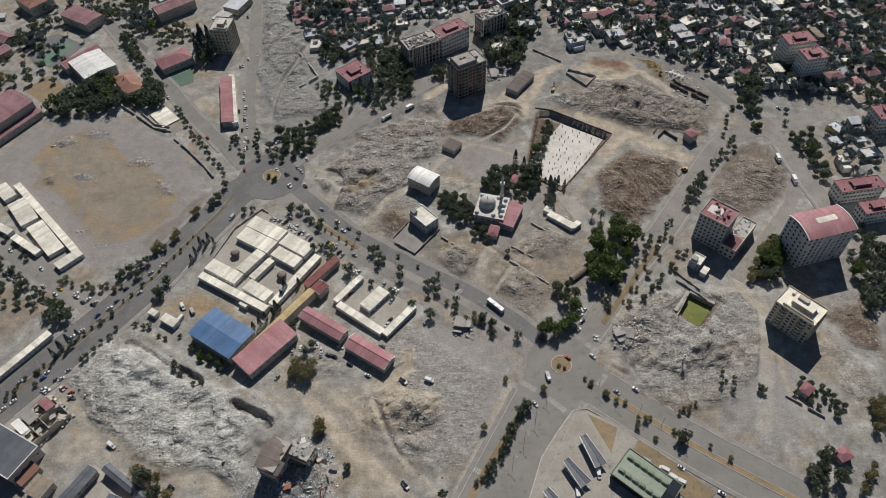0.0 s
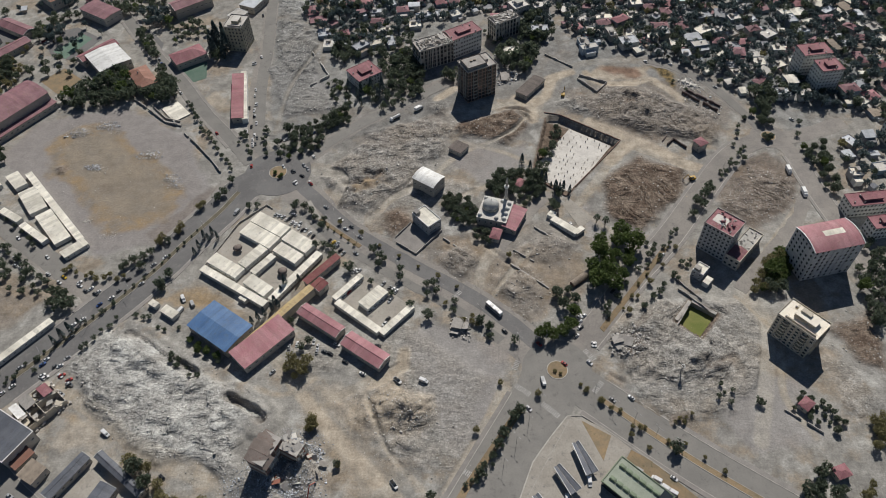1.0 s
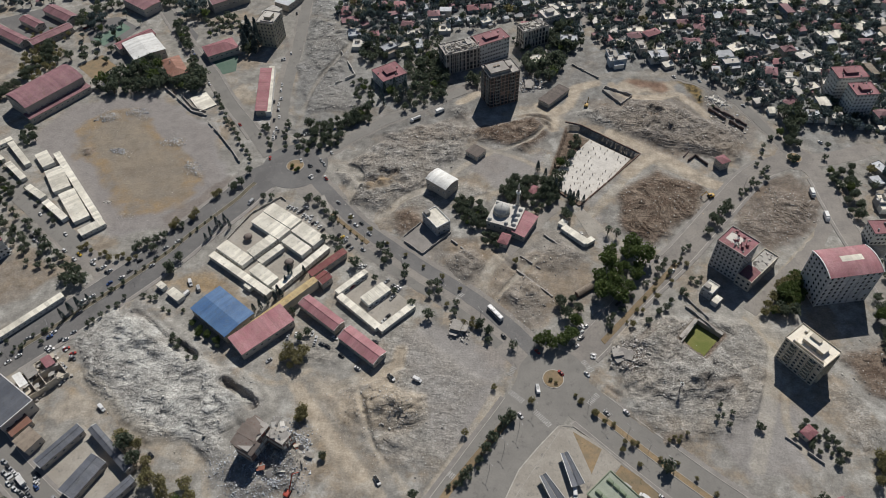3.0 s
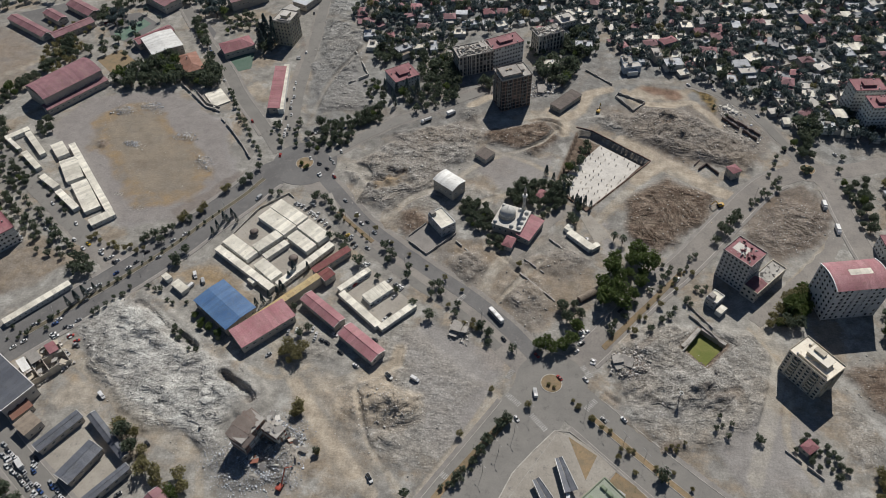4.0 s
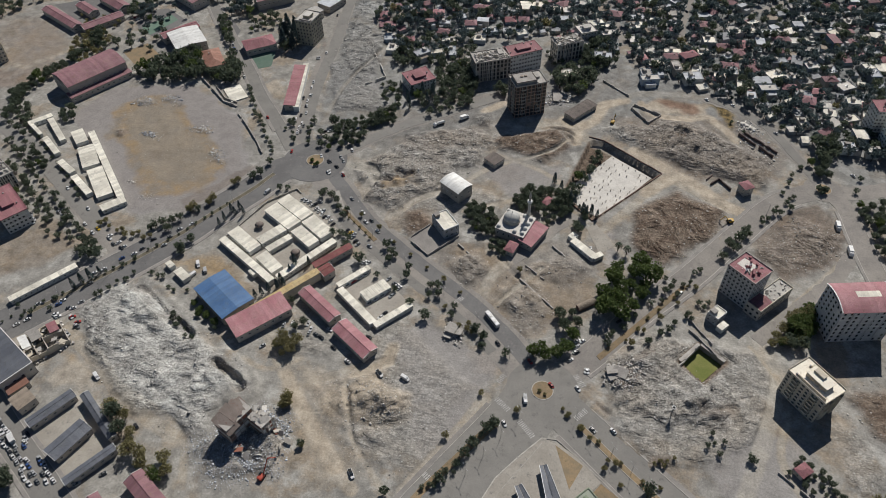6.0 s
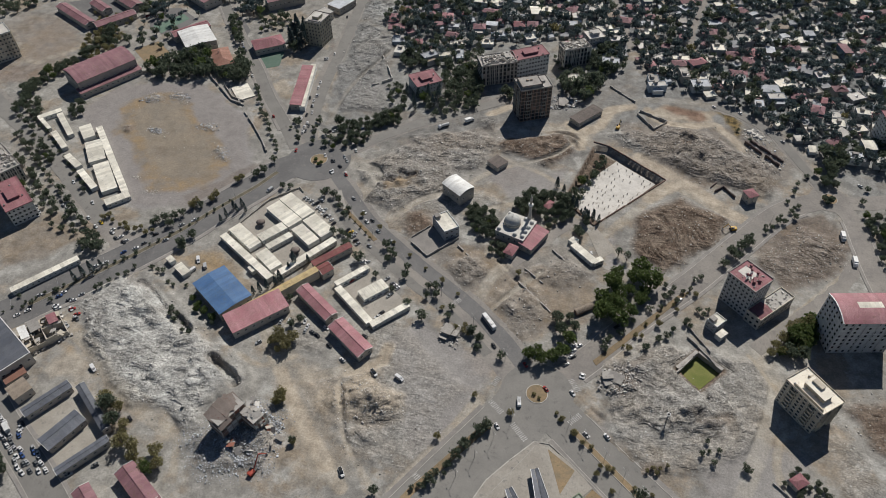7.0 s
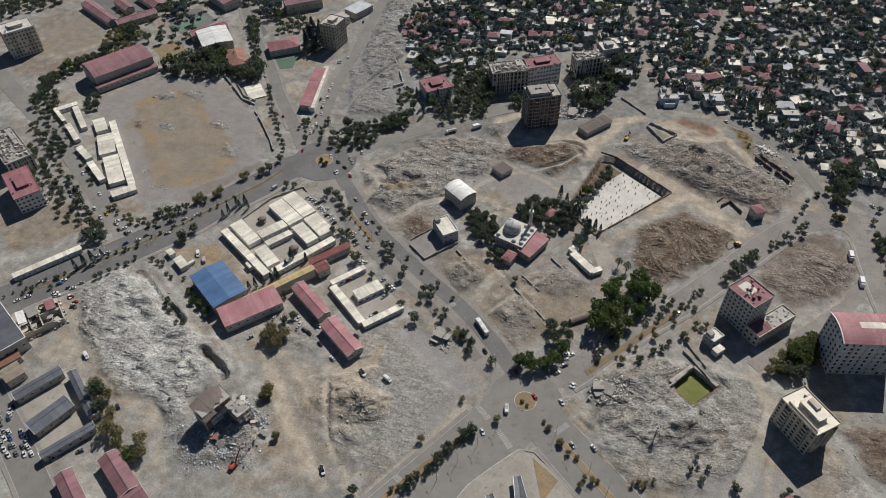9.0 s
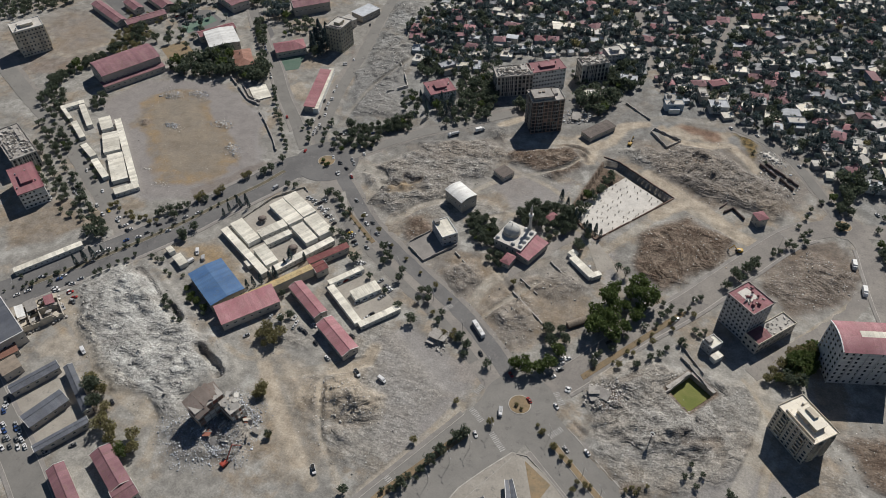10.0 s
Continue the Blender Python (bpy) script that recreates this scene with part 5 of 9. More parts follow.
def body_ring(x, w, z0, z1):
    h = w / 2
    return [(x, -h, z0), (x, -h, z1 - 0.12), (x, -h + 0.14, z1), (x, h - 0.14, z1), (x, h, z1 - 0.12), (x, h, z0)]


WHEEL = []


def wheel_mesh():
    if not WHEEL:
        bm = bmesh.new()
        bmesh.ops.create_cone(bm, cap_ends=True, segments=12, radius1=0.32, radius2=0.32, depth=0.22, matrix=Matrix.Rotation(radians(90), 4, "X"))
        WHEEL.append(mesh_of("wheel", bm, BLACK))
    return WHEEL[0]


FLEET = {}
VEHICLE = {"car": ("car", "small {} car on the street", 4.0, 1.7), "van": ("van", "{} delivery van parked at the roadside", 5.4, 2.0), "truck": ("truck", "{} box truck with a plain cargo body", 7.5, 2.5),
           "pickup": ("pickup_truck", "{} pickup truck with an open bed", 5.6, 2.0), "bus": ("bus", "long {} city bus with dark windows", 12.5, 2.6), "tanker": ("tanker_truck", "{} tanker truck with a round tank", 9.0, 2.5)}


def vehicle(kind, colour, paint):
    name, label, length, width = VEHICLE[kind]
    ob = bmesh.new()
    L, w = length / 2, width
    if kind == "car":
        loft(ob, [body_ring(-L, w * 0.86, 0.35, 0.72), body_ring(-L + 0.35, w, 0.22, 0.86), body_ring(-0.6, w, 0.2, 0.92), body_ring(0.9, w, 0.2, 0.92), body_ring(L - 0.5, w, 0.22, 0.8), body_ring(L, w * 0.84, 0.32, 0.62)])
        loft(ob, [body_ring(-L + 1.0, w * 0.72, 1.3, 1.44), body_ring(0.05, w * 0.72, 1.3, 1.46)])
        for sx in (-L * 0.6, L * 0.62):
            for sy in (-1, 1):
                k = len(ob.faces)
                bmesh.ops.create_cone(ob, cap_ends=True, segments=10, radius1=0.32, radius2=0.32, depth=0.22, matrix=pose(sx, sy * (w / 2 - 0.1), 0.32, 90, 0, 0))
                ob.faces.ensure_lookup_table()
                for f in ob.faces[k:]:
                    f.material_index = 1
    elif kind == "van":
        loft(ob, [body_ring(-L, w * 0.95, 0.3, 1.9), body_ring(-L + 0.2, w, 0.25, 2.1), body_ring(L - 1.7, w, 0.25, 2.1), body_ring(L - 1.0, w, 0.25, 1.25), body_ring(L, w * 0.9, 0.3, 0.8)])
    elif kind == "pickup":
        loft(ob, [body_ring(-L, w, 0.45, 1.05), body_ring(-0.2, w, 0.4, 1.1), body_ring(L - 0.5, w, 0.4, 1.05), body_ring(L, w * 0.9, 0.45, 0.85)])
    elif kind == "bus":
        loft(ob, [body_ring(-L, w * 0.97, 0.35, 2.9), body_ring(-L + 0.3, w, 0.3, 3.1), body_ring(L - 0.3, w, 0.3, 3.1), body_ring(L, w * 0.97, 0.35, 2.8)])
    else:
        loft(ob, [body_ring(L - 2.2, w, 0.5, 2.6), body_ring(L - 1.0, w, 0.5, 2.6), body_ring(L - 0.3, w * 0.97, 0.5, 1.9), body_ring(L, w * 0.95, 0.5, 1.5)])
    top = tagged(new(name, mesh_of("body", ob, paint, BLACK)), label.format(colour), name.replace("_", " "), {"car": "cars on the streets"}.get(kind, ""))
    if kind == "car":
        c = loft(bmesh.new(), [body_ring(-L + 0.45, w * 0.8, 0.85, 0.95), body_ring(-L + 0.95, w * 0.78, 0.85, 1.4), body_ring(0.1, w * 0.78, 0.85, 1.42), body_ring(0.95, w * 0.8, 0.85, 0.96)])
        part("car_glass", c, GLASS, top, "dark tinted car glass")
    elif kind == "van":
        part("windscreen", loft(bmesh.new(), [body_ring(L - 1.75, w * 0.86, 1.3, 2.0), body_ring(L - 1.02, w * 0.86, 1.2, 1.32)]), GLASS, top)
    elif kind == "pickup":
        part("cab", loft(bmesh.new(), [body_ring(-0.3, w * 0.85, 1.05, 1.75), body_ring(0.9, w * 0.85, 1.05, 1.8), body_ring(1.6, w * 0.88, 1.0, 1.12)]), GLASS, top)
        part("bed", box(-L + 0.15, -w * 0.42, 1.04, -0.45, w * 0.42, 1.14), BLACK, top)
    elif kind == "bus":
        part("window_band", box(-L + 0.4, -w / 2 - 0.02, 1.3, L - 0.25, w / 2 + 0.02, 2.3), GLASS, top)
        for k in (-3, 1.5):
            part("roof_unit", box(k, -0.8, 3.09, k + 2.2, 0.8, 3.35), STEEL, top)
    elif kind == "truck":
        part("cargo_body", box(-L, -w / 2, 0.8, L - 2.4, w / 2, 3.3), WHITE_PAINT, top)
        part("windscreen", loft(bmesh.new(), [body_ring(L - 1.02, w * 0.9, 1.7, 2.5), body_ring(L - 0.28, w * 0.9, 1.7, 1.85)]), GLASS, top)
    else:
        bm = bmesh.new()
        bmesh.ops.create_cone(bm, cap_ends=True, segments=16, radius1=1.15, radius2=1.15, depth=length - 2.8, matrix=pose(-1.3, 0, 2.0, 0, 90, 0))
        part("tank", bm, WHITE_PAINT, top)
        part("chassis", box(-L, -0.9, 0.5, L - 2.3, 0.9, 0.95), BLACK, top)
    for sx in () if kind == "car" else (-L * 0.6, L * 0.62):
        for sy in (-1, 1):
            part("wheel", wheel_mesh(), None, top, at=pose(sx, sy * (w / 2 - 0.1), 0.32))
    return top


def cars(points, yaw, kind):
    for x, y in points:
        pick = SEEDS.choices(range(len(CARS)), (52, 17, 10, 14, 3, 3, 1))[0] if kind == "car" else SEEDS.choice((0, 0, 0, 1)) 
        m = pose(x, y, ground_at(x, y) + 0.1, 0, 0, yaw + SEEDS.uniform(-7, 7) + SEEDS.choice((0, 180)))
        key = (kind, pick)
        if key in FLEET:
            copy_thing(FLEET[key], m)
        else:
            FLEET[key] = vehicle(kind, *CARS[pick])
            FLEET[key].matrix_basis = m


# ---------------------------------------------------------------- village


def village_fill(points, house_gap, tree_gap):
    """Close-set low houses with trees between them."""
    dice = random.Random(int(points[0][0] + 40))
    for x, y in spread(points, house_gap, dice, keep=lambda a, b: clear_of_blocks(a, b, 5.5) and off_road(a, b, 5.0)):
        homes([(x, y)], dice.choices(("red", "flat", "sheet", "small"), (17, 30, 15, 38))[0])
    for x, y in spread(points, tree_gap, dice, keep=lambda a, b: clear_of_blocks(a, b, 0.4) and off_road(a, b, 1.0)):
        # Mostly bluish pines, whose needle colour stands in for distance haze.
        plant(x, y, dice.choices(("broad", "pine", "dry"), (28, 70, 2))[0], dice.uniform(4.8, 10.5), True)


# ---------------------------------------------------------------- buildings


FOOTPRINTS = []


def shell(name, label, category, x, y, w, d, h, yaw, wall, roof_bm=None, roof_mat=None, group=""):
    FOOTPRINTS.append((x, y, w, d, yaw))
    b = thing(name, x, y, yaw, label, category, group=group)
    part("wall", box(-w / 2, -d / 2, -0.6, w / 2, d / 2, h), wall, b)
    if roof_bm:
        part("roof", roof_bm, roof_mat, b)
    return b


def roof_for(style, w, d, h):
    if style == "gable":
        return gable(w, d, h, d * 0.17)
    if style == "hip":
        return gable(w, d, h, d * 0.2, hip=d * 0.5)
    if style == "shallow":
        return gable(w, d, h, d * 0.045)
    if style == "lean":
        return gable(w, d, h, d * 0.1, lean=True)
    if style == "barrel":
        return barrel(w, d, h, d * 0.13)
    return box(-w / 2 - 0.3, -d / 2 - 0.3, h, w / 2 + 0.3, d / 2 + 0.3, h + 0.25)


def hall(x, y, w, d, h, yaw, roof_mat, style, label):
    w, d, yaw = orient(w, d, yaw)
    b = shell("hall", label, "building", x, y, w, d, h, yaw, PLASTER)
    roof = part("roof", roof_for(style, w, d, h + 0.2), roof_mat, b)
    if style == "gable":
        part("ridge_cap", box(-w / 2 - 0.5, -0.18, h + 0.2 + d * 0.17, w / 2 + 0.5, 0.18, h + 0.36 + d * 0.17), roof_mat, roof)
        for s in (-1, 1):
            for t in (-1, 1):
                trim = bmesh.new()
                limb(trim, Vector((s * (w / 2 + 0.5), t * (d / 2 + 0.5), h + 0.25)), Vector((s * (w / 2 + 0.5), 0, h + 0.3 + d * 0.17)), 0.14, 0.14, 4)
                part("verge_trim", trim, PREFAB_WALL, roof, "pale gable edge trim")
    elif style == "flat":
        part("roof_edge", parapet(w + 0.7, d + 0.7, h + 0.3, 0.35, 0.5), WHITE_PAINT, roof, "white roof edge")
    glaze(b, w, d, 0, h, 1, 4.5, (1.8, 1.3))
    return b


def house(x, y, w, d, h, yaw, roof_mat, style, label):
    w, d, yaw = orient(w, d, yaw)
    b = shell("house", label, "house", x, y, w, d, h, yaw, PLASTER, roof_for(style, w, d, h + 0.2), roof_mat)
    glaze(b, w, d, 0, 3.0, max(1, int(h / 3)), 3.6, (1.3, 1.2))
    if style == "hip" and w > 9:
        part("chimney", box(w * 0.1, d * 0.1, h, w * 0.1 + 0.8, d * 0.1 + 0.8, h + d * 0.2 + 1.0), CONCRETE, b)
    return b


def gym(x, y, w, d, h, yaw):
    hall(x, y, w, d, h, yaw, PLUM_TILE, "barrel", "sports hall with a long curved red roof")


def gym_annex(x, y, w, d, h, yaw):
    hall(x, y, w, d, h, yaw, PLUM_TILE, "lean", "lower grandstand wing with a red lean-to roof")


def prefab(x, y, w, d, h, yaw, label, worn=False):
    w, d, yaw = orient(w, d, yaw)
    h += int(abs(x) * 7 + abs(y) * 3) % 9 * 0.03
    b = shell("prefab_cabin", label, "cabin", x, y, w, d, h, yaw, PREFAB_WALL, panel_roof(w + 0.3, d + 0.3, h), PREFAB_ROOF, "prefabricated cabins")
    if h > 2 and d > 2.5:
        glaze(b, w, d, 0, 3.0, 1, 3.5, (1.2, 1.0), sides=(0, 2))


def kiosk(x, y, w, d, h, yaw):
    """An eight-sided garden pavilion."""
    b = thing("pavilion", x, y, yaw, "small dark eight-sided garden pavilion", "pavilion")
    r = max(w, d) * 0.55
    part("roof", turned([(r, 2.6), (r * 0.5, 3.5), (0.1, 4.0)], 8), RUIN_ROOF, b)
    part("floor", turned([(r * 0.85, -0.1), (r * 0.85, 0.25)], 8), CONCRETE, b)
    for i in range(8):
        part("post", box(-0.1, -0.1, 0.2, 0.1, 0.1, 2.7), BARK, b, at=pose(r * 0.8 * math.cos(i * 0.7854 + 0.39), r * 0.8 * math.sin(i * 0.7854 + 0.39), 0))


def walkway(x, y, w, d, h, yaw):
    w, d, yaw = orient(w, d, yaw)
    b = thing("covered_walkway", x, y, yaw, "covered walkway with a yellow sheet roof", "walkway")
    part("roof", gable(w, d, h, 0.5, over=0.2), YELLOW_SHEET, b)
    part("wall", box(-w / 2, -d / 2, -0.3, w / 2, d / 2, h - 0.2), CREAM, b)


def modern_house(x, y, w, d, h, yaw):
    b = shell("modern_house", "flat-roofed modern house with white roof edges", "house", x, y, w, d, h, yaw, GREY_WALL)
    part("roof", box(-w / 2 + 0.3, -d / 2 + 0.3, h, w / 2 - 0.3, d / 2 - 0.3, h + 0.1), PREFAB_ROOF, b)
    part("parapet", parapet(w, d, h, 0.7, 0.35), WHITE_PAINT, b)
    part("roof_hut", box(-w / 2 + 0.5, d / 2 - 4, h, -w / 2 + 4, d / 2 - 0.5, h + 2.4), CONCRETE, b)
    glaze(b, w, d, 0, h / 2, 2, 3.5, (1.6, 1.4))


def floodlight_mast(x, y, h):
    b = thing("floodlight_mast", x, y, 20, "tall floodlight mast with a ring of lamps", "mast", ground_at(x, y))
    part("pole", turned([(0.35, -0.5), (0.22, h - 1)], 8), STEEL, b)
    part("platform", turned([(0.5, h - 1.4), (0.8, h - 1.2), (0.8, h - 0.9), (0.3, h - 0.8)], 12), BLACK, b)
    for i in range(6):
        part("lamp", box(-0.4, -0.25, -0.3, 0.4, 0.1, 0.4), WHITE_PAINT, b, at=pose(0, 0, 0, 0, 0, 60 * i) @ pose(0, -0.85, h - 0.4))


def shed(x, y, w, d, h, yaw):
    w, d, yaw = orient(w, d, yaw)
    b = shell("shed", "long shed with a tan curved roof and ribs", "shed", x, y, w, d, h * 0.6, yaw, BROWN_WALL, barrel(w, d, h * 0.6, h * 0.4), TAN_SHEET)


def wing(x, y, w, d, h, yaw):
    b = shell("wing_building", "low wing with a littered concrete terrace and red roof", "building", x, y, w, d, h, yaw, PLASTER)
    part("roof", box(-w / 2, -d / 2, h, w / 2, d / 2, h + 0.3), SLAB_WHITE, b)
    part("red_roof", gable(w * 0.34, d * 0.9, 0, 1.2, over=0.2), RED_TILE, b, at=pose(-w * 0.3, 0, h + 0.5))
    part("parapet", parapet(w, d, h + 0.3, 0.8, 0.3), CREAM, b)
    tagged(part("wreckage", strewn(bmesh.new(), random.Random(8), w * 0.55, d * 0.8, h + 0.6, 40, 0.9), DEBRIS, b, at=pose(w * 0.18, 0, 0)), kind="stuff")
    glaze(b, w, d, 0, 4.0, 2, 3.2, (1.7, 1.7), CONCRETE)


def tower(x, y, w, d, h, yaw, floors, look_of, label):
    """An apartment block: banded storeys, windows, roof with parapet and stair hut, wreckage where it is damaged."""
    walls = {"olive": OLIVE, "grey": PALE_WALL, "cream": CREAM, "sand": CREAM, "wreck": PLASTER, "white_red": PREFAB_WALL, "stripped": BROWN_WALL, "grey_flat": GREY_WALL}[look_of]
    dice = random.Random(int(x * 7 + y))
    b = shell("apartment_block", label, "apartment building", x, y, w, d, h, yaw, walls)
    storey = h / floors
    frame_mat = DARK_INFILL if look_of == "stripped" else CONCRETE if look_of in ("wreck", "olive") else WHITE_PAINT
    size = (2.4, storey * 0.8) if look_of in ("stripped", "wreck") else (1.9, storey * 0.62) if look_of == "cream" else (1.6, storey * 0.5)
    glaze(b, w, d, 0, storey, floors, 2.5 if look_of in ("grey", "white_red") else 2.8, size, walls if look_of == "grey" else frame_mat, None, 0.05, dice)
    band = CONCRETE if look_of in ("wreck", "olive", "grey", "grey_flat", "stripped") else WHITE_PAINT if look_of == "white_red" else CREAM
    for f in range(1, floors):
        part("floor_band", parapet(w + 0.16, d + 0.16, f * storey - 0.15, 0.3, 0.08), band, b)
    if look_of in ("cream", "stripped", "sand"):
        shelf = mesh_of("balcony", one_balcony(storey), band)
        for side, run, off in ((0, w, d / 2), (1, d, w / 2), (3, d, w / 2)):
            for k in (-0.25, 0.25):
                for f in range(1, floors):
                    part("balcony", shelf, None, b, at=pose(0, 0, 0, 0, 0, 90 * side) @ pose(run * k, -off, f * storey))
    red = look_of in ("white_red", "grey")
    part("roof", box(-w / 2 - 0.4, -d / 2 - 0.4, h, w / 2 + 0.4, d / 2 + 0.4, h + 0.3), RED_TILE if red else CONCRETE if look_of in ("wreck", "stripped") else CREAM_ROOF if look_of == "cream" else SLAB_WHITE, b)
    part("parapet", parapet(w + 0.8, d + 0.8, h + 0.3, 0.25 if look_of == "white_red" else 0.7, 0.3), RED_TILE if look_of == "white_red" else WHITE_PAINT if look_of == "sand" else band, b)
    if look_of == "grey":
        part("broken_screed", box(-w * 0.2, -d * 0.1, h + 0.3, w * 0.25, d * 0.38, h + 0.42), SLAB_WHITE, b, "pale exposed screed patch")
        for _ in range(9):
            u, v, k = dice.uniform(-0.3, 0.4) * w, dice.uniform(-0.3, 0.4) * d, dice.uniform(0.5, 1.1)
            part("roof_box", box(-k, -k * 0.8, 0, k, k * 0.8, dice.uniform(0.9, 1.7)), RED_TILE, b, at=pose(u, v, h + 0.42, 0, 0, dice.uniform(0, 60)))
    elif look_of == "cream":
        hut = part("roof_hut", box(-w * 0.16, -d * 0.3, h + 0.3, w * 0.24, d * 0.22, h + 3.0), walls, b)
        part("hut_roof", box(-w * 0.16 - 0.5, -d * 0.3 - 0.5, h + 3.0, w * 0.24 + 0.5, d * 0.22 + 0.5, h + 3.3), CREAM_ROOF, hut)
        part("roof_store", box(w * 0.02, -d * 0.1, h + 3.3, w * 0.2, d * 0.16, h + 4.6), band, b)
    elif look_of == "stripped":
        part("roof_terrace", box(-w * 0.46, -d * 0.42, h + 0.3, w * 0.2, d * 0.36, h + 2.9), CONCRETE, b, "pale dusty upper roof deck")
        part("terrace_edge", parapet(w * 0.66, d * 0.78, h + 2.9, 0.35, 0.3), DARK_INFILL, b, at=pose(-w * 0.13, -d * 0.03, 0))
        for u in (-0.2, -0.08):
            part("vent_box", box(-0.9, -0.8, 0, 0.9, 0.8, 0.9), TAN_SHEET, b, "rusty brown vent box", at=pose(w * u, d * 0.02, h + 2.9))
    elif look_of != "wreck":
        rise = 1.7 if look_of == "white_red" else 2.7
        hut = part("roof_hut", box(-w * 0.2, -d * 0.22, h + 0.3, w * 0.22, d * 0.16, h + 0.3 + rise), PLUM_TILE if look_of == "white_red" else walls, b)
        part("hut_roof", box(-w * 0.2 - 0.4, -d * 0.22 - 0.4, h + 0.3 + rise, w * 0.22 + 0.4, d * 0.16 + 0.4, h + 0.55 + rise), RED_TILE if look_of == "white_red" else SLAB_WHITE, hut)
    if look_of in ("cream", "stripped", "wreck", "olive"):
        part("lift_room", box(w * 0.22, -d * 0.1, h + 0.3, w * 0.36, d * 0.3, h + 2.0), band, b)
        part("terrace_wall", box(-w * 0.42, -d * 0.45, h + 0.3, -w * 0.38, d * 0.3, h + 1.5), band, b)
    if look_of in ("grey", "wreck"):
        tagged(part("wreckage", strewn(bmesh.new(), dice, w * 0.85, d * 0.85, h + 0.7, 110 if look_of == "wreck" else 26, 1.3 if look_of == "wreck" else 0.8), DEBRIS, b, "broken roof wreckage"), kind="stuff")
        if look_of == "wreck":
            tagged(part("fallen_slabs", strewn(bmesh.new(), dice, w * 0.9, d * 0.9, h + 1.3, 60, 1.9), SLAB_WHITE, b, "tilted pale roof slabs"), kind="stuff")
            pier = mesh_of("pier", box(-0.35, -0.25, 0, 0.35, 0.25, h + 0.9), SLAB_WHITE)
            for k in range(int(w / 3.4) + 1):
                part("pier", pier, None, b, at=pose(-w / 2 + 0.4 + k * 3.4, -d / 2 - 0.15, 0))
        for _ in range(34 if look_of == "wreck" else 3):
            u, v = dice.uniform(-0.48, 0.4) * w, dice.uniform(-0.4, 0.3) * d
            part("broken_wall", box(u, v, h + 0.2, u + dice.uniform(1, 3), v + 0.3, h + dice.uniform(1.2, 2.6)), walls, b)
    else:
        for _ in range(6):
            u, v = dice.uniform(-0.45, 0.4) * w, dice.uniform(-0.45, 0.4) * d
            part("roof_tank", turned([(0.5, 0), (0.5, 1.1), (0.3, 1.3)], 10), STEEL, b, at=pose(u, v, h + 0.3))


def one_balcony(storey):
    bm = bmesh.new()
    add_box(bm, -1.7, -1.2, -0.05, 1.7, 0.0, 0.15)
    add_box(bm, -1.7, -1.2, 0.15, 1.7, -1.1, 1.0)
    for s in (-1.7, 1.58):
        add_box(bm, s, -1.1, 0.15, s + 0.12, -0.02, storey - 0.06)
    return bm


def fallen_block(x, y, yaw):
    """Floor slabs lying on one another at odd angles."""
    b = thing("collapsed_slabs", x, y, yaw, "pancaked concrete floor slabs of a collapsed building", "ruin", ground_at(x, y))
    dice = random.Random(int(abs(x)))
    for i in range(5):
        w, d = dice.uniform(5, 9), dice.uniform(4, 7)
        part("slab", box(-w / 2, -d / 2, -0.15, w / 2, d / 2, 0.15), CONCRETE, b, at=pose(dice.uniform(-3, 3), dice.uniform(-3, 3), 0.5 + i * 0.55, dice.uniform(-12, 12), dice.uniform(-12, 12), dice.uniform(-30, 30)))
    tagged(part("masonry", strewn(bmesh.new(), dice, 16, 14, 0.4, 120, 0.9), DEBRIS, b), kind="stuff")


def arched_block(x, y, w, d, h, yaw):
    w, d, yaw = orient(w, d, yaw)
    b = shell("arched_block", "large grey apartment block with a curved red roof", "apartment building", x, y, w, d, h, yaw, PALE_WALL, barrel(w, d, h, 2.5), PINK_TILE)
    part("skylight", barrel(w * 0.42, d * 0.2, h + 2.42, 0.15, 0), PREFAB_ROOF, b, "pale roof light strip", at=pose(w * 0.05, d * 0.02, 0))
    for side in (-1, 1):
        rim = bmesh.new()
        last = None
        for i in range(11):
            k = -1 + 2 * i / 10
            p = Vector((side * (w / 2 + 0.4), k * (d / 2 + 0.4), h + 2.5 * (1 - k * k) + 0.1))
            ring = [rim.verts.new(p + Vector(o)) for o in ((-0.3, 0, -0.3), (0.3, 0, -0.3), (0.3, 0, 0.15), (-0.3, 0, 0.15))]
            if last:
                for j in range(4):
                    rim.faces.new((last[j], last[(j + 1) % 4], ring[(j + 1) % 4], ring[j]))
            last = ring
        part("roof_edge", rim, WHITE_PAINT, b, "white curved roof edge")
    for f in range(1, 8):
        part("floor_band", parapet(w + 0.16, d + 0.16, f * h / 8 - 0.15, 0.3, 0.08), PREFAB_WALL, b)
    glaze(b, w, d, 0, h / 8, 8, 3.4, (1.5, 1.9), PALE_WALL, None, 0.15, random.Random(5))
    for i in range(6):
        part("pier", box(-w / 2 + w * i / 5 - 0.25, -d / 2 - 0.3, -0.3, -w / 2 + w * i / 5 + 0.25, -d / 2 - 0.04, h - 0.4), PALE_WALL, b)


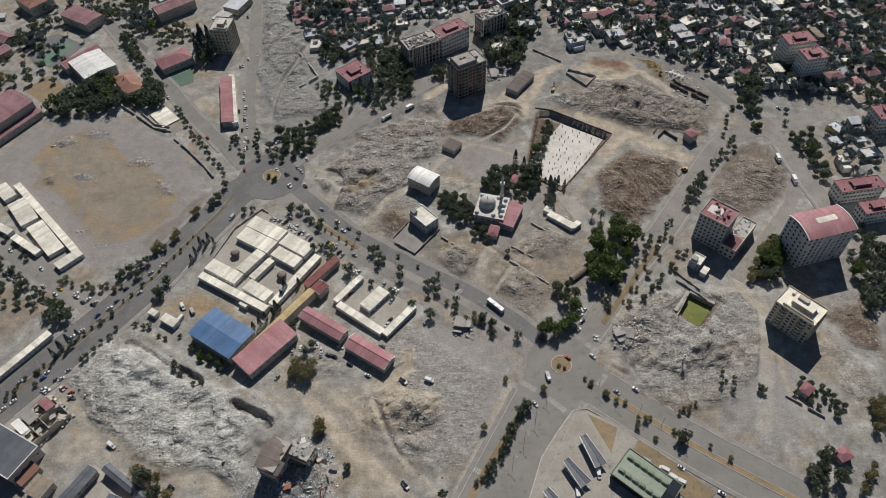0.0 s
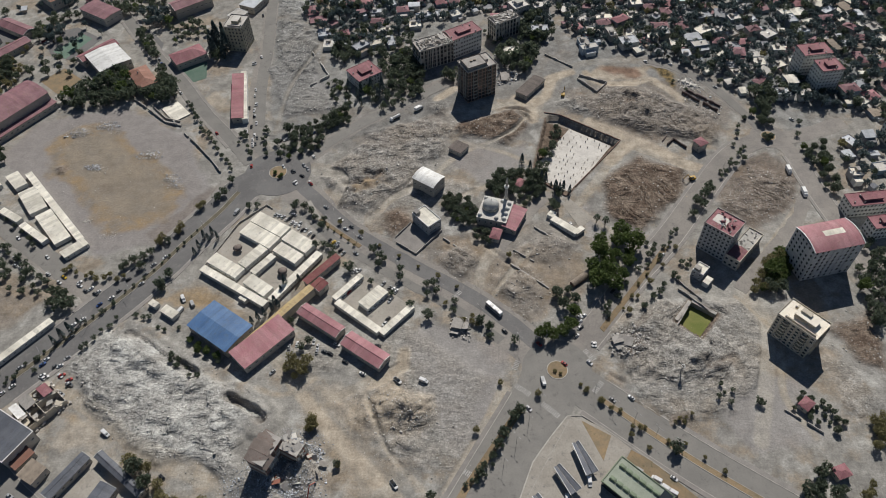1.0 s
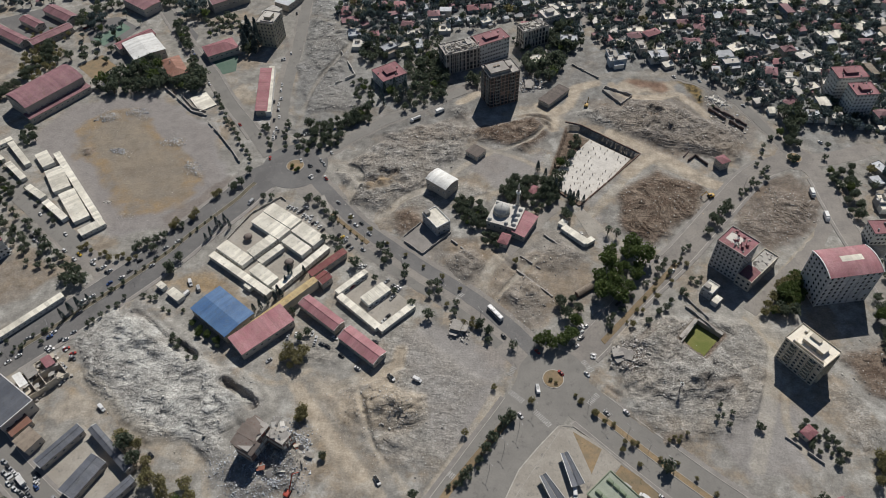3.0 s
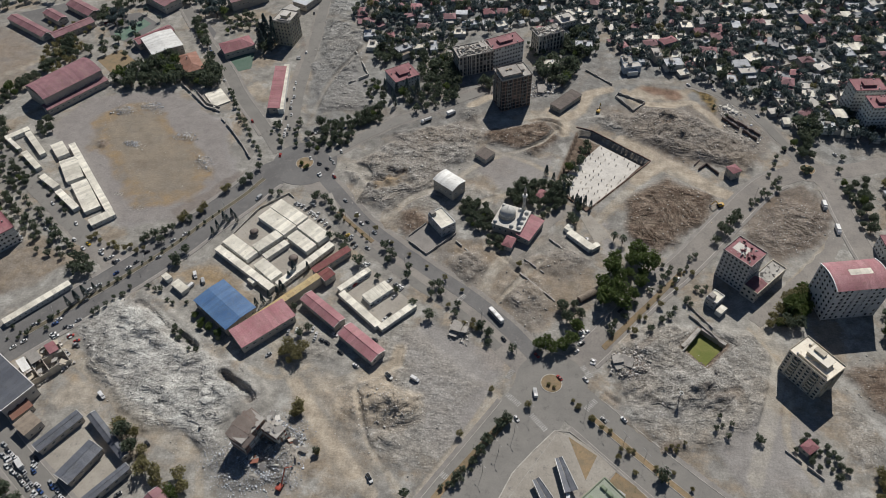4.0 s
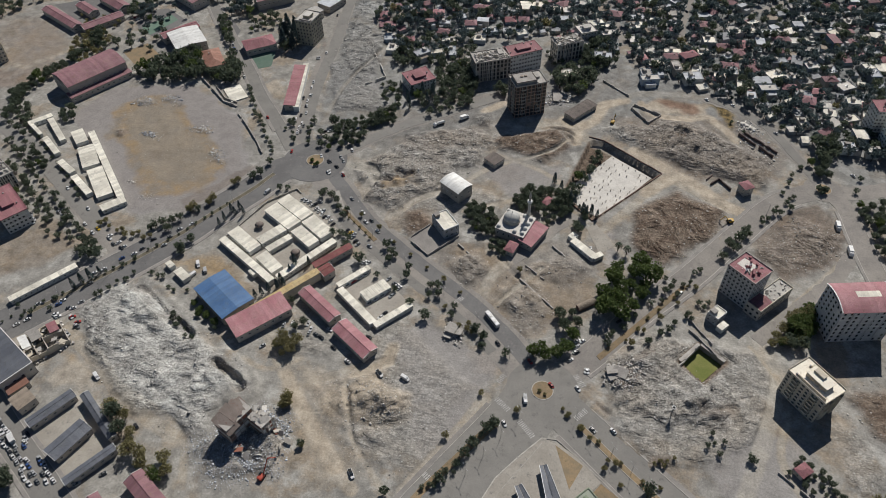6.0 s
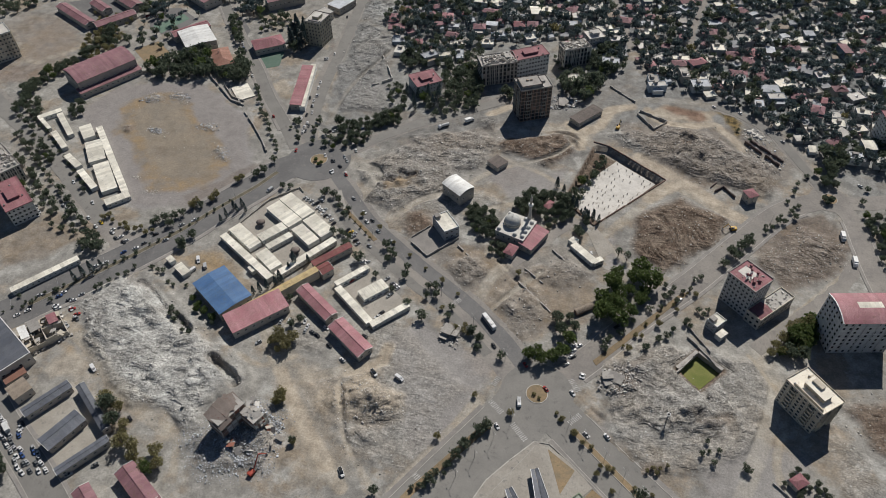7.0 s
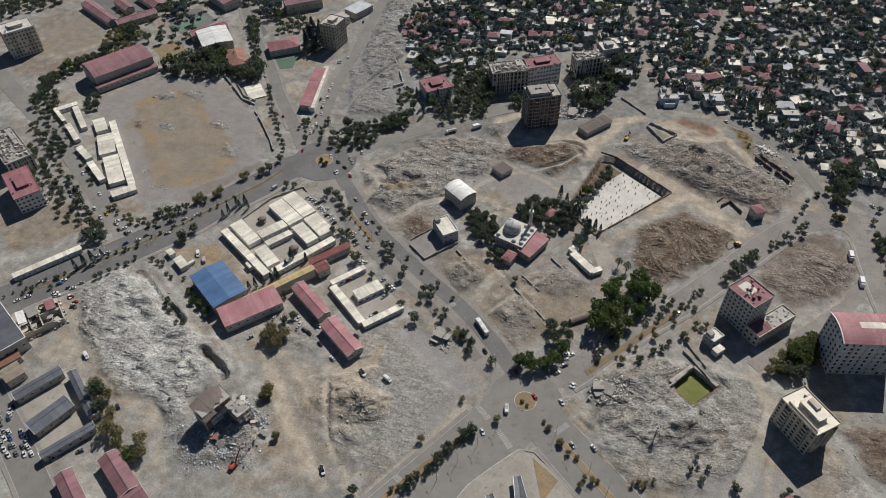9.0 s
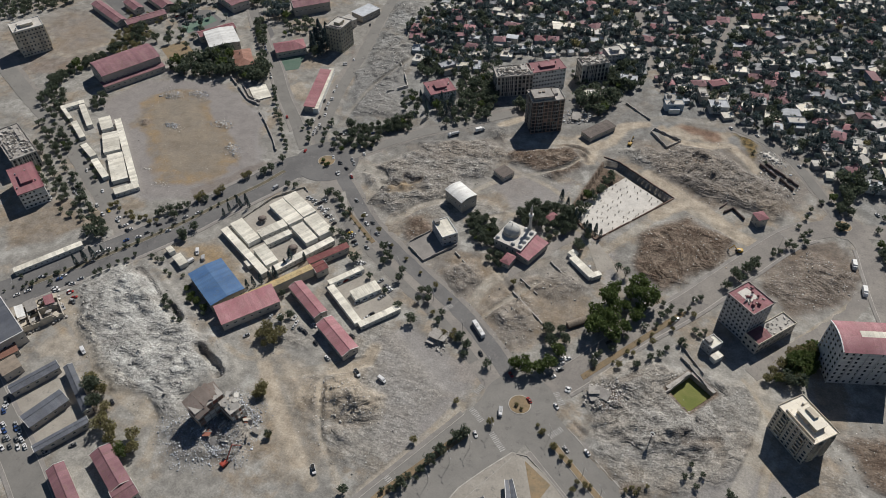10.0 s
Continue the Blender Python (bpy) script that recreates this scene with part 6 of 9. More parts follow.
def mosque(x, y, w, d, h, yaw):
    b = shell("mosque", "stone mosque with a grey lead dome and small corner domes", "mosque", x, y, w, d, h, yaw, PLASTER)
    part("roof", box(-w / 2 - 0.3, -d / 2 - 0.3, h, w / 2 + 0.3, d / 2 + 0.3, h + 0.4), SLAB_WHITE, b)
    r = 5.4
    ox, oy = -w * 0.16, d * 0.05
    at = pose(ox, oy, 0)
    part("drum", turned([(r + 0.3, h), (r + 0.3, h + 2.4), (r, h + 2.6)], 24), PLASTER, b, at=at)
    dome = part("dome", turned([(r, h + 2.5)] + [(r * math.cos(a * 0.15), h + 2.6 + r * 0.82 * math.sin(a * 0.15)) for a in range(1, 10)] + [(0.3, h + 2.6 + r * 0.83)], 28), LEAD, b, at=at)
    part("finial", turned([(0.25, h + 2.5 + r * 0.8), (0.1, h + 4.2 + r * 0.85)], 8), STEEL, dome)
    small = mesh_of("small_dome", turned([(1.5, h + 0.3), (1.5, h + 0.9)] + [(1.4 * math.cos(a * 0.25), h + 0.9 + 1.2 * math.sin(a * 0.25)) for a in range(6)] + [(0.05, h + 2.1)], 14), LEAD)
    for i in range(4):
        part("small_dome", small, None, b, at=pose(w * 0.4, -d * 0.36 + i * d * 0.24, 0))
    for sx, sy in ((-0.42, -0.4), (-0.42, 0.4), (0.15, -0.4), (0.15, 0.42)):
        part("small_dome", small, None, b, at=pose(w * sx, d * sy, 0))
    glaze(b, w, d, 0, h, 1, 4.0, (1.2, 2.2))


def ruin(x, y, yaw):
    """A concrete block still standing under a slumped roof slab, and a wing torn open to its floors."""
    b = thing("ruined_building", x, y, yaw, "half-demolished concrete block with torn floors and slumped roof", "ruin")
    dice = random.Random(21)
    FOOTPRINTS.append((x, y, 17, 12, yaw))

    def frame_of(x0, y0, x1, y1, floors, storey, torn):
        w = x1 - x0
        for f in range(floors + 1):
            cutoff = dice.uniform(0, 3.0) * torn
            part("floor_slab", box(x0, y0 + cutoff, f * storey - 0.3, x1 - dice.uniform(0, 2) * torn, y1, f * storey), CONCRETE, b)
        for f in range(floors):
            z = f * storey
            part("back_wall", box(x0 + 0.1, y1 - 0.4, z, x1 - 0.1, y1 - 0.1, z + storey - 0.3), PLASTER, b)
            part("end_wall", box(x0 + 0.1, y0 + 0.6, z, x0 + 0.4, y1 - 0.41, z + storey - 0.3), BROWN_WALL if f % 2 else PLASTER, b)
            n = 5
            for i in range(n + 1):
                u = x0 + (w - 0.5) * i / n
                part("column", box(u, y0 + 0.1, z, u + 0.45, y0 + 0.5, z + storey - 0.3), PLASTER, b)
                if i < n and dice.random() < 0.8:
                    part("wall_panel", box(u + 0.46, y0 + 0.15, z, u + (w - 0.5) / n - 0.02, y0 + 0.35, z + storey * dice.uniform(0.35, 0.9)), dice.choice((BROWN_WALL, RED_BRICK, PLASTER, PREFAB_WALL)), b)

    frame_of(-8.5, -5.5, 8.5, 5.5, 5, 3.0, 0)
    for u0, u1, v0, v1, z, tip, roll in ((-9.2, -3.1, -6.0, 6.2, 15.2, 7, -14), (-3.4, 2.6, -5.2, 6.3, 15.9, 6, -4), (2.2, 6.1, -3.6, 6.1, 15.7, 9, 3), (5.6, 9.3, -0.8, 5.6, 14.9, 3, 13), (-9.0, -1.5, -8.1, -4.6, 13.9, 32, -8)):
        plate = bmesh.new()
        uc, vc, hu, hv = (u0 + u1) / 2, (v0 + v1) / 2, (u1 - u0) / 2, (v1 - v0) / 2
        ring = [(hu * a * dice.uniform(0.86, 1.06), hv * c * dice.uniform(0.86, 1.06)) for a, c in ((-1, -1), (-0.4, -1.0), (0.3, -0.9), (1, -1), (1, -0.2), (1, 0.5), (1, 1), (0.2, 1.0), (-1, 1), (-1, 0.3))]
        part("roof_plate", add_prism(plate, ring, -0.2, 0.2), RUIN_ROOF, b, "slumped charred roof plate", at=pose(uc, vc, z, tip, roll, dice.uniform(-4, 4)))
    frame_of(4.0, -17.0, 12.5, -5.9, 4, 3.1, 1)
    for i in range(14):
        u, v = dice.uniform(3, 13), dice.uniform(-17, -6)
        part("broken_slab", box(-dice.uniform(0.8, 2.6), -dice.uniform(0.6, 1.8), -0.12, dice.uniform(0.8, 2.6), dice.uniform(0.6, 1.8), 0.12), dice.choice((CONCRETE, SLAB_WHITE, PLASTER)), b, at=pose(u, v, dice.uniform(11.8, 13.6), dice.uniform(-25, 25), dice.uniform(-25, 25), dice.uniform(0, 180)))
    for i in range(18):
        u, v = dice.uniform(-9, 13), dice.uniform(-21, -7)
        if u > 2 and v > -18:
            v -= 11
        part("fallen_slab", box(-dice.uniform(0.8, 2.8), -dice.uniform(0.6, 2.2), -0.15, dice.uniform(0.8, 2.8), dice.uniform(0.6, 2.2), 0.15), dice.choice((CONCRETE, RED_BRICK, PLASTER, SLAB_WHITE)), b, at=pose(u, v, dice.uniform(1.0, 3.5), dice.uniform(-40, 40), dice.uniform(-40, 40), dice.uniform(0, 180)))
    tagged(part("fallen_masonry", strewn(bmesh.new(), dice, 30, 20, 0.5, 1500, 0.55), PALE_DEBRIS, b, at=pose(2, -14, 0.6)), kind="stuff")


def wreck_house(x, y, w, d, h, yaw):
    """A row of roofless rooms: broken walls, fallen slabs and one patch of red roof."""
    b = thing("wrecked_house", x, y, yaw, "wrecked row house with broken slabs and open rooms", "ruin")
    dice = random.Random(6)
    part("floor_slab", box(-w / 2, -d / 2, -0.3, w / 2, d / 2, 0.4), CONCRETE, b)
    for i in range(5):
        u = -w / 2 + i * w / 4 - (0.3 if i else 0)
        part("cross_wall", box(u, -d / 2, 0.4, u + 0.3, d / 2, h * dice.uniform(0.5, 1.0)), PLASTER, b)
    for v in (-d / 2, -0.1, d / 2 - 0.3):
        for i in range(4):
            u = -w / 2 + i * w / 4
            part("wall", box(u + 0.01, v + 0.002, 0.4, u + w / 4 - 0.32, v + 0.28, h * dice.uniform(0.3, 0.95)), CREAM, b)
    part("roof_slab", box(-w * 0.25, 0, 0, w * 0.02, d / 2, 0.25), CONCRETE, b, at=pose(0, 0, h, 4, -3, 0))
    part("red_roof", gable(w * 0.22, d * 0.5, 0, 0.8, over=0.2), RED_TILE, b, at=pose(w * 0.32, d * 0.22, h - 0.4, -6, 4, 0))
    part("white_sheet", box(-w * 0.5, -d * 0.1, 0, -w * 0.3, d * 0.45, 0.12), WHITE_SHEET, b, at=pose(0, 0, h * 0.8, 5, 8, 0))
    for _ in range(22):
        a, c = dice.uniform(0.8, 2.6), dice.uniform(0.7, 1.9)
        part("broken_slab", box(-a, -c, -0.12, a, c, 0.12), dice.choice((CONCRETE, PLASTER, SLAB_WHITE, CREAM, RUIN_ROOF)), b, at=pose(dice.uniform(-0.5, 0.5) * w, dice.uniform(-0.5, 0.5) * d, dice.uniform(0.45, 0.95) * h, dice.uniform(-24, 24), dice.uniform(-24, 24), dice.uniform(0, 90)))
    tagged(part("wreckage", strewn(bmesh.new(), dice, w * 1.1, d * 1.2, 0.7, 220, 1.3), DEBRIS, b), kind="stuff")


def terminal(x, y, w, d, h, yaw):
    """Long bus terminal: pale flat roof, green edge beams, glazed hall at one end, roof boxes."""
    w, d, yaw = orient(w, d, yaw)
    b = shell("bus_terminal", "long bus terminal with green roof edges and roof boxes", "bus terminal", x, y, w, d, h, yaw, GLASS)
    roof = part("roof", box(-w / 2, -d / 2, h, w / 2, d / 2, h + 0.3), TERMINAL_ROOF, b)
    part("roof_edge", parapet(w + 0.9, d + 0.9, h - 0.1, 0.9, 0.45), GREEN_SHEET, b, "green sheet roof edge")
    part("glazed_hall", gable(w * 0.16, d * 0.98, 0, 1.4, over=0), GLASS, b, "dark glass hall roof", at=pose(-w * 0.41, 0, h + 0.6))
    crate = mesh_of("roof_box", add_box(box(-1.6, -1.0, 0, 1.6, 1.0, 1.1), -1.3, -0.7, 1.1, 1.3, 0.7, 1.4), GREEN_SHEET)
    for i in range(6):
        for j in (-0.25, 0.25):
            part("roof_box", crate, None, roof, at=pose(-w * 0.26 + i * w * 0.13, d * j, h + 0.3))


def bus_platform(x, y, w, d, h, yaw):
    """A wedge-shaped boarding platform under a long folded roof."""
    w, d, yaw = orient(w, d, yaw)
    b = thing("bus_platform", x, y, yaw, "wedge-shaped bus platform with a grey folded roof", "bus shelter", group="bus platforms")
    n = 0.55
    part("platform", add_prism(bmesh.new(), [(-w / 2, -d / 2), (w / 2, -d / 2 * n), (w / 2, d / 2 * n), (-w / 2, d / 2)], -0.2, 0.42), YARD, b)
    for s in (-1, 1):
        bm = bmesh.new()
        top = [(-w / 2, s * 0.15, h - 0.5), (w / 2, s * 0.1, h - 0.5), (w / 2, s * d / 2 * n, h), (-w / 2, s * d / 2, h)]
        v = [bm.verts.new(p) for p in top]
        u = [bm.verts.new((p[0], p[1], p[2] - 0.15)) for p in top]
        bm.faces.new(v)
        bm.faces.new(u[::-1])
        for i in range(4):
            bm.faces.new((v[i], u[i], u[(i + 1) % 4], v[(i + 1) % 4]))
        bmesh.ops.recalc_face_normals(bm, faces=bm.faces)
        part("roof", bm, SLATE_SHEET, b)
        edge = bmesh.new()
        limb(edge, Vector((-w / 2, s * d / 2, h + 0.1)), Vector((w / 2, s * d / 2 * n, h + 0.1)), 0.22, 0.22, 4)
        part("roof_edge", edge, WHITE_PAINT, b, "white roof edge")
    for i in range(6):
        part("post", box(-0.12, -0.12, 0.4, 0.12, 0.12, h - 0.5), STEEL, b, at=pose(-w / 2 + (i + 0.5) * w / 6, 0, 0))


TANK = []


def annex_mesh(dice, w, d, h):
    """A lower room against a house under a sloping sheet roof of its own."""
    bm = bmesh.new()
    a, depth, top = dice.uniform(0.35, 0.8) * w, dice.uniform(2.4, 5.0), h * dice.uniform(0.62, 0.85)
    x0, y0 = dice.uniform(-w / 2, w / 2 - a), d / 2
    lo = [bm.verts.new((x, y, -0.6)) for x, y in ((x0, y0), (x0 + a, y0), (x0 + a, y0 + depth), (x0, y0 + depth))]
    up = [bm.verts.new((v.co.x, v.co.y, top + (0.4 if v.co.y == y0 else 0.0))) for v in lo]
    bm.faces.new(lo[::-1])
    bm.faces.new(up).material_index = 1
    for k in range(4):
        bm.faces.new((lo[k], lo[(k + 1) % 4], up[(k + 1) % 4], up[k]))
    return mesh_of("annex", bm, dice.choice((PLASTER, GREY_WALL, PREFAB_WALL)), dice.choice((PREFAB_ROOF, SCREED, TAN_SHEET, SLAB_WHITE, PLUM_TILE, SLATE_SHEET)))


def homes(points, look_of):
    """Low village houses: red hipped roofs, flat concrete roofs with a parapet and tank, or sheet-roofed sheds."""
    for x, y in points:
        dice = random.Random(int(x * 13 + y * 5))
        w, d, yaw = dice.uniform(7, 15), dice.uniform(6, 11), VILLAGE_YAW + dice.choice((0, 0, 0, 90, 25)) + dice.gauss(0, 9)
        wall = dice.choice((PLASTER, PREFAB_WALL, GREY_WALL, GREY_WALL, BLUE_WALL))
        h = dice.choice((2.9, 3.1, 3.3, 5.8))
        if look_of == "red":
            roof = dice.choice((RED_TILE, PLUM_TILE, PLUM_TILE, PLUM_TILE, PLUM_TILE, PINK_TILE))
            b = shell("village_house", "low plastered village house with a faded red hipped roof", "house", x, y, w, d, h, yaw, wall, roof_for("hip", w, d, h + 0.2), roof, "village houses")
            part("chimney", box(w * 0.15, -0.4, h, w * 0.15 + 0.7, 0.3, h + d * 0.2 + 0.8), CONCRETE, b)
        elif look_of == "flat":
            b = shell("village_house", "plastered village house with a flat concrete roof", "house", x, y, w, d, h, yaw, wall, box(-w / 2 - 0.2, -d / 2 - 0.2, h, w / 2 + 0.2, d / 2 + 0.2, h + 0.2), dice.choice((SLAB_WHITE, SCREED, SCREED, PREFAB_ROOF, CREAM_ROOF, CONCRETE)), "village houses")
            part("parapet", parapet(w + 0.4, d + 0.4, h + 0.2, 0.5, 0.25), wall, b)
            if dice.random() < 0.7:
                k = dice.uniform(-0.3, 0.2)
                part("roof_hut", box(w * k, -d * 0.1, h + 0.2, w * k + 2.6, d * 0.1 + 2, h + 2.4), CONCRETE, b)
            if not TANK:
                bm = turned([(0.55, 0), (0.55, 1.3), (0.2, 1.5)], 8)
                add_box(bm, 0.8, -0.9, 0.1, 2.2, 0.9, 0.25)
                TANK.append(mesh_of("water_heater", bm, WHITE_PAINT))
            if y < 590:
                part("water_heater", TANK[0], None, b, at=pose(dice.uniform(-0.4, 0.15) * w, dice.uniform(-0.4, 0.3) * d, h + 0.2, 0, 0, dice.choice((0, 90, 180))))
        else:
            if look_of == "small":
                w, d, h = w * 0.6, d * 0.6, 2.8
            roof = dice.choice((TAN_SHEET, SCREED, SLAB_WHITE, SCREED, PREFAB_ROOF, PREFAB_ROOF, SLATE_SHEET, PLUM_TILE))
            b = shell("outbuilding", "small village outbuilding with a patched lean-to sheet roof", "shed", x, y, w, d, h, yaw, wall, roof_for(dice.choice(("lean", "shallow", "flat")), w, d, h + 0.15), roof, "village outbuildings")
        if look_of != "small" and dice.random() < 0.8:
            part("annex", annex_mesh(dice, w, d, h), None, b, "patched lean-to annex", at=pose(0, 0, 0, 0, 0, dice.choice((0, 180))))
        if look_of in ("red", "flat") and y < 545:
            glaze(b, w, d, 0, 3.0, 1 if h < 5 else 2, 8.0, (1.5, 1.3), sides=(0,))


# ---------------------------------------------------------------- yards, walls, debris and single things


def pad(points, material, label, category, top, base=-0.3):
    name = category if category in ("pitch", "court", "lawn", "forecourt", "verge") else "yard"
    ob = new(name, mesh_of(name, add_prism(bmesh.new(), points, base, top), material))
    tagged(ob, label, category, kind="structure")


def low_wall(points, height, thick, material, label):
    line = []
    for a, c in zip(points, points[1:]):
        a, c = Vector(a), Vector(c)
        n = max(2, int((c - a).length / 3))
        line += [a.lerp(c, i / n) for i in range(n)]
    line.append(Vector(points[-1]))
    dice = random.Random(int(points[0][0]))
    bm = bmesh.new()
    for a, b in zip(line, line[1:]):
        if dice.random() < 0.05:
            continue
        n = (b - a).normalized()
        n = Vector((-n.y, n.x)) * thick / 2
        add_prism(bm, [a + n, a - n, b - n, b + n], -0.3, height * dice.uniform(0.65, 1.1))
    bmesh.ops.recalc_face_normals(bm, faces=bm.faces)
    tagged(new("boundary_wall", mesh_of("boundary_wall", bm, material)), label, "wall", kind="structure")


def basement(ring, depth):
    """Concrete lining walls along two sides of an open basement."""
    b = tagged(new("basement_wall"), "weathered concrete lining walls of an open basement", "wall", kind="structure")
    for a, c in zip(ring, ring[1:3]):
        a, c = Vector(a), Vector(c)
        n = (c - a).normalized()
        n = Vector((-n.y, n.x)) * 0.45
        part("wall", add_prism(bmesh.new(), [a + n, a - n, c - n, c + n], -depth - 0.3, 0.5), CONCRETE, b)
        part("coping", add_prism(bmesh.new(), [a + n * 4.0, a + n, c + n, c + n * 4.0], -0.4, 0.3), CONCRETE, b)


def debris(points, count, size, material, label):
    """Angular blocks of broken masonry lying over a heap."""
    dice = np.random.default_rng(int(abs(points[0][0]) * 10))
    count, size = int(count * 1.3), size * 0.8
    xs, ys = [p[0] for p in points], [p[1] for p in points]
    x, y = dice.uniform(min(xs), max(xs), count * 3), dice.uniform(min(ys), max(ys), count * 3)
    ok = inside(x, y, points) + dice.normal(0, 3, len(x)) > 0
    x, y = x[ok][:count], y[ok][:count]
    n = len(x)
    z = HEIGHT[np.minimum(np.searchsorted(GX, x), len(GX) - 1), np.minimum(np.searchsorted(GY, y), len(GY) - 1)]
    s = size * (0.25 + dice.pareto(3.0, n) * 0.5).clip(0, 2.2)
    corner = np.array([(-1, -1, -1), (1, -1, -1), (1, 1, -1), (-1, 1, -1), (-1, -1, 1), (1, -1, 1), (1, 1, 1), (-1, 1, 1)], float)
    half = np.stack([s * dice.uniform(0.5, 1.3, n), s * dice.uniform(0.3, 0.9, n), s * dice.uniform(0.15, 0.6, n)], 1)
    v = corner[None] * half[:, None] * dice.uniform(0.7, 1.1, (n, 8, 3))
    yaw, tip = dice.uniform(0, 6.28, n), dice.normal(0, 0.35, n)
    c, q = np.cos(tip)[:, None], np.sin(tip)[:, None]
    vx, vz = v[..., 0] * c + v[..., 2] * q, -v[..., 0] * q + v[..., 2] * c
    c, q = np.cos(yaw)[:, None], np.sin(yaw)[:, None]
    out = np.stack([vx * c - v[..., 1] * q + x[:, None], vx * q + v[..., 1] * c + y[:, None], vz + z[:, None] + half[:, None, 2] * 0.5], -1)
    tri = np.array([(0, 3, 2), (0, 2, 1), (4, 5, 6), (4, 6, 7), (0, 1, 5), (0, 5, 4), (1, 2, 6), (1, 6, 5), (2, 3, 7), (2, 7, 6), (3, 0, 4), (3, 4, 7)])
    faces = (tri[None] + np.arange(n)[:, None, None] * 8).reshape(-1, 3)
    joined("rubble_pieces", [(out.reshape(-1, 3), faces, 0)], [material], label, "rubble")


def pit_slab(x, y, w, d, yaw):
    b = thing("foundation_slab", x, y, yaw, "pale concrete foundation slab with column stubs", "foundation", -4.2)
    part("slab", box(-w / 2, -d / 2, -0.2, w / 2, d / 2, 0.25), SLAB_WHITE, b)
    dice = random.Random(4)
    stub = mesh_of("column_stub", box(-0.22, -0.22, 0.2, 0.22, 0.22, 1.5), PLASTER)
    nx, ny = int(w / 5), int(d / 5)
    for i in range(nx):
        for j in range(ny):
            if dice.random() < 0.8:
                part("column_stub", stub, None, b, at=pose((i + 0.5) / nx * w - w / 2 + dice.uniform(-1, 1), (j + 0.5) / ny * d - d / 2 + dice.uniform(-1, 1), 0))


def turned(profile, n=20):
    """A body of rotation from (radius, height) pairs."""
    bm = bmesh.new()
    rows = [[bm.verts.new((r * math.cos(6.28319 * i / n), r * math.sin(6.28319 * i / n), z)) for i in range(n)] for r, z in profile]
    for a, b in zip(rows, rows[1:]):
        for i in range(n):
            bm.faces.new((a[i], a[(i + 1) % n], b[(i + 1) % n], b[i]))
    bm.faces.new(rows[0][::-1])
    bm.faces.new(rows[-1])
    for f in bm.faces:
        f.smooth = len(f.verts) == 4
    return bm


def minaret(x, y, h):
    b = thing("minaret", x, y, 0, "slim pale stone minaret with a pointed cap", "minaret")
    part("shaft", turned([(1.5, -0.5), (1.5, h * 0.3), (1.05, h * 0.34), (0.95, h * 0.66)]), PLASTER, b)
    part("balcony", turned([(1.0, h * 0.64), (1.7, h * 0.67), (1.7, h * 0.71), (0.85, h * 0.715)]), PREFAB_WALL, b)
    part("upper_shaft", turned([(0.8, h * 0.7), (0.75, h * 0.84)]), PLASTER, b)
    part("cap", turned([(0.95, h * 0.835), (0.5, h * 0.92), (0.06, h)]), LEAD, b)


def excavator(x, y, yaw, paint, reach=1.0):
    b = thing("excavator", x, y, yaw, ("red" if paint is RED_STEEL else "yellow") + " tracked excavator working on the rubble", "excavator", ground_at(x, y))
    for s in (-1, 1):
        part("track", loft(bmesh.new(), [[(xx, s * 1.15 - 0.3, z0), (xx, s * 1.15 + 0.3, z0), (xx, s * 1.15 + 0.3, z1), (xx, s * 1.15 - 0.3, z1)] for xx, z0, z1 in ((-2.0, 0.4, 0.7), (-1.6, 0, 0.95), (1.6, 0, 0.95), (2.0, 0.4, 0.7))]), BLACK, b)
    part("body", loft(bmesh.new(), [body_ring(-2.2, 2.6, 1.0, 2.2), body_ring(-1.4, 2.8, 0.95, 2.4), body_ring(1.2, 2.8, 0.95, 2.2)]), paint, b)
    part("cab", loft(bmesh.new(), [[(xx, 0.3, 1.2), (xx, 1.35, 1.2), (xx, 1.3, zz), (xx, 0.35, zz)] for xx, zz in ((-0.2, 3.0), (1.0, 3.0), (1.5, 2.2))]), GLASS, b)
    boom = bmesh.new()
    limb(boom, Vector((1.0, -0.4, 1.6)), Vector((4.2 * reach, -0.4, 5.6 * reach)), 0.32, 0.28, 4)
    part("boom", boom, paint, b)
    arm = bmesh.new()
    limb(arm, Vector((4.2 * reach, -0.4, 5.7 * reach)), Vector((7.0 * reach, -0.4, 2.2)), 0.26, 0.18, 4)
    stick = part("arm", arm, paint, b)
    part("bucket", loft(bmesh.new(), [[(7.0, yy, 2.3), (7.5, yy, 1.5), (6.8, yy, 0.9), (6.4, yy, 1.4)] for yy in (-1.0, 0.2)]), STEEL, stick, at=pose(7.0 * (reach - 1), 0, 0))


LAMP = []


def lamps(points):
    for x, y in points:
        m = pose(x, y, 0, 0, 0, 40)
        if LAMP:
            copy_thing(LAMP[0], m)
            continue
        b = thing("street_lamp", x, y, 40, "tall grey steel street lamp with two arms", "street lamp", group="street lamps")
        bm = bmesh.new()
        limb(bm, Vector((0, 0, -0.2)), Vector((0, 0, 9)), 0.12, 0.07, 6)
        part("pole", bm, STEEL, b)
        for s in (-1, 1):
            bm = bmesh.new()
            limb(bm, Vector((0, 0, 8.8)), Vector((0, 1.9 * s, 9.4)), 0.06, 0.05, 5)
            arm = part("arm", bm, STEEL, b)
            part("lamp_head", box(-0.15, min(1.6 * s, 2.5 * s), 9.35, 0.15, max(1.6 * s, 2.5 * s), 9.5), STEEL, arm)
        LAMP.append(b)


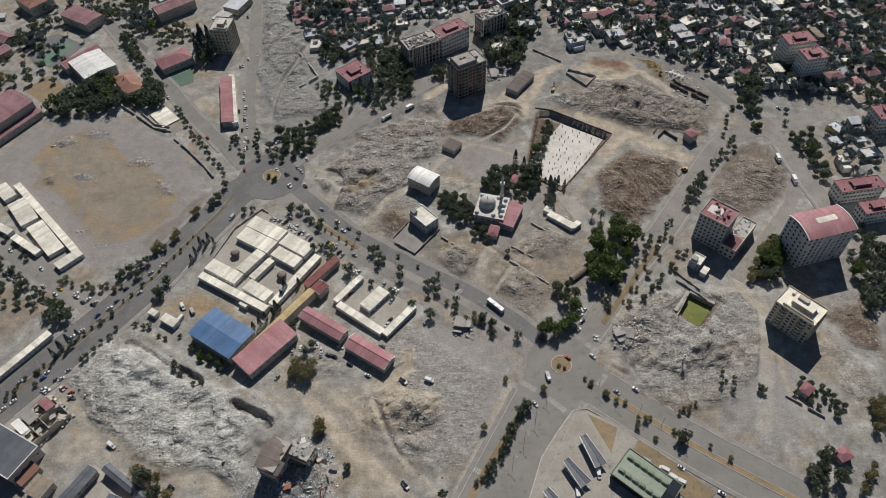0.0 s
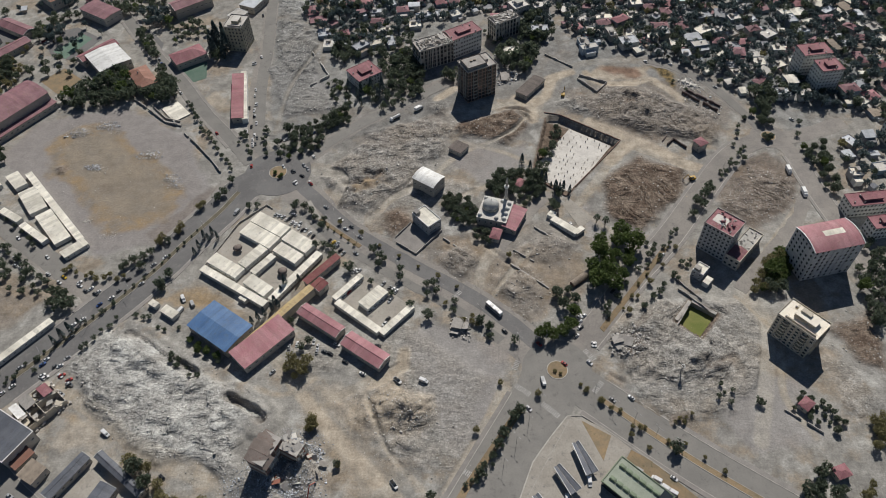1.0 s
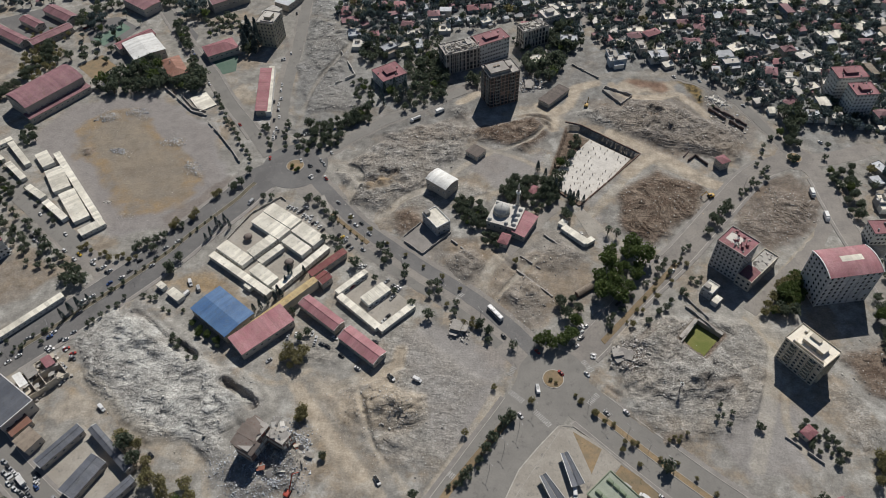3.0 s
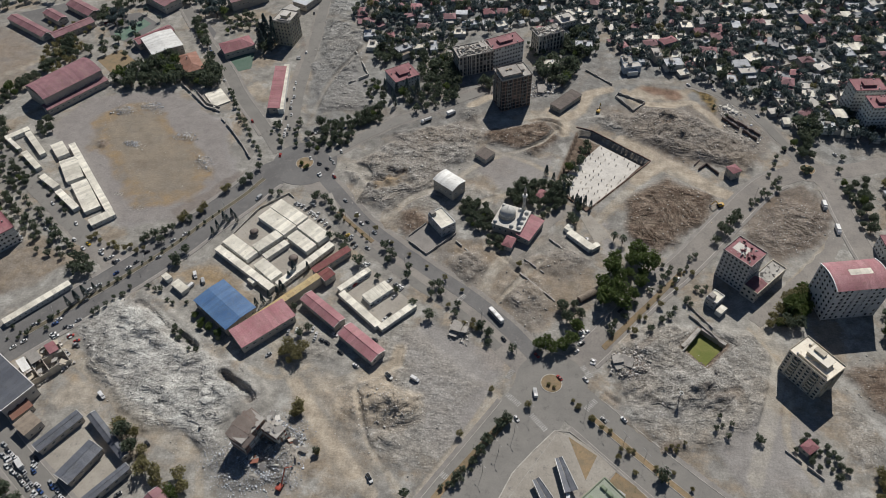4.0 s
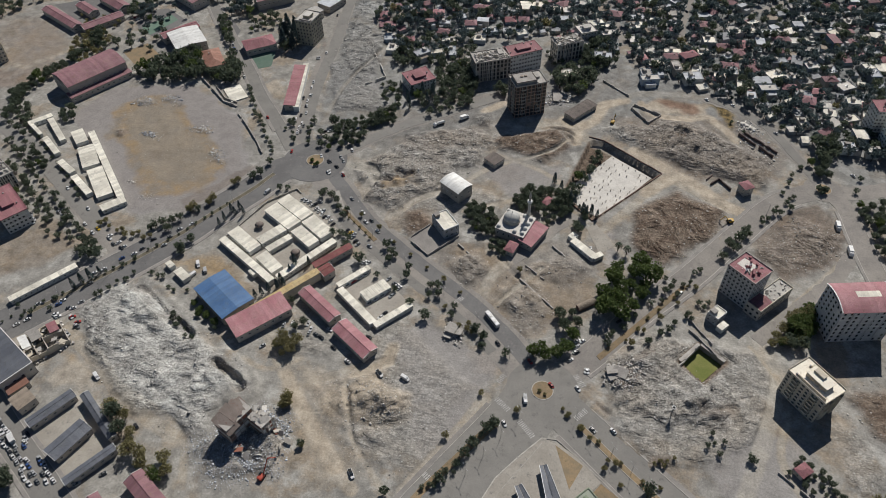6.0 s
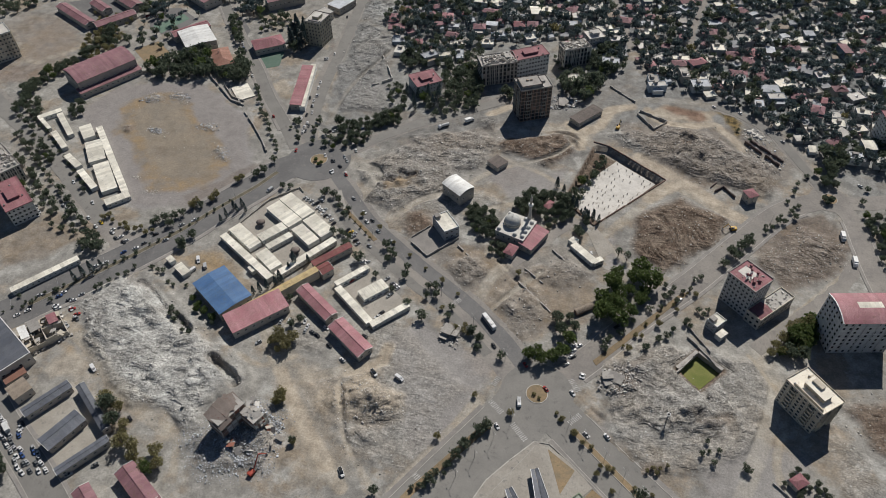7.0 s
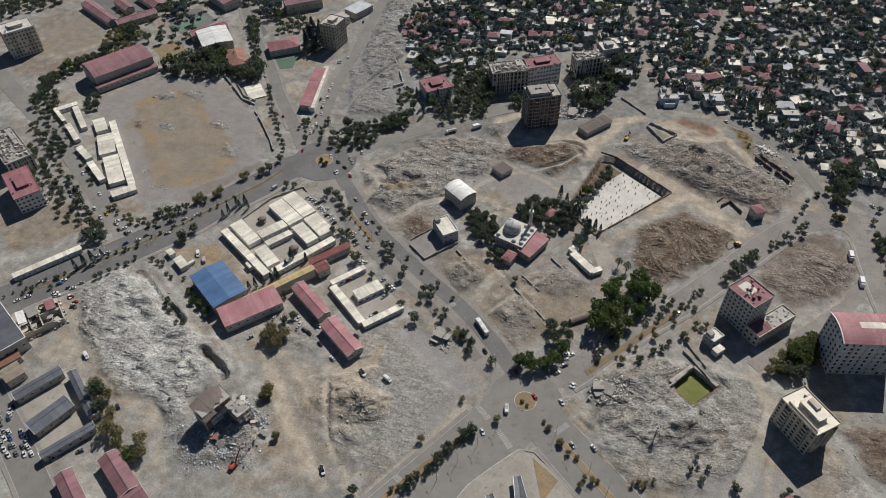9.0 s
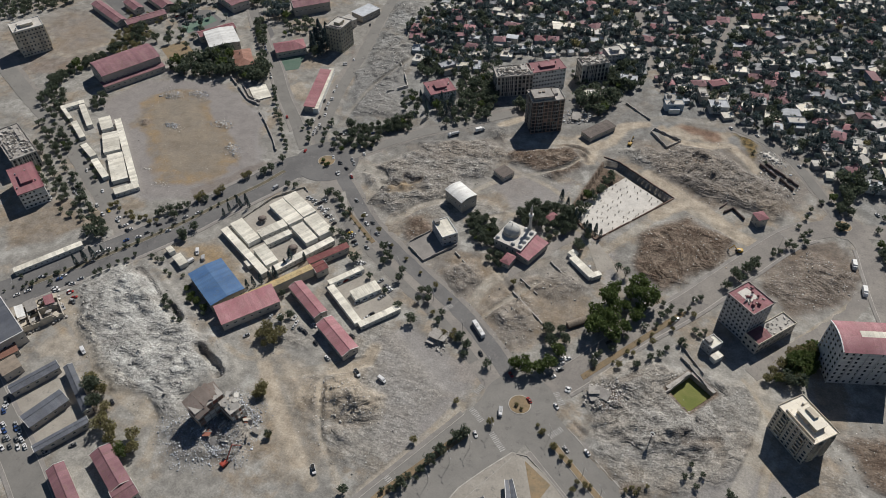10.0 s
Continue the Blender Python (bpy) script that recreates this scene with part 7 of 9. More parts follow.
def zebra(x, y, yaw, n):
    b = thing("zebra_crossing", x, y, yaw, "worn white painted zebra crossing on asphalt", "road marking", 0.128, kind="structure")
    stripe = mesh_of("stripe", box(-0.28, -1.6, -0.02, 0.28, 1.6, 0.012), WORN_PAINT)
    for i in range(n):
        part("stripe", stripe, None, b, at=pose((i - n / 2) * 1.1, 0, 0))


VILLAGE_YAW = 12.0
gym(-356.1, 425.6, 51.6, 29.1, 12, 59.3)
gym_annex(-343.0, 416.6, 53.8, 8.6, 5, 58.7)
hall(-302.4, 494.5, 32.0, 27.0, 8, 133.0, WHITE_SHEET, 'shallow', 'white sheet-metal roofed sports hall among dark trees')
hall(-316.9, 507.5, 34.5, 11.5, 6, 51.2, RED_TILE, 'gable', 'long low hall with a faded red roof')
house(-264.6, 469.1, 15.2, 28.3, 7, 37.4, ORANGE_TILE, 'hip', 'house with an orange hipped tile roof')
hall(-236.0, 502.2, 27.0, 17.6, 6, 38.0, RED_TILE, 'hip', 'low building with a red hipped roof beside a green court')
tower(-195.5, 525.0, 19.1, 15.4, 23, 82.0, 7, 'olive', 'damaged olive-grey apartment tower with gaping windows')
hall(-180.4, 447.4, 8.5, 57.8, 5, 12.6, RED_TILE, 'lean', 'long low building with a pink roof')
prefab(-175.8, 449.6, 4.3, 62.9, 4.5, 13.5, 'long white canopy along a building')
prefab(-227.8, 432.3, 14.0, 21.4, 0.6, 42.9, 'white concrete pad beside the stadium embankment')
hall(-441.2, 508.9, 9.9, 56.3, 5, 63.5, PLUM_TILE, 'gable', 'low school wing with a faded red roof')
hall(-399.0, 510.3, 38.2, 11.3, 5, 54.8, PLUM_TILE, 'gable', 'low school wing with a faded red roof')
hall(-427.1, 529.2, 9.6, 25.6, 5, 61.8, PLUM_TILE, 'gable', 'low school wing with a faded red roof')
hall(-407.4, 545.6, 12.4, 36.6, 5, 62.2, PLUM_TILE, 'gable', 'low school wing with a faded red roof')
hall(-256.0, 583.0, 36.0, 16.0, 9, 40.0, PLUM_TILE, 'gable', 'large building with a pinkish red roof')
hall(-262.0, 598.5, 26.0, 13.0, 10, 40.0, TEAL_SHEET, 'barrel', 'hall with a curved pale teal sheet roof')
hall(-198.1, 588.0, 23.0, 16.0, 6, 67.5, SCREED, 'flat', 'flat grey commercial building beside the dusty street')
hall(-207.0, 563.0, 14.0, 12.0, 7, 60.0, SLAB_WHITE, 'flat', 'pale flat-roofed shop building with white roof edge')
hall(-336.6, 569.2, 34.3, 18.4, 8, -30.6, PLUM_TILE, 'shallow', 'building with a wide pinkish red roof among trees')
hall(-390.6, 598.0, 29.0, 23.0, 9, -40.0, ORANGE_TILE, 'hip', 'green-glazed building with a faded red hipped roof')
prefab(-282.9, 326.0, 4.7, 89.7, 3, 45.2, 'white prefabricated site cabin with a flat roof')
prefab(-253.0, 287.3, 16.8, 7.1, 3, 48.1, 'white prefabricated site cabin with a flat roof')
prefab(-320.5, 350.4, 8.8, 18.0, 3, 46.2, 'white prefabricated site cabin with a flat roof')
prefab(-300.0, 330.6, 12.0, 26.4, 3, 40.9, 'white prefabricated site cabin with a flat roof')
prefab(-275.4, 306.2, 11.0, 34.5, 3, 44.0, 'white prefabricated site cabin with a flat roof')
prefab(-335.7, 336.0, 4.2, 26.1, 3, 54.2, 'white prefabricated site cabin with a flat roof')
prefab(-309.6, 316.2, 4.8, 19.8, 3, 61.0, 'white prefabricated site cabin with a flat roof')
prefab(-286.4, 300.4, 4.6, 26.8, 3, 56.6, 'white prefabricated site cabin with a flat roof')
prefab(-364.1, 363.5, 18.2, 5.1, 3, 50.4, 'white prefabricated site cabin with a flat roof')
prefab(-343.6, 354.7, 4.4, 34.5, 3, 49.7, 'white prefabricated site cabin with a flat roof')
prefab(-360.8, 352.2, 2.7, 21.3, 3, 57.2, 'white prefabricated site cabin with a flat roof')
prefab(-256.8, 212.9, 42.2, 4.5, 3.2, 55.0, 'long narrow white canopy beside the boulevard')
prefab(-174.2, 238.1, 5.5, 11.0, 3, 59.1, 'small white prefabricated office')
prefab(-186.0, 244.2, 3.8, 6.0, 3, 60.8, 'small grey guard hut')
hall(-139.0, 226.2, 21.3, 32.2, 7, 57.1, BLUE_SHEET, 'shallow', 'hall with a wide blue sheet-metal roof')
prefab(-131.7, 300.8, 26.7, 10.9, 3.4, -31.0, 'white prefabricated office block with a stained flat roof', True)
prefab(-126.4, 310.4, 27.3, 9.9, 3.7, -31.0, 'white prefabricated office block with a stained flat roof', True)
prefab(-109.8, 285.9, 19.8, 8.5, 3.4, -33.0, 'white prefabricated office block with a stained flat roof', True)
prefab(-104.5, 295.7, 21.4, 10.3, 3.8, -33.0, 'white prefabricated office block with a stained flat roof', True)
prefab(-148.4, 274.9, 25.2, 8.7, 3.4, -31.0, 'white prefabricated office block with a stained flat roof', True)
prefab(-132.3, 282.9, 19.0, 7.4, 3.5, 55.0, 'white prefabricated office block with a stained flat roof', True)
prefab(-124.4, 276.5, 18.1, 4.8, 3.2, 55.0, 'white prefabricated office block with a stained flat roof', True)
prefab(-124.0, 259.3, 18.6, 8.3, 3.4, -34.0, 'white prefabricated office block with a stained flat roof', True)
prefab(-139.6, 258.6, 54.3, 4.7, 3.6, -30.5, 'white prefabricated office block with a stained flat roof', True)
prefab(-131.1, 249.6, 5.6, 3.2, 2.9, -31.0, 'white prefabricated office block with a stained flat roof', True)
prefab(-101.6, 267.6, 45.6, 4.8, 3.4, 57.8, 'white prefabricated office block with a stained flat roof', True)
kiosk(-144.4, 290.3, 4.2, 5.7, 3.5, 61.9)
kiosk(-111.0, 271.6, 4.8, 6.0, 3.5, 59.9)
hall(-111.6, 216.4, 35.2, 14.2, 6, 49.0, PINK_TILE, 'lean', 'long school wing with a worn red roof')
walkway(-107.8, 231.9, 61.8, 4.6, 6.8, 53.1)
hall(-85.3, 272.0, 27.5, 4.0, 5, 51.3, DARK_TILE, 'lean', 'narrow wing with a dark red roof')
hall(-85.0, 259.2, 7.8, 7.3, 5.5, 53.9, DARK_TILE, 'gable', 'small wing with a dark red roof')
hall(-80.0, 233.0, 8.2, 30.6, 5, 56.7, PINK_TILE, 'gable', 'school block with a faded red roof')
hall(-51.2, 213.2, 10.0, 28.4, 5, 56.8, PINK_TILE, 'gable', 'long school block with a pinkish red roof')
prefab(-58.6, 237.9, 4.4, 35.0, 3.2, 53.6, 'white prefabricated cabin block round a parking yard')
prefab(-67.4, 259.9, 23.9, 3.7, 3.2, 52.1, 'white prefabricated cabin block round a parking yard')
prefab(-34.7, 236.0, 26.5, 4.1, 3.2, 50.7, 'white prefabricated cabin block round a parking yard')
prefab(-50.6, 252.0, 17.3, 8.4, 3.2, 50.1, 'white prefabricated cabin block round a parking yard')
hall(-21.9, 351.4, 13.2, 18.0, 9.5, 56.7, WHITE_SHEET, 'barrel', 'pale hall with a curved white sheet roof')
modern_house(-21.3, 315.8, 10.9, 17.0, 8, 42.5)
mosque(24.4, 324.0, 20.0, 20.2, 7, -15.6)
hall(37.4, 318.3, 20.8, 9.2, 5, 66.6, PINK_TILE, 'lean', 'mosque side hall with a pink lean-to roof')
house(25.0, 305.0, 8.9, 6.1, 4, 74.1, RED_TILE, 'hip', 'small porch building with a red roof by the mosque')
house(42.0, 353.7, 7.1, 5.1, 3.5, 53.3, RED_TILE, 'hip', 'small pavilion with a pink tile roof')
prefab(70.6, 314.6, 4.9, 19.9, 3, 50.9, 'white prefabricated cabin on a paved yard')
prefab(79.8, 310.3, 7.2, 3.6, 3, 41.5, 'white prefabricated cabin on a paved yard')
prefab(62.8, 324.7, 5.3, 4.5, 3, 54.7, 'white prefabricated cabin on a paved yard')
shed(78.2, 271.4, 16.3, 3.6, 3.5, 40.0)
tower(166.6, 300.0, 16.2, 18.5, 23, 49.7, 7, 'grey', 'grey apartment tower with a red roof littered with wreckage')
wing(181.8, 295.0, 30.7, 9.8, 8, 49.1)
modern_house(151.8, 276.8, 8.6, 7.2, 6, 50.9)
prefab(155.2, 269.6, 6.2, 3.8, 3.5, 49.9, 'small flat-roofed annex with a white roof')
arched_block(225.4, 287.4, 32.1, 20.9, 27, 14.9)
tower(196.8, 230.9, 15.3, 23.4, 19, 43.0, 7, 'cream', 'stripped cream apartment tower standing alone')
house(174.4, 395.2, 7.0, 7.2, 6.5, 32.9, RED_TILE, 'hip', 'small house with a red roof on bare ground')
ruin(-94.6, 147.4, 66)
hall(-196.8, 134.0, 25.3, 5.9, 4.5, 60.4, SLATE_SHEET, 'gable', 'school wing with a dark grey sheet roof')
hall(-169.5, 136.0, 4.1, 35.2, 4.5, 55.8, SLATE_SHEET, 'gable', 'school wing with a dark grey sheet roof')
hall(-176.9, 119.6, 21.3, 9.6, 4.5, 68.6, SLATE_SHEET, 'gable', 'school wing with a dark grey sheet roof')
hall(-158.1, 110.0, 26.8, 4.0, 4.5, 57.9, SLATE_SHEET, 'gable', 'school wing with a dark grey sheet roof')
hall(-121.8, 102.6, 9.4, 25.4, 5, 60.1, PLUM_TILE, 'gable', 'building with a plum-red gabled roof')
hall(-137.6, 87.4, 7.9, 24.3, 5, 57.2, PLUM_TILE, 'gable', 'building with a plum-red gabled roof')
hall(-107.0, 94.0, 10.0, 9.3, 5, 61.0, PLUM_TILE, 'gable', 'building with a plum-red gabled roof')
tower(-464.2, 432.7, 25.5, 20.2, 24, 54.5, 7, 'sand', 'sand-coloured apartment tower with a white roof edge')
tower(-26.4, 502.6, 30.1, 16.6, 18, 27.1, 5, 'wreck', 'wrecked apartment block with a collapsed roof')
tower(-2.4, 519.5, 29.1, 15.5, 18, 34.3, 5, 'white_red', 'white apartment block with a red roof')
tower(-81.4, 475.3, 21.6, 19.7, 9, 39.2, 3, 'white_red', 'pale villa block with a pinkish red roof behind trees')
tower(10.5, 460.0, 24.8, 17.0, 28, 29.2, 9, 'stripped', 'stripped apartment tower with bare concrete floors')
tower(32.7, 543.0, 23.9, 12.7, 16, 33.4, 4, 'wreck', 'apartment block with a damaged flat roof')
tower(46.3, 572.8, 14.8, 14.3, 12, 30.8, 4, 'grey_flat', 'grey apartment block with a flat roof')
tower(278.1, 490.6, 22.9, 14.3, 21, 10.9, 7, 'white_red', 'white apartment tower with a red roof and roof hut')
tower(283.0, 469.6, 17.3, 14.6, 21, 11.1, 7, 'white_red', 'white apartment tower with a red roof and roof hut')
tower(272.5, 335.2, 31.1, 10.9, 11, 8.8, 3, 'white_red', 'white apartment block with a red roof')
tower(275.4, 314.8, 20.1, 10.2, 11, 10.9, 3, 'white_red', 'white apartment block with a red roof')
tower(319.6, 406.2, 20.9, 14.9, 14, 7.4, 4, 'white_red', 'white apartment block with a red roof')
house(53.6, 464.2, 26.5, 10.0, 4, 54.0, BROWN_SHEET, 'shallow', 'long shed with a dusty brown-grey roof')
house(-1.9, 390.4, 10.3, 10.7, 3.5, 56.3, BROWN_SHEET, 'flat', 'small concrete hut on bare ground')
tower(-317.2, 264.3, 17.0, 34.5, 13, 55.3, 4, 'white_red', 'apartment block with an orange-red roof')
tower(-356.6, 296.4, 18.3, 46.4, 13, 59.5, 4, 'wreck', 'damaged apartment block with a littered concrete roof')
hall(-243.6, 155.8, 40.5, 19.4, 9, 152.8, SLATE_SHEET, 'flat', 'large hall with a smooth grey roof and white edge')
wreck_house(-228.4, 173.0, 22.9, 18.1, 7, 53.1)
house(-226.8, 144.0, 11.3, 12.1, 4, 59.0, ORANGE_TILE, 'flat', 'broken small house with a brown roof')
house(-215.2, 135.2, 9.9, 10.6, 5, 63.6, TAN_SHEET, 'flat', 'broken flat-roofed house on bare ground')
house(191.1, 186.6, 6.8, 5.2, 3.5, 42.0, RED_TILE, 'hip', 'garden hut with a red roof')
house(197.4, 148.8, 7.2, 5.8, 4, 21.4, RED_TILE, 'hip', 'small house with a pink roof among trees')
terminal(94.0, 136.1, 17.3, 30.3, 5, 48.9)
bus_platform(68.9, 152.4, 7.0, 18.2, 4, 23.6)
bus_platform(59.2, 141.0, 6.9, 16.0, 4, 33.8)
bus_platform(47.2, 126.1, 6.7, 14.5, 4, 33.6)
homes([(69.7, 621.5), (212.5, 585.8), (187.3, 552.3), (136.2, 559.3), (157.6, 642.6), (274.7, 613.8), (236.2, 528.6), (296.9, 529.8)], 'red')
homes([(53.9, 596.7), (44.1, 595.0), (62.7, 593.3), (105.0, 516.8), (122.8, 567.4), (126.0, 539.0), (142.8, 541.9), (139.1, 526.1), (153.3, 586.8), (174.7, 616.4), (188.8, 614.9), (171.4, 540.7), (204.2, 542.4), (228.6, 540.6), (209.5, 564.2), (226.2, 604.9), (238.4, 593.3), (249.1, 581.9), (206.4, 615.6), (306.9, 664.7), (306.0, 647.1), (305.1, 618.5), (283.5, 560.5), (261.3, 515.5), (242.7, 499.3), (219.0, 495.1), (268.1, 605.2), (281.0, 570.4), (242.3, 510.2), (278.5, 649.8), (197.9, 521.4), (184.2, 507.4)], 'flat')
homes([(-77.3, 600.9), (-57.8, 573.9), (-24.1, 592.1), (-11.1, 589.3), (-78.7, 558.3), (-107.0, 539.3), (-54.5, 604.8)], 'red')
homes([(-23.6, 571.9), (-64.9, 527.8), (-89.3, 516.9), (-45.4, 553.9), (-72.1, 544.7), (-69.6, 588.7), (26.4, 615.2), (-46.9, 515.6), (40.8, 510.0), (-117.8, 523.1)], 'flat')
village_fill([(-147.9, 569.5), (-141.6, 700.2), (78.9, 777.1), (343.1, 766.6), (384.9, 577.5), (298.2, 441.3), (253.6, 448.0), (231.1, 455.3), (215.8, 461.5), (189.3, 487.0), (156.1, 512.3), (99.2, 528.9), (83.8, 564.9), (60.8, 538.0), (15.2, 577.2), (-47.8, 550.7), (-77.0, 518.4), (-112.2, 516.8)], 11.6, 5.8)
village_fill([(300.5, 443.0), (387.5, 577.5), (345.5, 766.6), (420.0, 760.0), (470.0, 590.0), (330.0, 415.0)], 13.0, 5.4)
village_fill([(-547.9, 557.4), (-358.9, 589.2), (-315.7, 658.5), (-228.4, 659.9), (-261.8, 617.3), (-390.2, 589.8), (-482.2, 545.3), (-502.1, 519.7)], 22, 7)
grove([(-600.0, 500.0), (-575.0, 478.0), (-535.0, 468.0), (-512.0, 494.0), (-494.0, 530.0), (-504.0, 518.0), (-550.0, 555.0), (-610.0, 540.0)], 'broad', 6.5, 8)
village_fill([(272.0, 398.0), (272.0, 360.0), (284.0, 345.0), (310.0, 376.0), (308.0, 410.0), (285.0, 412.0)], 14, 7.5)
homes([(39.4, 510.1)], 'flat')
grove([(-325.3, 443.9), (-312.4, 463.1), (-296.4, 472.4), (-270.9, 461.9), (-263.7, 446.6), (-289.3, 438.0), (-314.5, 433.5)], 'broad', 8.5, 6.5)
grove([(-304.2, 493.4), (-290.8, 495.7), (-271.1, 459.7), (-293.5, 466.4)], 'broad', 8.5, 6.5)
grove([(-263.6, 459.8), (-254.0, 486.4), (-230.5, 452.5), (-235.3, 443.6), (-258.0, 447.6)], 'broad', 8.5, 6.5)
grove([(-412.9, 392.4), (-403.5, 423.9), (-396.8, 446.1), (-392.4, 478.1), (-396.5, 503.3), (-386.4, 495.5), (-381.3, 468.6), (-389.6, 441.0), (-395.2, 415.2), (-401.3, 379.3)], 'broad', 6.5, 6)
grove([(-366.7, 478.0), (-343.1, 522.3), (-328.7, 510.2), (-321.7, 483.5), (-335.3, 476.7), (-353.5, 471.3)], 'broad', 6.5, 13)
grove([(-378.8, 516.2), (-365.6, 549.0), (-344.0, 568.7), (-324.5, 540.5), (-339.0, 530.5), (-356.7, 486.6)], 'pine', 6, 15)
grove([(-297.5, 545.1), (-288.6, 546.7), (-261.3, 503.2), (-268.6, 501.9)], 'broad', 6, 6)
grove([(-299.3, 570.8), (-275.7, 574.9), (-267.5, 555.4), (-286.0, 547.1)], 'pine', 8, 7)
grove([(-226.8, 527.8), (-209.5, 530.8), (-200.0, 504.8), (-214.3, 502.2)], 'cypress', 9, 6)
grove([(-338.5, 325.5), (-321.3, 313.1), (-332.6, 306.5), (-348.8, 320.4)], 'broad', 4, 5)
grove([(-353.0, 377.0), (-347.3, 383.5), (-337.2, 369.1), (-344.9, 364.2)], 'broad', 6, 5)
grove([(-13.6, 333.2), (-4.5, 345.9), (6.5, 336.9), (13.5, 327.6), (11.9, 314.4), (-1.8, 319.5)], 'broad', 5, 4.2)
grove([(10.7, 316.2), (19.1, 312.0), (21.7, 299.0), (12.4, 299.6)], 'broad', 5, 5)
grove([(19.6, 350.4), (29.1, 364.9), (40.4, 367.0), (57.9, 363.1), (59.0, 349.4), (46.0, 331.1), (41.4, 336.8), (35.3, 345.0), (26.3, 342.0)], 'broad', 6.5, 5.5)
grove([(62.1, 334.1), (68.3, 348.5), (72.4, 341.2), (64.4, 326.8)], 'broad', 6, 6)
grove([(85.5, 290.1), (91.7, 302.7), (103.3, 312.0), (116.0, 300.4), (116.9, 289.4), (104.2, 269.8), (93.5, 257.4), (85.3, 262.0)], 'fresh', 11, 9)
grove([(45.8, 228.4), (53.0, 233.6), (68.0, 240.4), (75.1, 251.7), (73.7, 237.6), (61.4, 227.6), (49.7, 221.6)], 'fresh', 8.5, 8)
grove([(57.0, 256.4), (74.1, 265.9), (75.2, 249.7), (67.9, 242.3)], 'broad', 7, 7)
grove([(184.8, 268.9), (188.8, 277.7), (203.1, 295.0), (209.8, 298.4), (206.4, 285.2), (198.1, 267.6), (190.2, 263.1)], 'dry', 6.5, 5.5)
grove([(-170.4, 143.5), (-161.6, 145.2), (-144.3, 127.7), (-135.1, 121.9), (-119.3, 123.5), (-118.1, 112.0), (-129.5, 111.2), (-143.4, 120.2), (-160.9, 132.3)], 'dry', 7.5, 6.5)
grove([(-99.5, 200.3), (-94.8, 208.0), (-84.3, 209.1), (-79.6, 200.3), (-87.7, 193.1)], 'dry', 7, 6)
grove([(183.8, 184.8), (190.3, 195.1), (199.3, 193.9), (209.7, 178.4), (204.9, 171.8), (196.7, 175.8)], 'broad', 3.5, 4.5)
grove([(-94.6, 460.7), (-88.5, 473.6), (-68.4, 477.2), (-62.7, 451.2), (-84.7, 439.8)], 'cypress', 6.5, 8)
grove([(-73.7, 500.8), (-50.1, 513.4), (-32.8, 483.5), (-34.6, 456.2), (-57.7, 459.6)], 'broad', 8, 6.5)
grove([(-122.9, 522.7), (-108.5, 534.3), (-81.6, 525.4), (-68.5, 510.2), (-103.5, 495.5)], 'broad', 6, 7)
grove([(-136.1, 409.0), (-117.1, 419.5), (-92.3, 434.8), (-87.5, 424.8), (-106.9, 407.3), (-127.7, 396.7)], 'broad', 6, 6)
grove([(-129.8, 389.6), (-109.1, 400.1), (-104.2, 390.9), (-124.7, 380.6)], 'broad', 6, 6.5)
grove([(27.4, 510.3), (35.3, 524.1), (56.6, 515.4), (54.1, 487.2), (36.4, 487.9)], 'broad', 8.5, 6.5)
grove([(43.8, 560.7), (66.9, 573.9), (69.1, 534.3), (50.5, 535.3)], 'broad', 8, 6.5)
grove([(227.8, 457.9), (238.7, 466.5), (241.6, 447.4), (227.1, 438.5)], 'broad', 8.5, 6.5)
grove([(221.4, 437.4), (234.8, 439.9), (232.1, 421.0), (222.7, 419.3)], 'broad', 6, 6)
grove([(247.8, 395.5), (264.6, 401.4), (265.6, 380.0), (257.2, 345.8), (251.2, 356.8), (256.8, 378.3), (245.4, 381.5)], 'broad', 6, 6.5)
grove([(-118.7, 596.2), (-103.4, 598.8), (-98.8, 579.1), (-111.4, 577.0)], 'broad', 6, 7)
grove([(-376.2, 531.7), (-368.1, 553.9), (-353.3, 520.6)], 'pine', 7, 7)
grove([(-209.0, 101.3), (-197.2, 97.7), (-187.2, 91.9), (-200.6, 89.2)], 'broad', 8.5, 6.5)
grove([(-376.0, 563.2), (-288.1, 611.5), (-278.3, 574.4), (-342.8, 566.2)], 'broad', 7, 8)
grove([(175.4, 138.6), (185.6, 146.4), (191.1, 157.8), (191.7, 146.3), (195.1, 143.1), (198.0, 138.4), (182.2, 127.8), (172.4, 129.4)], 'broad', 6.5, 6)
grove([(198.7, 132.2), (208.7, 143.0), (215.4, 144.5), (202.8, 127.6)], 'dry', 5, 5)
grove([(221.6, 176.4), (233.3, 181.6), (227.0, 165.8), (216.3, 162.6)], 'dry', 6.5, 6)
trees([(-214.2, 274.8), (-210.0, 278.2), (-204.8, 281.8), (-215.7, 272.0), (-192.6, 296.1), (-165.9, 341.0), (-169.1, 335.9), (-163.6, 353.7), (-200.5, 285.2), (-203.9, 274.2)], 'broad', 7)
trees([(-197.6, 293.8), (-187.0, 308.1), (-179.7, 326.6), (-197.5, 297.9), (-188.1, 303.8), (-178.0, 329.8)], 'dry', 6.5)
trees([(-252.2, 269.0), (-244.5, 267.9), (-237.1, 265.4), (-229.7, 263.0), (-224.3, 264.0), (-215.9, 263.1), (-212.7, 266.2), (-249.9, 272.0), (-234.1, 267.2), (-222.0, 267.0)], 'dry', 4.5)
trees([(-250.7, 243.0), (-244.7, 247.7), (-238.9, 242.8), (-252.7, 251.2), (-243.5, 240.7)], 'broad', 9)
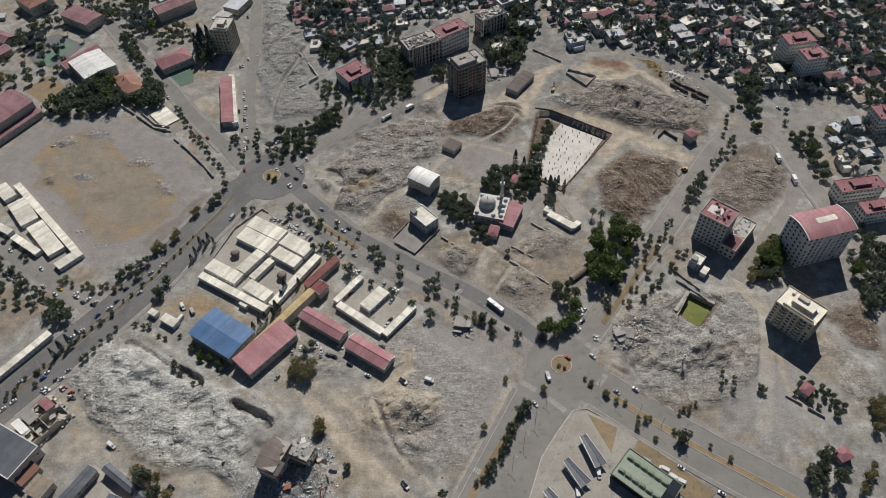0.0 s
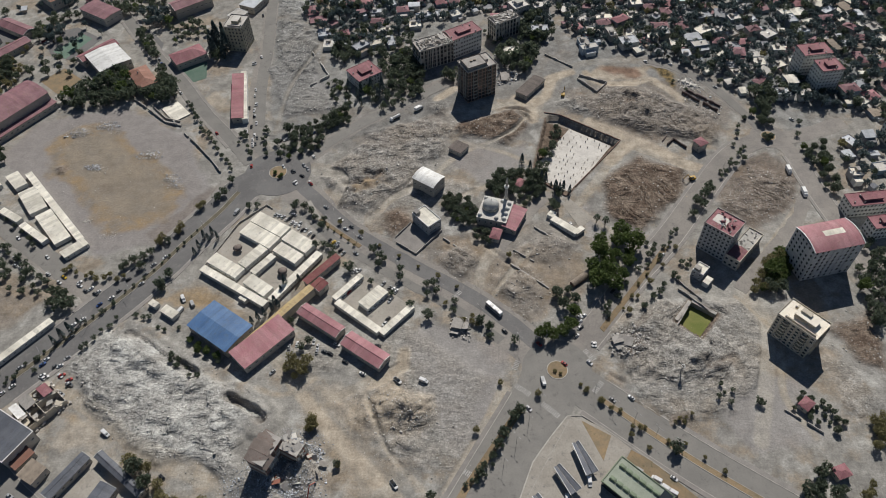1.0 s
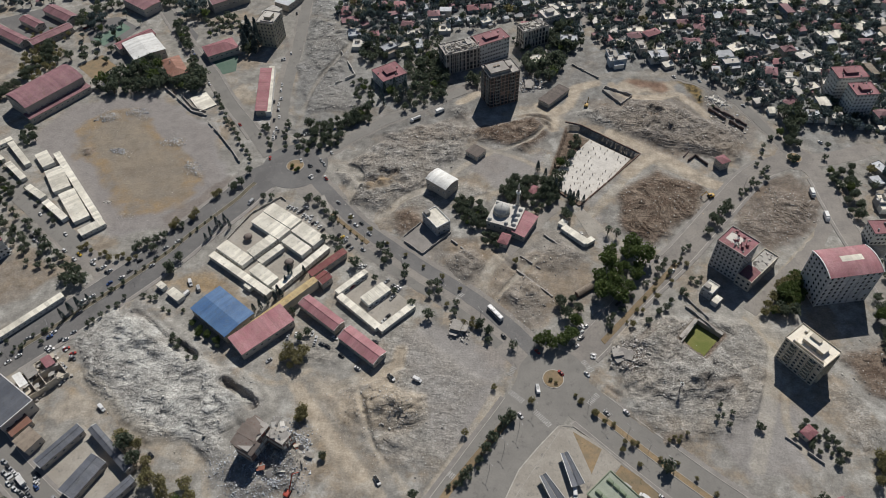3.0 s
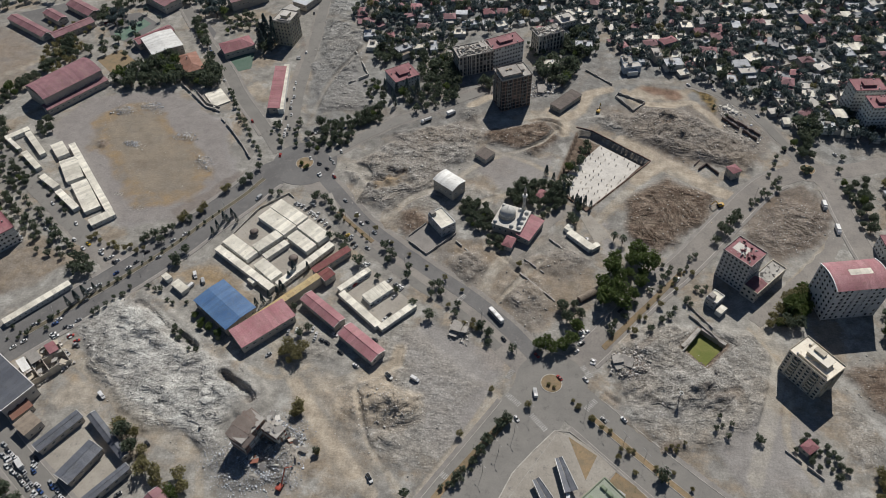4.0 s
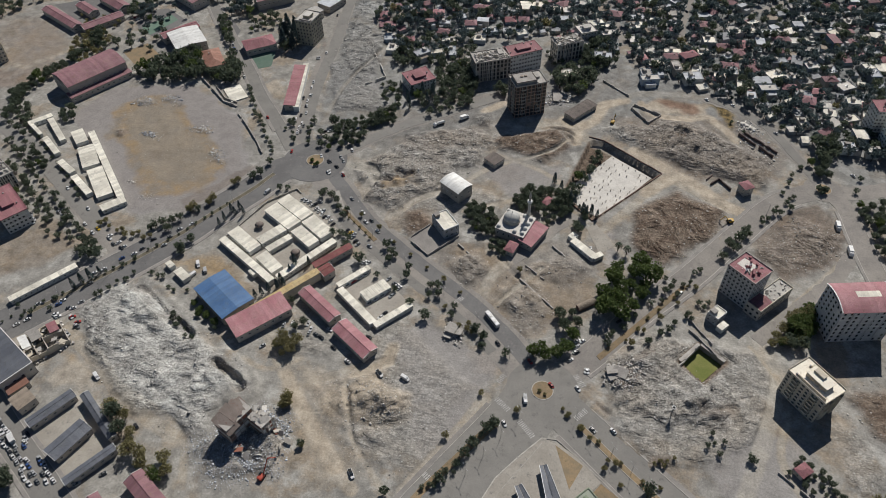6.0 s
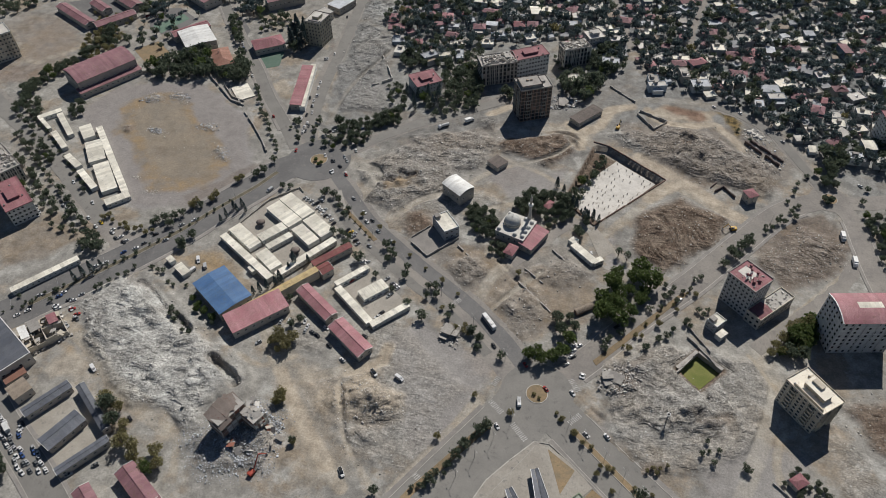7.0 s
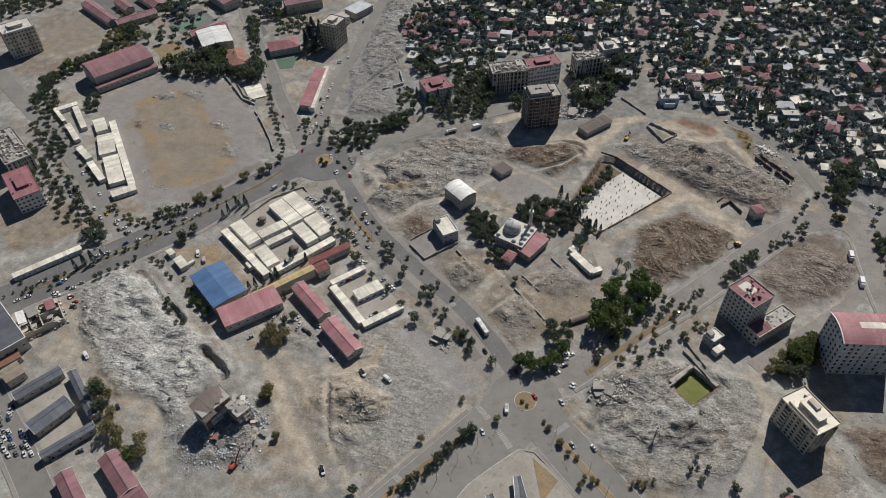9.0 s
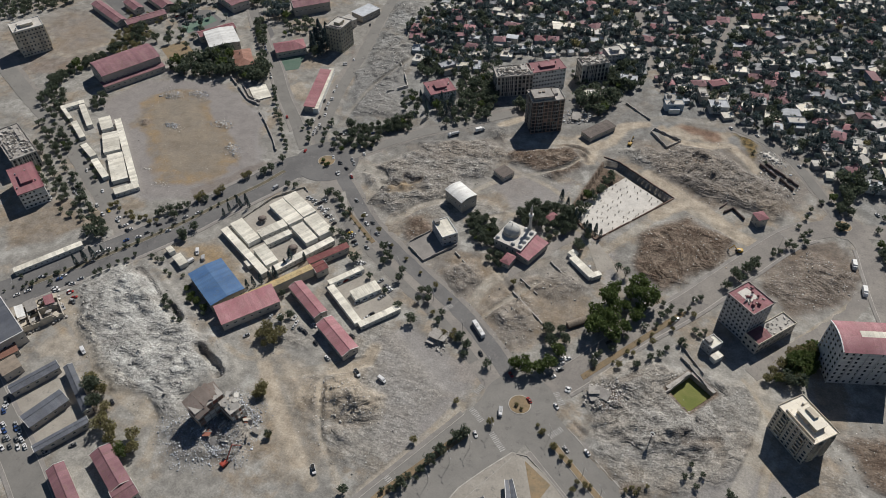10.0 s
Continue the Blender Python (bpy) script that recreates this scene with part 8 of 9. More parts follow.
trees([(-294.1, 271.7), (-306.0, 280.4), (-315.0, 284.3), (-277.3, 261.7), (-267.6, 255.9), (-299.1, 276.2), (-333.1, 298.2), (-344.5, 305.1), (-320.3, 289.0), (-287.6, 279.7), (-298.8, 287.3), (-282.6, 290.3), (-263.0, 251.7), (-273.4, 252.2), (-326.7, 293.6), (-289.1, 267.3), (-305.7, 275.0), (-342.9, 296.4), (-277.5, 266.9)], 'broad', 6)
trees([(-235.1, 220.4), (-230.4, 223.5), (-227.7, 229.2), (-236.6, 214.5), (-165.0, 304.0), (-160.1, 299.5), (-169.5, 300.4), (-170.3, 290.9), (-172.3, 286.6), (-166.0, 298.4), (-118.7, 234.8), (-115.8, 238.7), (-111.1, 247.3), (-109.1, 256.8), (-107.3, 261.8), (-99.5, 265.6), (-108.6, 245.6), (-122.5, 233.0), (-112.0, 242.7)], 'cypress', 5.5)
trees([(-211.7, 244.4), (-217.2, 238.6), (-243.1, 204.6), (-262.5, 194.5), (-255.1, 187.6), (-251.2, 191.4), (-241.6, 196.4), (-194.9, 235.9), (-189.6, 234.7), (-186.2, 235.3), (-174.4, 226.4), (-212.3, 224.7), (-208.3, 227.7), (-206.0, 233.8), (-217.2, 213.9), (-214.5, 218.7), (-219.4, 211.3), (-166.0, 228.0), (-178.7, 227.8), (-159.9, 205.9), (-155.2, 201.8), (-163.2, 207.3)], 'broad', 4)
trees([(-186.5, 258.7), (-184.6, 256.7), (-183.3, 268.0)], 'broad', 8)
trees([(-150.5, 216.0), (-143.9, 211.0), (-137.4, 208.2), (-156.4, 219.1), (-149.6, 212.0)], 'fresh', 6)
trees([(-98.3, 234.4), (-85.5, 220.2), (-89.0, 215.5), (-145.5, 328.6), (-139.8, 329.6)], 'broad', 6)
trees([(-113.1, 333.1), (-106.6, 328.7), (-101.2, 324.1), (-97.7, 319.2), (-92.5, 312.1), (-91.3, 317.7), (-113.6, 328.8), (-85.0, 294.0), (-81.6, 292.1), (-88.4, 295.9)], 'broad', 5.5)
trees([(-50.3, 285.7), (-47.1, 283.8), (-50.5, 279.6), (-54.8, 290.9), (-36.0, 275.3), (-35.3, 268.5), (-18.5, 263.8), (-14.4, 264.6), (-12.2, 258.4), (-17.7, 256.3), (-0.6, 251.0), (-1.1, 244.6), (15.0, 237.5), (20.5, 233.6)], 'broad', 6)
trees([(10.4, 240.7), (10.3, 236.6), (13.0, 235.1), (5.2, 237.7), (33.2, 288.4), (-6.3, 249.9)], 'dry', 4)
trees([(53.6, 366.9), (57.1, 359.0), (60.1, 356.8), (64.0, 354.8), (67.8, 352.8), (72.5, 352.3), (49.6, 369.0), (48.3, 363.0), (44.1, 376.7), (66.3, 349.2), (69.1, 347.6), (76.4, 347.6)], 'cypress', 5.5)
trees([(171.9, 353.6), (168.7, 345.4), (161.5, 339.0), (164.7, 335.9), (157.4, 327.3), (173.4, 350.1)], 'broad', 8.5)
trees([(204.7, 409.3), (207.6, 418.7), (199.8, 398.2), (206.7, 395.2), (214.4, 429.1), (201.5, 388.6), (203.5, 383.5), (192.2, 375.9), (196.6, 376.7)], 'broad', 5)
trees([(184.1, 365.0), (188.1, 369.7), (122.5, 300.8), (125.7, 294.6), (137.3, 301.3), (140.0, 309.8), (143.4, 312.8), (120.7, 282.7), (129.7, 289.9), (133.1, 298.3), (127.4, 299.4), (134.9, 273.8), (138.0, 272.3), (142.4, 285.8), (148.0, 286.9), (128.5, 267.4), (120.6, 258.8), (114.5, 250.7), (145.5, 283.2), (136.5, 276.2), (226.1, 406.8), (226.7, 404.6)], 'broad', 4.5)
trees([(249.0, 410.2), (254.1, 424.3), (249.3, 386.5), (251.4, 378.9)], 'broad', 6)
trees([(97.8, 317.7), (92.2, 319.8)], 'palm', 5.5)
tree_row([(9.1, 136.5), (16.1, 142.9), (22.0, 152.1), (27.9, 166.3), (33.5, 176.1), (37.3, 180.0)], 'broad', 5.5, 6)
tree_row([(14.9, 138.4), (21.3, 148.3), (26.5, 158.3), (32.7, 171.9)], 'broad', 3.5, 5)
trees([(33.6, 175.5), (28.0, 165.7), (16.2, 142.4), (35.4, 223.8), (-8.7, 130.4), (20.7, 232.5), (20.8, 226.7), (15.3, 235.4)], 'broad', 6.5)
trees([(-74.6, 170.1), (-74.9, 166.6), (-76.5, 164.6)], 'dry', 7)
trees([(74.7, 193.4), (81.6, 186.6), (47.5, 189.7), (13.5, 166.8), (26.6, 195.9), (-58.1, 144.9)], 'dry', 4.5)
trees([(-58.3, 145.6)], 'broad', 5)
trees([(-150.5, 195.6), (-159.6, 201.8), (-163.8, 205.0), (-135.7, 204.4), (-145.0, 194.7)], 'broad', 4)
trees([(-75.5, 169.1), (-73.2, 167.0), (-75.5, 164.8)], 'dry', 6.5)
trees([(93.5, 252.5), (91.5, 244.2), (120.6, 257.7), (113.7, 249.5), (125.3, 261.6)], 'broad', 5)
trees([(117.0, 159.6), (117.7, 158.3)], 'broad', 7.5)
trees([(96.8, 171.6), (82.1, 185.9), (73.8, 192.4), (95.6, 166.9), (103.9, 159.8), (100.8, 170.9), (86.6, 182.0)], 'dry', 4)
trees([(148.1, 198.0), (145.6, 190.4), (149.1, 192.7), (154.0, 194.4), (151.5, 187.0)], 'broad', 3.6)
trees([(166.9, 188.5), (168.1, 187.2)], 'broad', 5.5)
trees([(119.6, 174.6), (122.3, 176.7), (125.7, 177.3), (129.1, 179.5), (124.3, 174.8)], 'dry', 3)
trees([(224.1, 178.0), (225.5, 175.5), (182.5, 263.7), (184.6, 270.0)], 'dry', 6)
tree_row([(-372.0, 333.9), (-337.7, 311.8), (-296.2, 283.2), (-259.9, 259.5), (-238.6, 248.0)], 'broad', 5.5, 8)
tree_row([(-379.3, 358.7), (-346.0, 338.6), (-318.7, 318.5), (-286.8, 296.6)], 'broad', 4, 9)
tree_row([(-264.7, 180.8), (-251.8, 195.7), (-236.7, 214.7), (-220.9, 234.6), (-207.4, 253.9), (-191.0, 277.8), (-175.4, 307.4)], 'broad', 2.5, 6)
tree_row([(-220.2, 442.3), (-210.8, 428.5), (-200.4, 411.7), (-190.7, 399.1), (-182.3, 386.8), (-173.3, 375.0), (-166.6, 366.5)], 'broad', 4.5, 5)
tree_row([(-169.2, 396.0), (-166.5, 407.0), (-157.0, 381.3)], 'broad', 4.5, 7)
tree_row([(-151.4, 399.3), (-150.7, 413.4), (-144.7, 383.5)], 'broad', 4.5, 7)
tree_row([(-87.0, 310.9), (-68.0, 295.6)], 'dry', 2.5, 6)
tree_row([(102.0, 249.3), (119.6, 276.0), (135.0, 297.0)], 'dry', 3, 9)
tree_row([(72.1, 196.3), (92.3, 180.1), (113.9, 164.0)], 'dry', 3, 9)
tree_row([(122.2, 162.7), (140.5, 149.1)], 'dry', 3.5, 9)
tree_row([(167.0, 347.6), (185.0, 370.0), (204.0, 393.5)], 'broad', 4, 11)
trees([(-134.0, 362.8), (-128.8, 360.5), (-130.3, 358.4)], 'fresh', 4)
trees([(224.1, 407.4), (228.4, 405.8), (225.8, 403.5)], 'broad', 5.5)
trees([(57.7, 204.7), (60.7, 203.1)], 'dry', 3)
grove([(-411.2, 481.8), (-396.5, 503.3), (-372.7, 488.4), (-375.3, 467.5), (-381.3, 446.7), (-394.5, 448.7)], 'dry', 5, 7)
grove([(-408.1, 385.6), (-390.2, 381.3), (-368.3, 367.0), (-374.9, 358.8), (-396.6, 369.1)], 'broad', 6, 7)
grove([(-270.1, 554.9), (-238.4, 557.8), (-226.5, 537.5), (-254.9, 525.3)], 'broad', 6, 7)
grove([(-386.5, 529.9), (-389.3, 550.3), (-381.4, 573.3), (-368.1, 559.2), (-373.6, 532.1)], 'broad', 6, 7)
grove([(-433.3, 521.9), (-417.0, 504.7), (-391.4, 494.6), (-383.9, 515.3), (-393.0, 528.8)], 'dry', 4, 8)
grove([(-403.3, 371.6), (-377.0, 354.9), (-340.5, 325.1), (-346.7, 320.8), (-385.6, 346.5)], 'broad', 6, 9.5)
grove([(-363.3, 315.1), (-339.7, 307.1), (-303.6, 279.2), (-275.8, 255.3), (-281.6, 251.7), (-318.8, 276.3), (-350.0, 296.2)], 'broad', 5.5, 9.5)
grove([(13.1, 555.4), (31.4, 540.7), (44.0, 529.9), (23.9, 522.2)], 'broad', 5, 8)
grove([(47.5, 539.1), (65.4, 551.0), (73.2, 535.0), (57.9, 523.9)], 'broad', 6, 8)
tree_row([(-92.8, 293.6), (-67.9, 275.3), (-40.4, 255.8), (-15.3, 239.3)], 'broad', 7, 15)
tree_row([(-79.5, 315.1), (-50.8, 296.3), (-24.0, 278.7), (1.0, 262.3)], 'dry', 3.5, 14)
grove([(55.6, 376.2), (70.3, 422.7), (75.5, 418.2), (60.1, 369.8)], 'broad', 6, 6)
grove([(155.1, 490.0), (158.6, 490.7), (182.7, 456.9), (180.0, 453.6)], 'broad', 2.6, 9)
grove([(-114.2, 473.1), (-97.5, 472.0), (-88.1, 435.5), (-100.7, 440.6)], 'broad', 5, 7)
tree_row([(92.3, 247.5), (106.4, 267.8), (123.1, 291.1)], 'broad', 6, 13)
tree_row([(103.7, 246.4), (119.6, 269.5), (140.1, 298.0)], 'dry', 4, 12)
grove([(-78.4, 470.6), (-59.8, 461.8), (-33.2, 470.6), (-28.9, 461.8), (-52.3, 437.7), (-68.0, 436.3)], 'broad', 6, 8)
grove([(-123.9, 541.4), (-102.7, 545.0), (-84.7, 512.5), (-102.5, 498.7)], 'broad', 6, 9)
grove([(32.9, 526.0), (54.0, 532.4), (62.9, 512.3), (56.7, 494.6), (46.6, 505.2)], 'broad', 6, 8)
grove([(-9.3, 466.9), (0.8, 476.6), (-3.7, 492.1), (-16.3, 481.7)], 'broad', 6, 6)
grove([(-91.6, 548.9), (-63.9, 553.7), (-44.6, 533.3), (-42.9, 502.2), (-56.3, 491.2), (-76.0, 514.1)], 'broad', 6, 9)
grove([(46.1, 572.7), (65.9, 576.1), (81.9, 550.7), (68.5, 530.5), (53.7, 536.8)], 'broad', 7, 8)
grove([(-138.9, 395.1), (-123.2, 402.9), (-92.9, 425.1), (-86.7, 418.9), (-116.2, 380.6), (-133.0, 377.5)], 'broad', 5.5, 9)
grove([(186.5, 265.6), (192.3, 275.0), (206.1, 297.0), (210.5, 293.4), (207.3, 282.1), (198.7, 263.9)], 'fresh', 7.5, 5)
grove([(249.3, 286.8), (274.4, 286.3), (271.2, 259.2), (246.9, 240.7), (246.2, 264.1)], 'broad', 7, 6)
grove([(257.3, 316.0), (269.2, 308.2), (271.6, 286.3), (257.4, 286.6)], 'broad', 6, 8)
cars([(-116.4, 318.2), (-113.1, 315.5), (-110.4, 313.3), (-107.4, 310.8), (-104.7, 308.7), (-99.5, 305.7), (-115.0, 319.8), (-107.6, 314.3), (-102.4, 308.6)], 65.0, 'car')
cars([(-82.3, 298.0), (-79.5, 294.7), (-76.6, 291.5), (-74.4, 288.9), (-79.7, 297.2)], 58.0, 'car')
cars([(-118.0, 353.1), (-121.1, 365.7), (-106.6, 353.1), (-92.1, 330.2), (-80.2, 318.6), (-75.5, 310.2), (-72.1, 312.4), (-65.0, 303.3), (-52.6, 296.0), (-66.2, 288.9), (-114.2, 360.8), (-122.4, 321.2), (-113.0, 322.9)], -37.0, 'car')
cars([(-65.1, 274.7), (-62.6, 274.7), (-45.9, 264.6), (-41.5, 261.4), (-37.4, 258.8), (-40.5, 251.7), (-69.4, 253.9), (-67.0, 257.7), (-63.7, 261.7), (-61.0, 264.5), (-52.2, 242.9), (-49.0, 246.8), (-45.7, 250.7), (-40.6, 237.8), (-42.2, 234.4), (-39.5, 260.2)], 56.0, 'car')
cars([(23.5, 246.5)], -43.0, 'bus')
cars([(-52.3, 425.8)], 37.0, 'tanker')
cars([(-34.5, 437.9)], 43.0, 'truck')
cars([(-114.6, 371.9), (-111.3, 368.1), (-121.9, 365.2), (-129.5, 370.1), (-117.3, 354.3), (-107.3, 354.0), (-109.0, 381.2)], -62.0, 'car')
cars([(-133.4, 400.1), (-130.7, 401.9), (-126.8, 400.2), (-127.3, 415.8), (-123.6, 414.7), (-136.9, 414.1), (-137.2, 398.4), (-113.8, 407.8), (-111.0, 417.0)], 52.0, 'car')
cars([(-158.5, 404.9), (-163.1, 414.7), (-163.1, 427.6), (-164.8, 442.4), (-158.1, 394.6), (-158.8, 399.6), (-168.7, 453.4), (-177.9, 497.5), (-174.7, 506.8), (-187.0, 571.5), (-165.6, 408.9)], 101.0, 'car')
cars([(-155.7, 395.0), (-155.9, 401.9), (-163.8, 427.4), (-165.2, 434.7), (-169.8, 437.6), (-165.6, 442.2), (-157.2, 393.0), (-153.3, 370.5), (-160.1, 418.9), (-169.8, 461.1), (-179.8, 497.1)], 101.0, 'car')
cars([(-258.8, 496.6), (-254.0, 488.5), (-262.8, 502.8), (-188.3, 406.6), (-230.8, 456.4), (-270.0, 513.1), (-254.6, 492.9)], -53.0, 'car')
cars([(-376.6, 528.9), (-375.2, 534.2), (-375.2, 539.4), (-372.7, 527.0), (-375.2, 544.6)], 56.0, 'car')
cars([(-196.9, 276.5), (-225.4, 253.5), (-221.1, 243.9), (-240.3, 260.7), (-230.8, 256.2), (-257.3, 210.3), (-267.3, 199.6), (-212.4, 254.7), (-229.3, 220.0), (-209.4, 264.0), (-215.3, 249.3)], 52.0, 'car')
cars([(-263.4, 267.3), (-269.8, 281.3), (-296.6, 297.3), (-303.7, 265.6), (-300.3, 263.6), (-306.2, 267.8), (-299.7, 261.1), (-304.4, 304.6)], -35.0, 'car')
cars([(-163.0, 246.3), (-169.6, 249.7)], -55.0, 'van')
cars([(-153.4, 323.9), (-169.1, 240.5)], 67.0, 'van')
cars([(-123.0, 321.1), (-117.0, 318.0), (-112.9, 314.7), (-228.5, 200.1), (-224.8, 194.1), (-219.4, 191.1), (-236.3, 193.6), (-218.5, 188.2), (-233.8, 192.4), (-231.0, 199.8), (-226.2, 205.4)], 39.0, 'car')
cars([(29.7, 231.0), (81.5, 223.1), (88.0, 187.5), (49.7, 222.5), (63.3, 209.7)], -52.0, 'car')
cars([(50.8, 197.7)], -72.0, 'van')
cars([(-31.1, 195.8), (-28.0, 136.2)], -48.0, 'pickup')
cars([(-16.3, 196.0)], -18.0, 'van')
cars([(74.6, 238.7), (74.1, 234.8), (71.5, 228.6), (64.4, 230.1), (74.3, 242.6)], 47.0, 'car')
cars([(-62.4, 207.4), (-68.9, 218.9), (-51.5, 200.1), (-44.6, 218.6), (-75.5, 213.7), (-71.8, 212.4)], -22.0, 'car')
cars([(-92.4, 218.4), (-89.8, 215.9), (-82.8, 220.3), (-79.9, 216.8), (-96.9, 216.6), (-79.8, 213.8)], 87.0, 'car')
cars([(232.3, 371.7), (236.9, 349.7)], -93.0, 'truck')
cars([(131.8, 291.8), (215.0, 428.0), (97.3, 268.4), (96.7, 262.1)], 52.0, 'car')
cars([(75.2, 317.6)], -78.0, 'car')
cars([(88.0, 187.5), (98.5, 189.1)], -47.0, 'car')
cars([(81.5, 223.1), (74.3, 238.7), (74.9, 234.9), (71.7, 228.6), (77.1, 243.1)], 47.0, 'car')
cars([(-186.6, 159.3)], -36.0, 'van')
cars([(-148.5, 136.2)], -36.0, 'car')
cars([(-150.9, 108.2), (-103.3, 199.5), (-161.0, 100.2)], 47.0, 'car')
cars([(-215.4, 118.7), (-207.2, 109.5), (-202.4, 106.2), (-197.5, 105.9), (-192.7, 99.9), (-187.1, 99.6), (-193.9, 106.1), (-220.4, 121.3), (-213.2, 113.2), (-202.5, 109.2), (-217.7, 116.2)], -30.0, 'car')
cars([(-209.2, 114.8)], -31.0, 'truck')
cars([(-202.1, 116.9), (-181.4, 104.4), (-178.4, 102.1), (-176.9, 98.0), (-173.7, 99.4), (-220.2, 182.2), (-219.0, 189.0), (-225.6, 193.8), (-235.3, 192.0), (-217.6, 188.3), (-201.2, 114.8), (-183.4, 106.2), (-200.1, 112.7), (-202.8, 119.2)], -31.0, 'car')
cars([(135.1, 644.3), (151.0, 502.5), (170.9, 498.5), (201.1, 468.2), (179.7, 505.7), (75.2, 570.6), (250.3, 428.9), (256.5, 634.9), (260.4, 638.0)], -48.0, 'car')
cars([(42.2, 180.9), (77.8, 210.7)], -53.0, 'car')
cars([(50.6, 197.8)], -85.0, 'van')
cars([(96.3, 147.9), (105.2, 143.3), (108.5, 139.4), (112.1, 136.9)], -31.0, 'van')
cars([(71.3, 140.9), (59.4, 131.7)], -91.0, 'van')
cars([(114.1, 144.0), (131.4, 130.6)], -39.0, 'car')
cars([(-223.9, 123.8), (-218.0, 120.1), (-216.8, 117.2), (-212.1, 115.0), (-205.0, 111.7), (-210.7, 110.6), (-204.9, 107.9), (-198.3, 104.0), (-193.1, 102.1), (-199.8, 107.4), (-190.8, 103.3), (-185.9, 100.6), (-189.0, 97.1), (-184.6, 95.1), (-181.4, 97.1), (-215.4, 112.8), (-220.6, 118.0), (-212.1, 117.3), (-185.9, 106.5), (-181.1, 101.5), (-187.8, 108.3)], -30.0, 'car')
cars([(-254.7, 181.3), (-250.7, 186.1), (-251.4, 198.4), (-239.0, 200.8), (-238.3, 204.1), (-231.5, 228.6), (-227.3, 232.9), (-199.9, 260.8), (-199.8, 268.3), (-191.0, 282.8)], 50.0, 'car')
cars([(-125.7, 322.0), (-120.1, 320.2), (-85.1, 299.5), (-96.7, 303.0)], 65.0, 'car')
cars([(-239.0, 258.4), (-233.8, 254.4), (-226.6, 252.1), (-291.1, 280.1), (-292.4, 277.1), (-288.2, 273.8), (-283.8, 272.0), (-279.7, 268.8), (-253.4, 260.7), (-251.8, 264.9)], -28.0, 'car')
pad([(-209.4, 126.1), (-192.9, 148.9), (-153.6, 126.8), (-168.1, 98.9)], YARD, 'worn concrete school yard', 'yard', 0.05)
pad([(-165.7, 272.9), (-148.6, 312.7), (-134.1, 330.1), (-89.2, 297.8), (-108.7, 251.4), (-117.5, 245.1)], YARD, 'worn concrete yard between office blocks', 'yard', 0.05)
pad([(-76.3, 250.6), (-61.9, 273.3), (-26.9, 248.3), (-44.3, 226.8)], YARD, 'grey parking yard between cabins', 'yard', 0.05)
pad([(70.9, 336.4), (75.8, 342.8), (90.2, 323.6), (81.2, 314.3)], YARD, 'grey paved yard beside cabins', 'yard', 0.05)
pad([(-43.3, 300.9), (-32.1, 317.1), (-15.4, 303.7), (-26.9, 289.2)], PAVING, 'paved terrace of a house', 'yard', 0.05)
pad([(133.2, 241.5), (143.3, 254.9), (155.4, 246.1), (144.6, 232.0)], GRASS, 'bright green overgrown floor of a sunken basement', 'lawn', -3.1, -4.0)
basement([(132.6, 241.4), (143.2, 255.6), (156.2, 246.2), (144.6, 231.2)], 3.3)
pad([(-361.9, 514.1), (-344.7, 541.3), (-334.1, 534.1), (-346.5, 503.0)], COURT, 'long dark green sports court', 'court', 0.06)
pad([(-243.8, 491.5), (-220.3, 500.0), (-215.1, 477.0), (-229.0, 468.2)], COURT, 'green sports court', 'court', 0.05)
pad([(-355.0, 470.8), (-341.5, 489.4), (-320.1, 473.4), (-333.3, 454.0)], VERGE, 'tan earth sports court', 'court', 0.05)
pad([(33.1, 123.9), (43.0, 150.4), (62.7, 177.6), (80.7, 172.0), (94.6, 159.4), (76.7, 135.7), (74.0, 117.6)], YARD, 'pale bus station forecourt with kerb', 'forecourt', 0.22)
pad([(70.0, 174.8), (85.0, 166.4), (79.6, 152.4)], VERGE, 'dry tan triangular lawn', 'lawn', 0.28)
pad([(94.6, 158.9), (104.5, 153.0), (128.6, 130.6), (119.4, 123.1), (88.0, 148.3)], VERGE, 'dry reddish lawn beside the terminal', 'lawn', 0.29)
pit_slab(80.6, 385.9, 60.2, 35.1, 56.9)
low_wall([(63.4, 435.0), (75.1, 432.3), (118.3, 403.1), (73.8, 344.1), (54.8, 360.4)], 0.9, 0.6, BROWN_WALL, 'dark retaining wall round an excavated basement')
low_wall([(-265.8, 447.2), (-247.9, 432.4), (-232.2, 419.1), (-218.5, 414.9)], 2, 0.8, CONCRETE, 'low broken concrete boundary wall')
low_wall([(-215.9, 408.7), (-200.0, 393.1), (-183.9, 375.6), (-172.7, 361.4)], 2, 0.8, CONCRETE, 'low broken concrete boundary wall')
low_wall([(-248.1, 438.3), (-233.0, 423.5), (-220.8, 420.1)], 1.5, 0.6, CONCRETE, 'low broken concrete boundary wall')
low_wall([(-67.2, 378.0), (-52.1, 358.0)], 3, 1.0, CONCRETE, 'low broken concrete boundary wall')
low_wall([(-9.8, 303.5), (8.2, 287.5)], 1.6, 0.8, CONCRETE, 'low broken concrete boundary wall')
low_wall([(-43.3, 300.9), (-26.9, 289.2), (-8.9, 313.0)], 1.8, 0.4, CONCRETE, 'low broken concrete boundary wall')
low_wall([(-43.3, 300.9), (-32.1, 317.1)], 1.5, 0.4, CONCRETE, 'low broken concrete boundary wall')
low_wall([(34.3, 282.1), (45.5, 273.0), (57.4, 263.4)], 1.5, 0.8, CONCRETE, 'low broken concrete boundary wall')
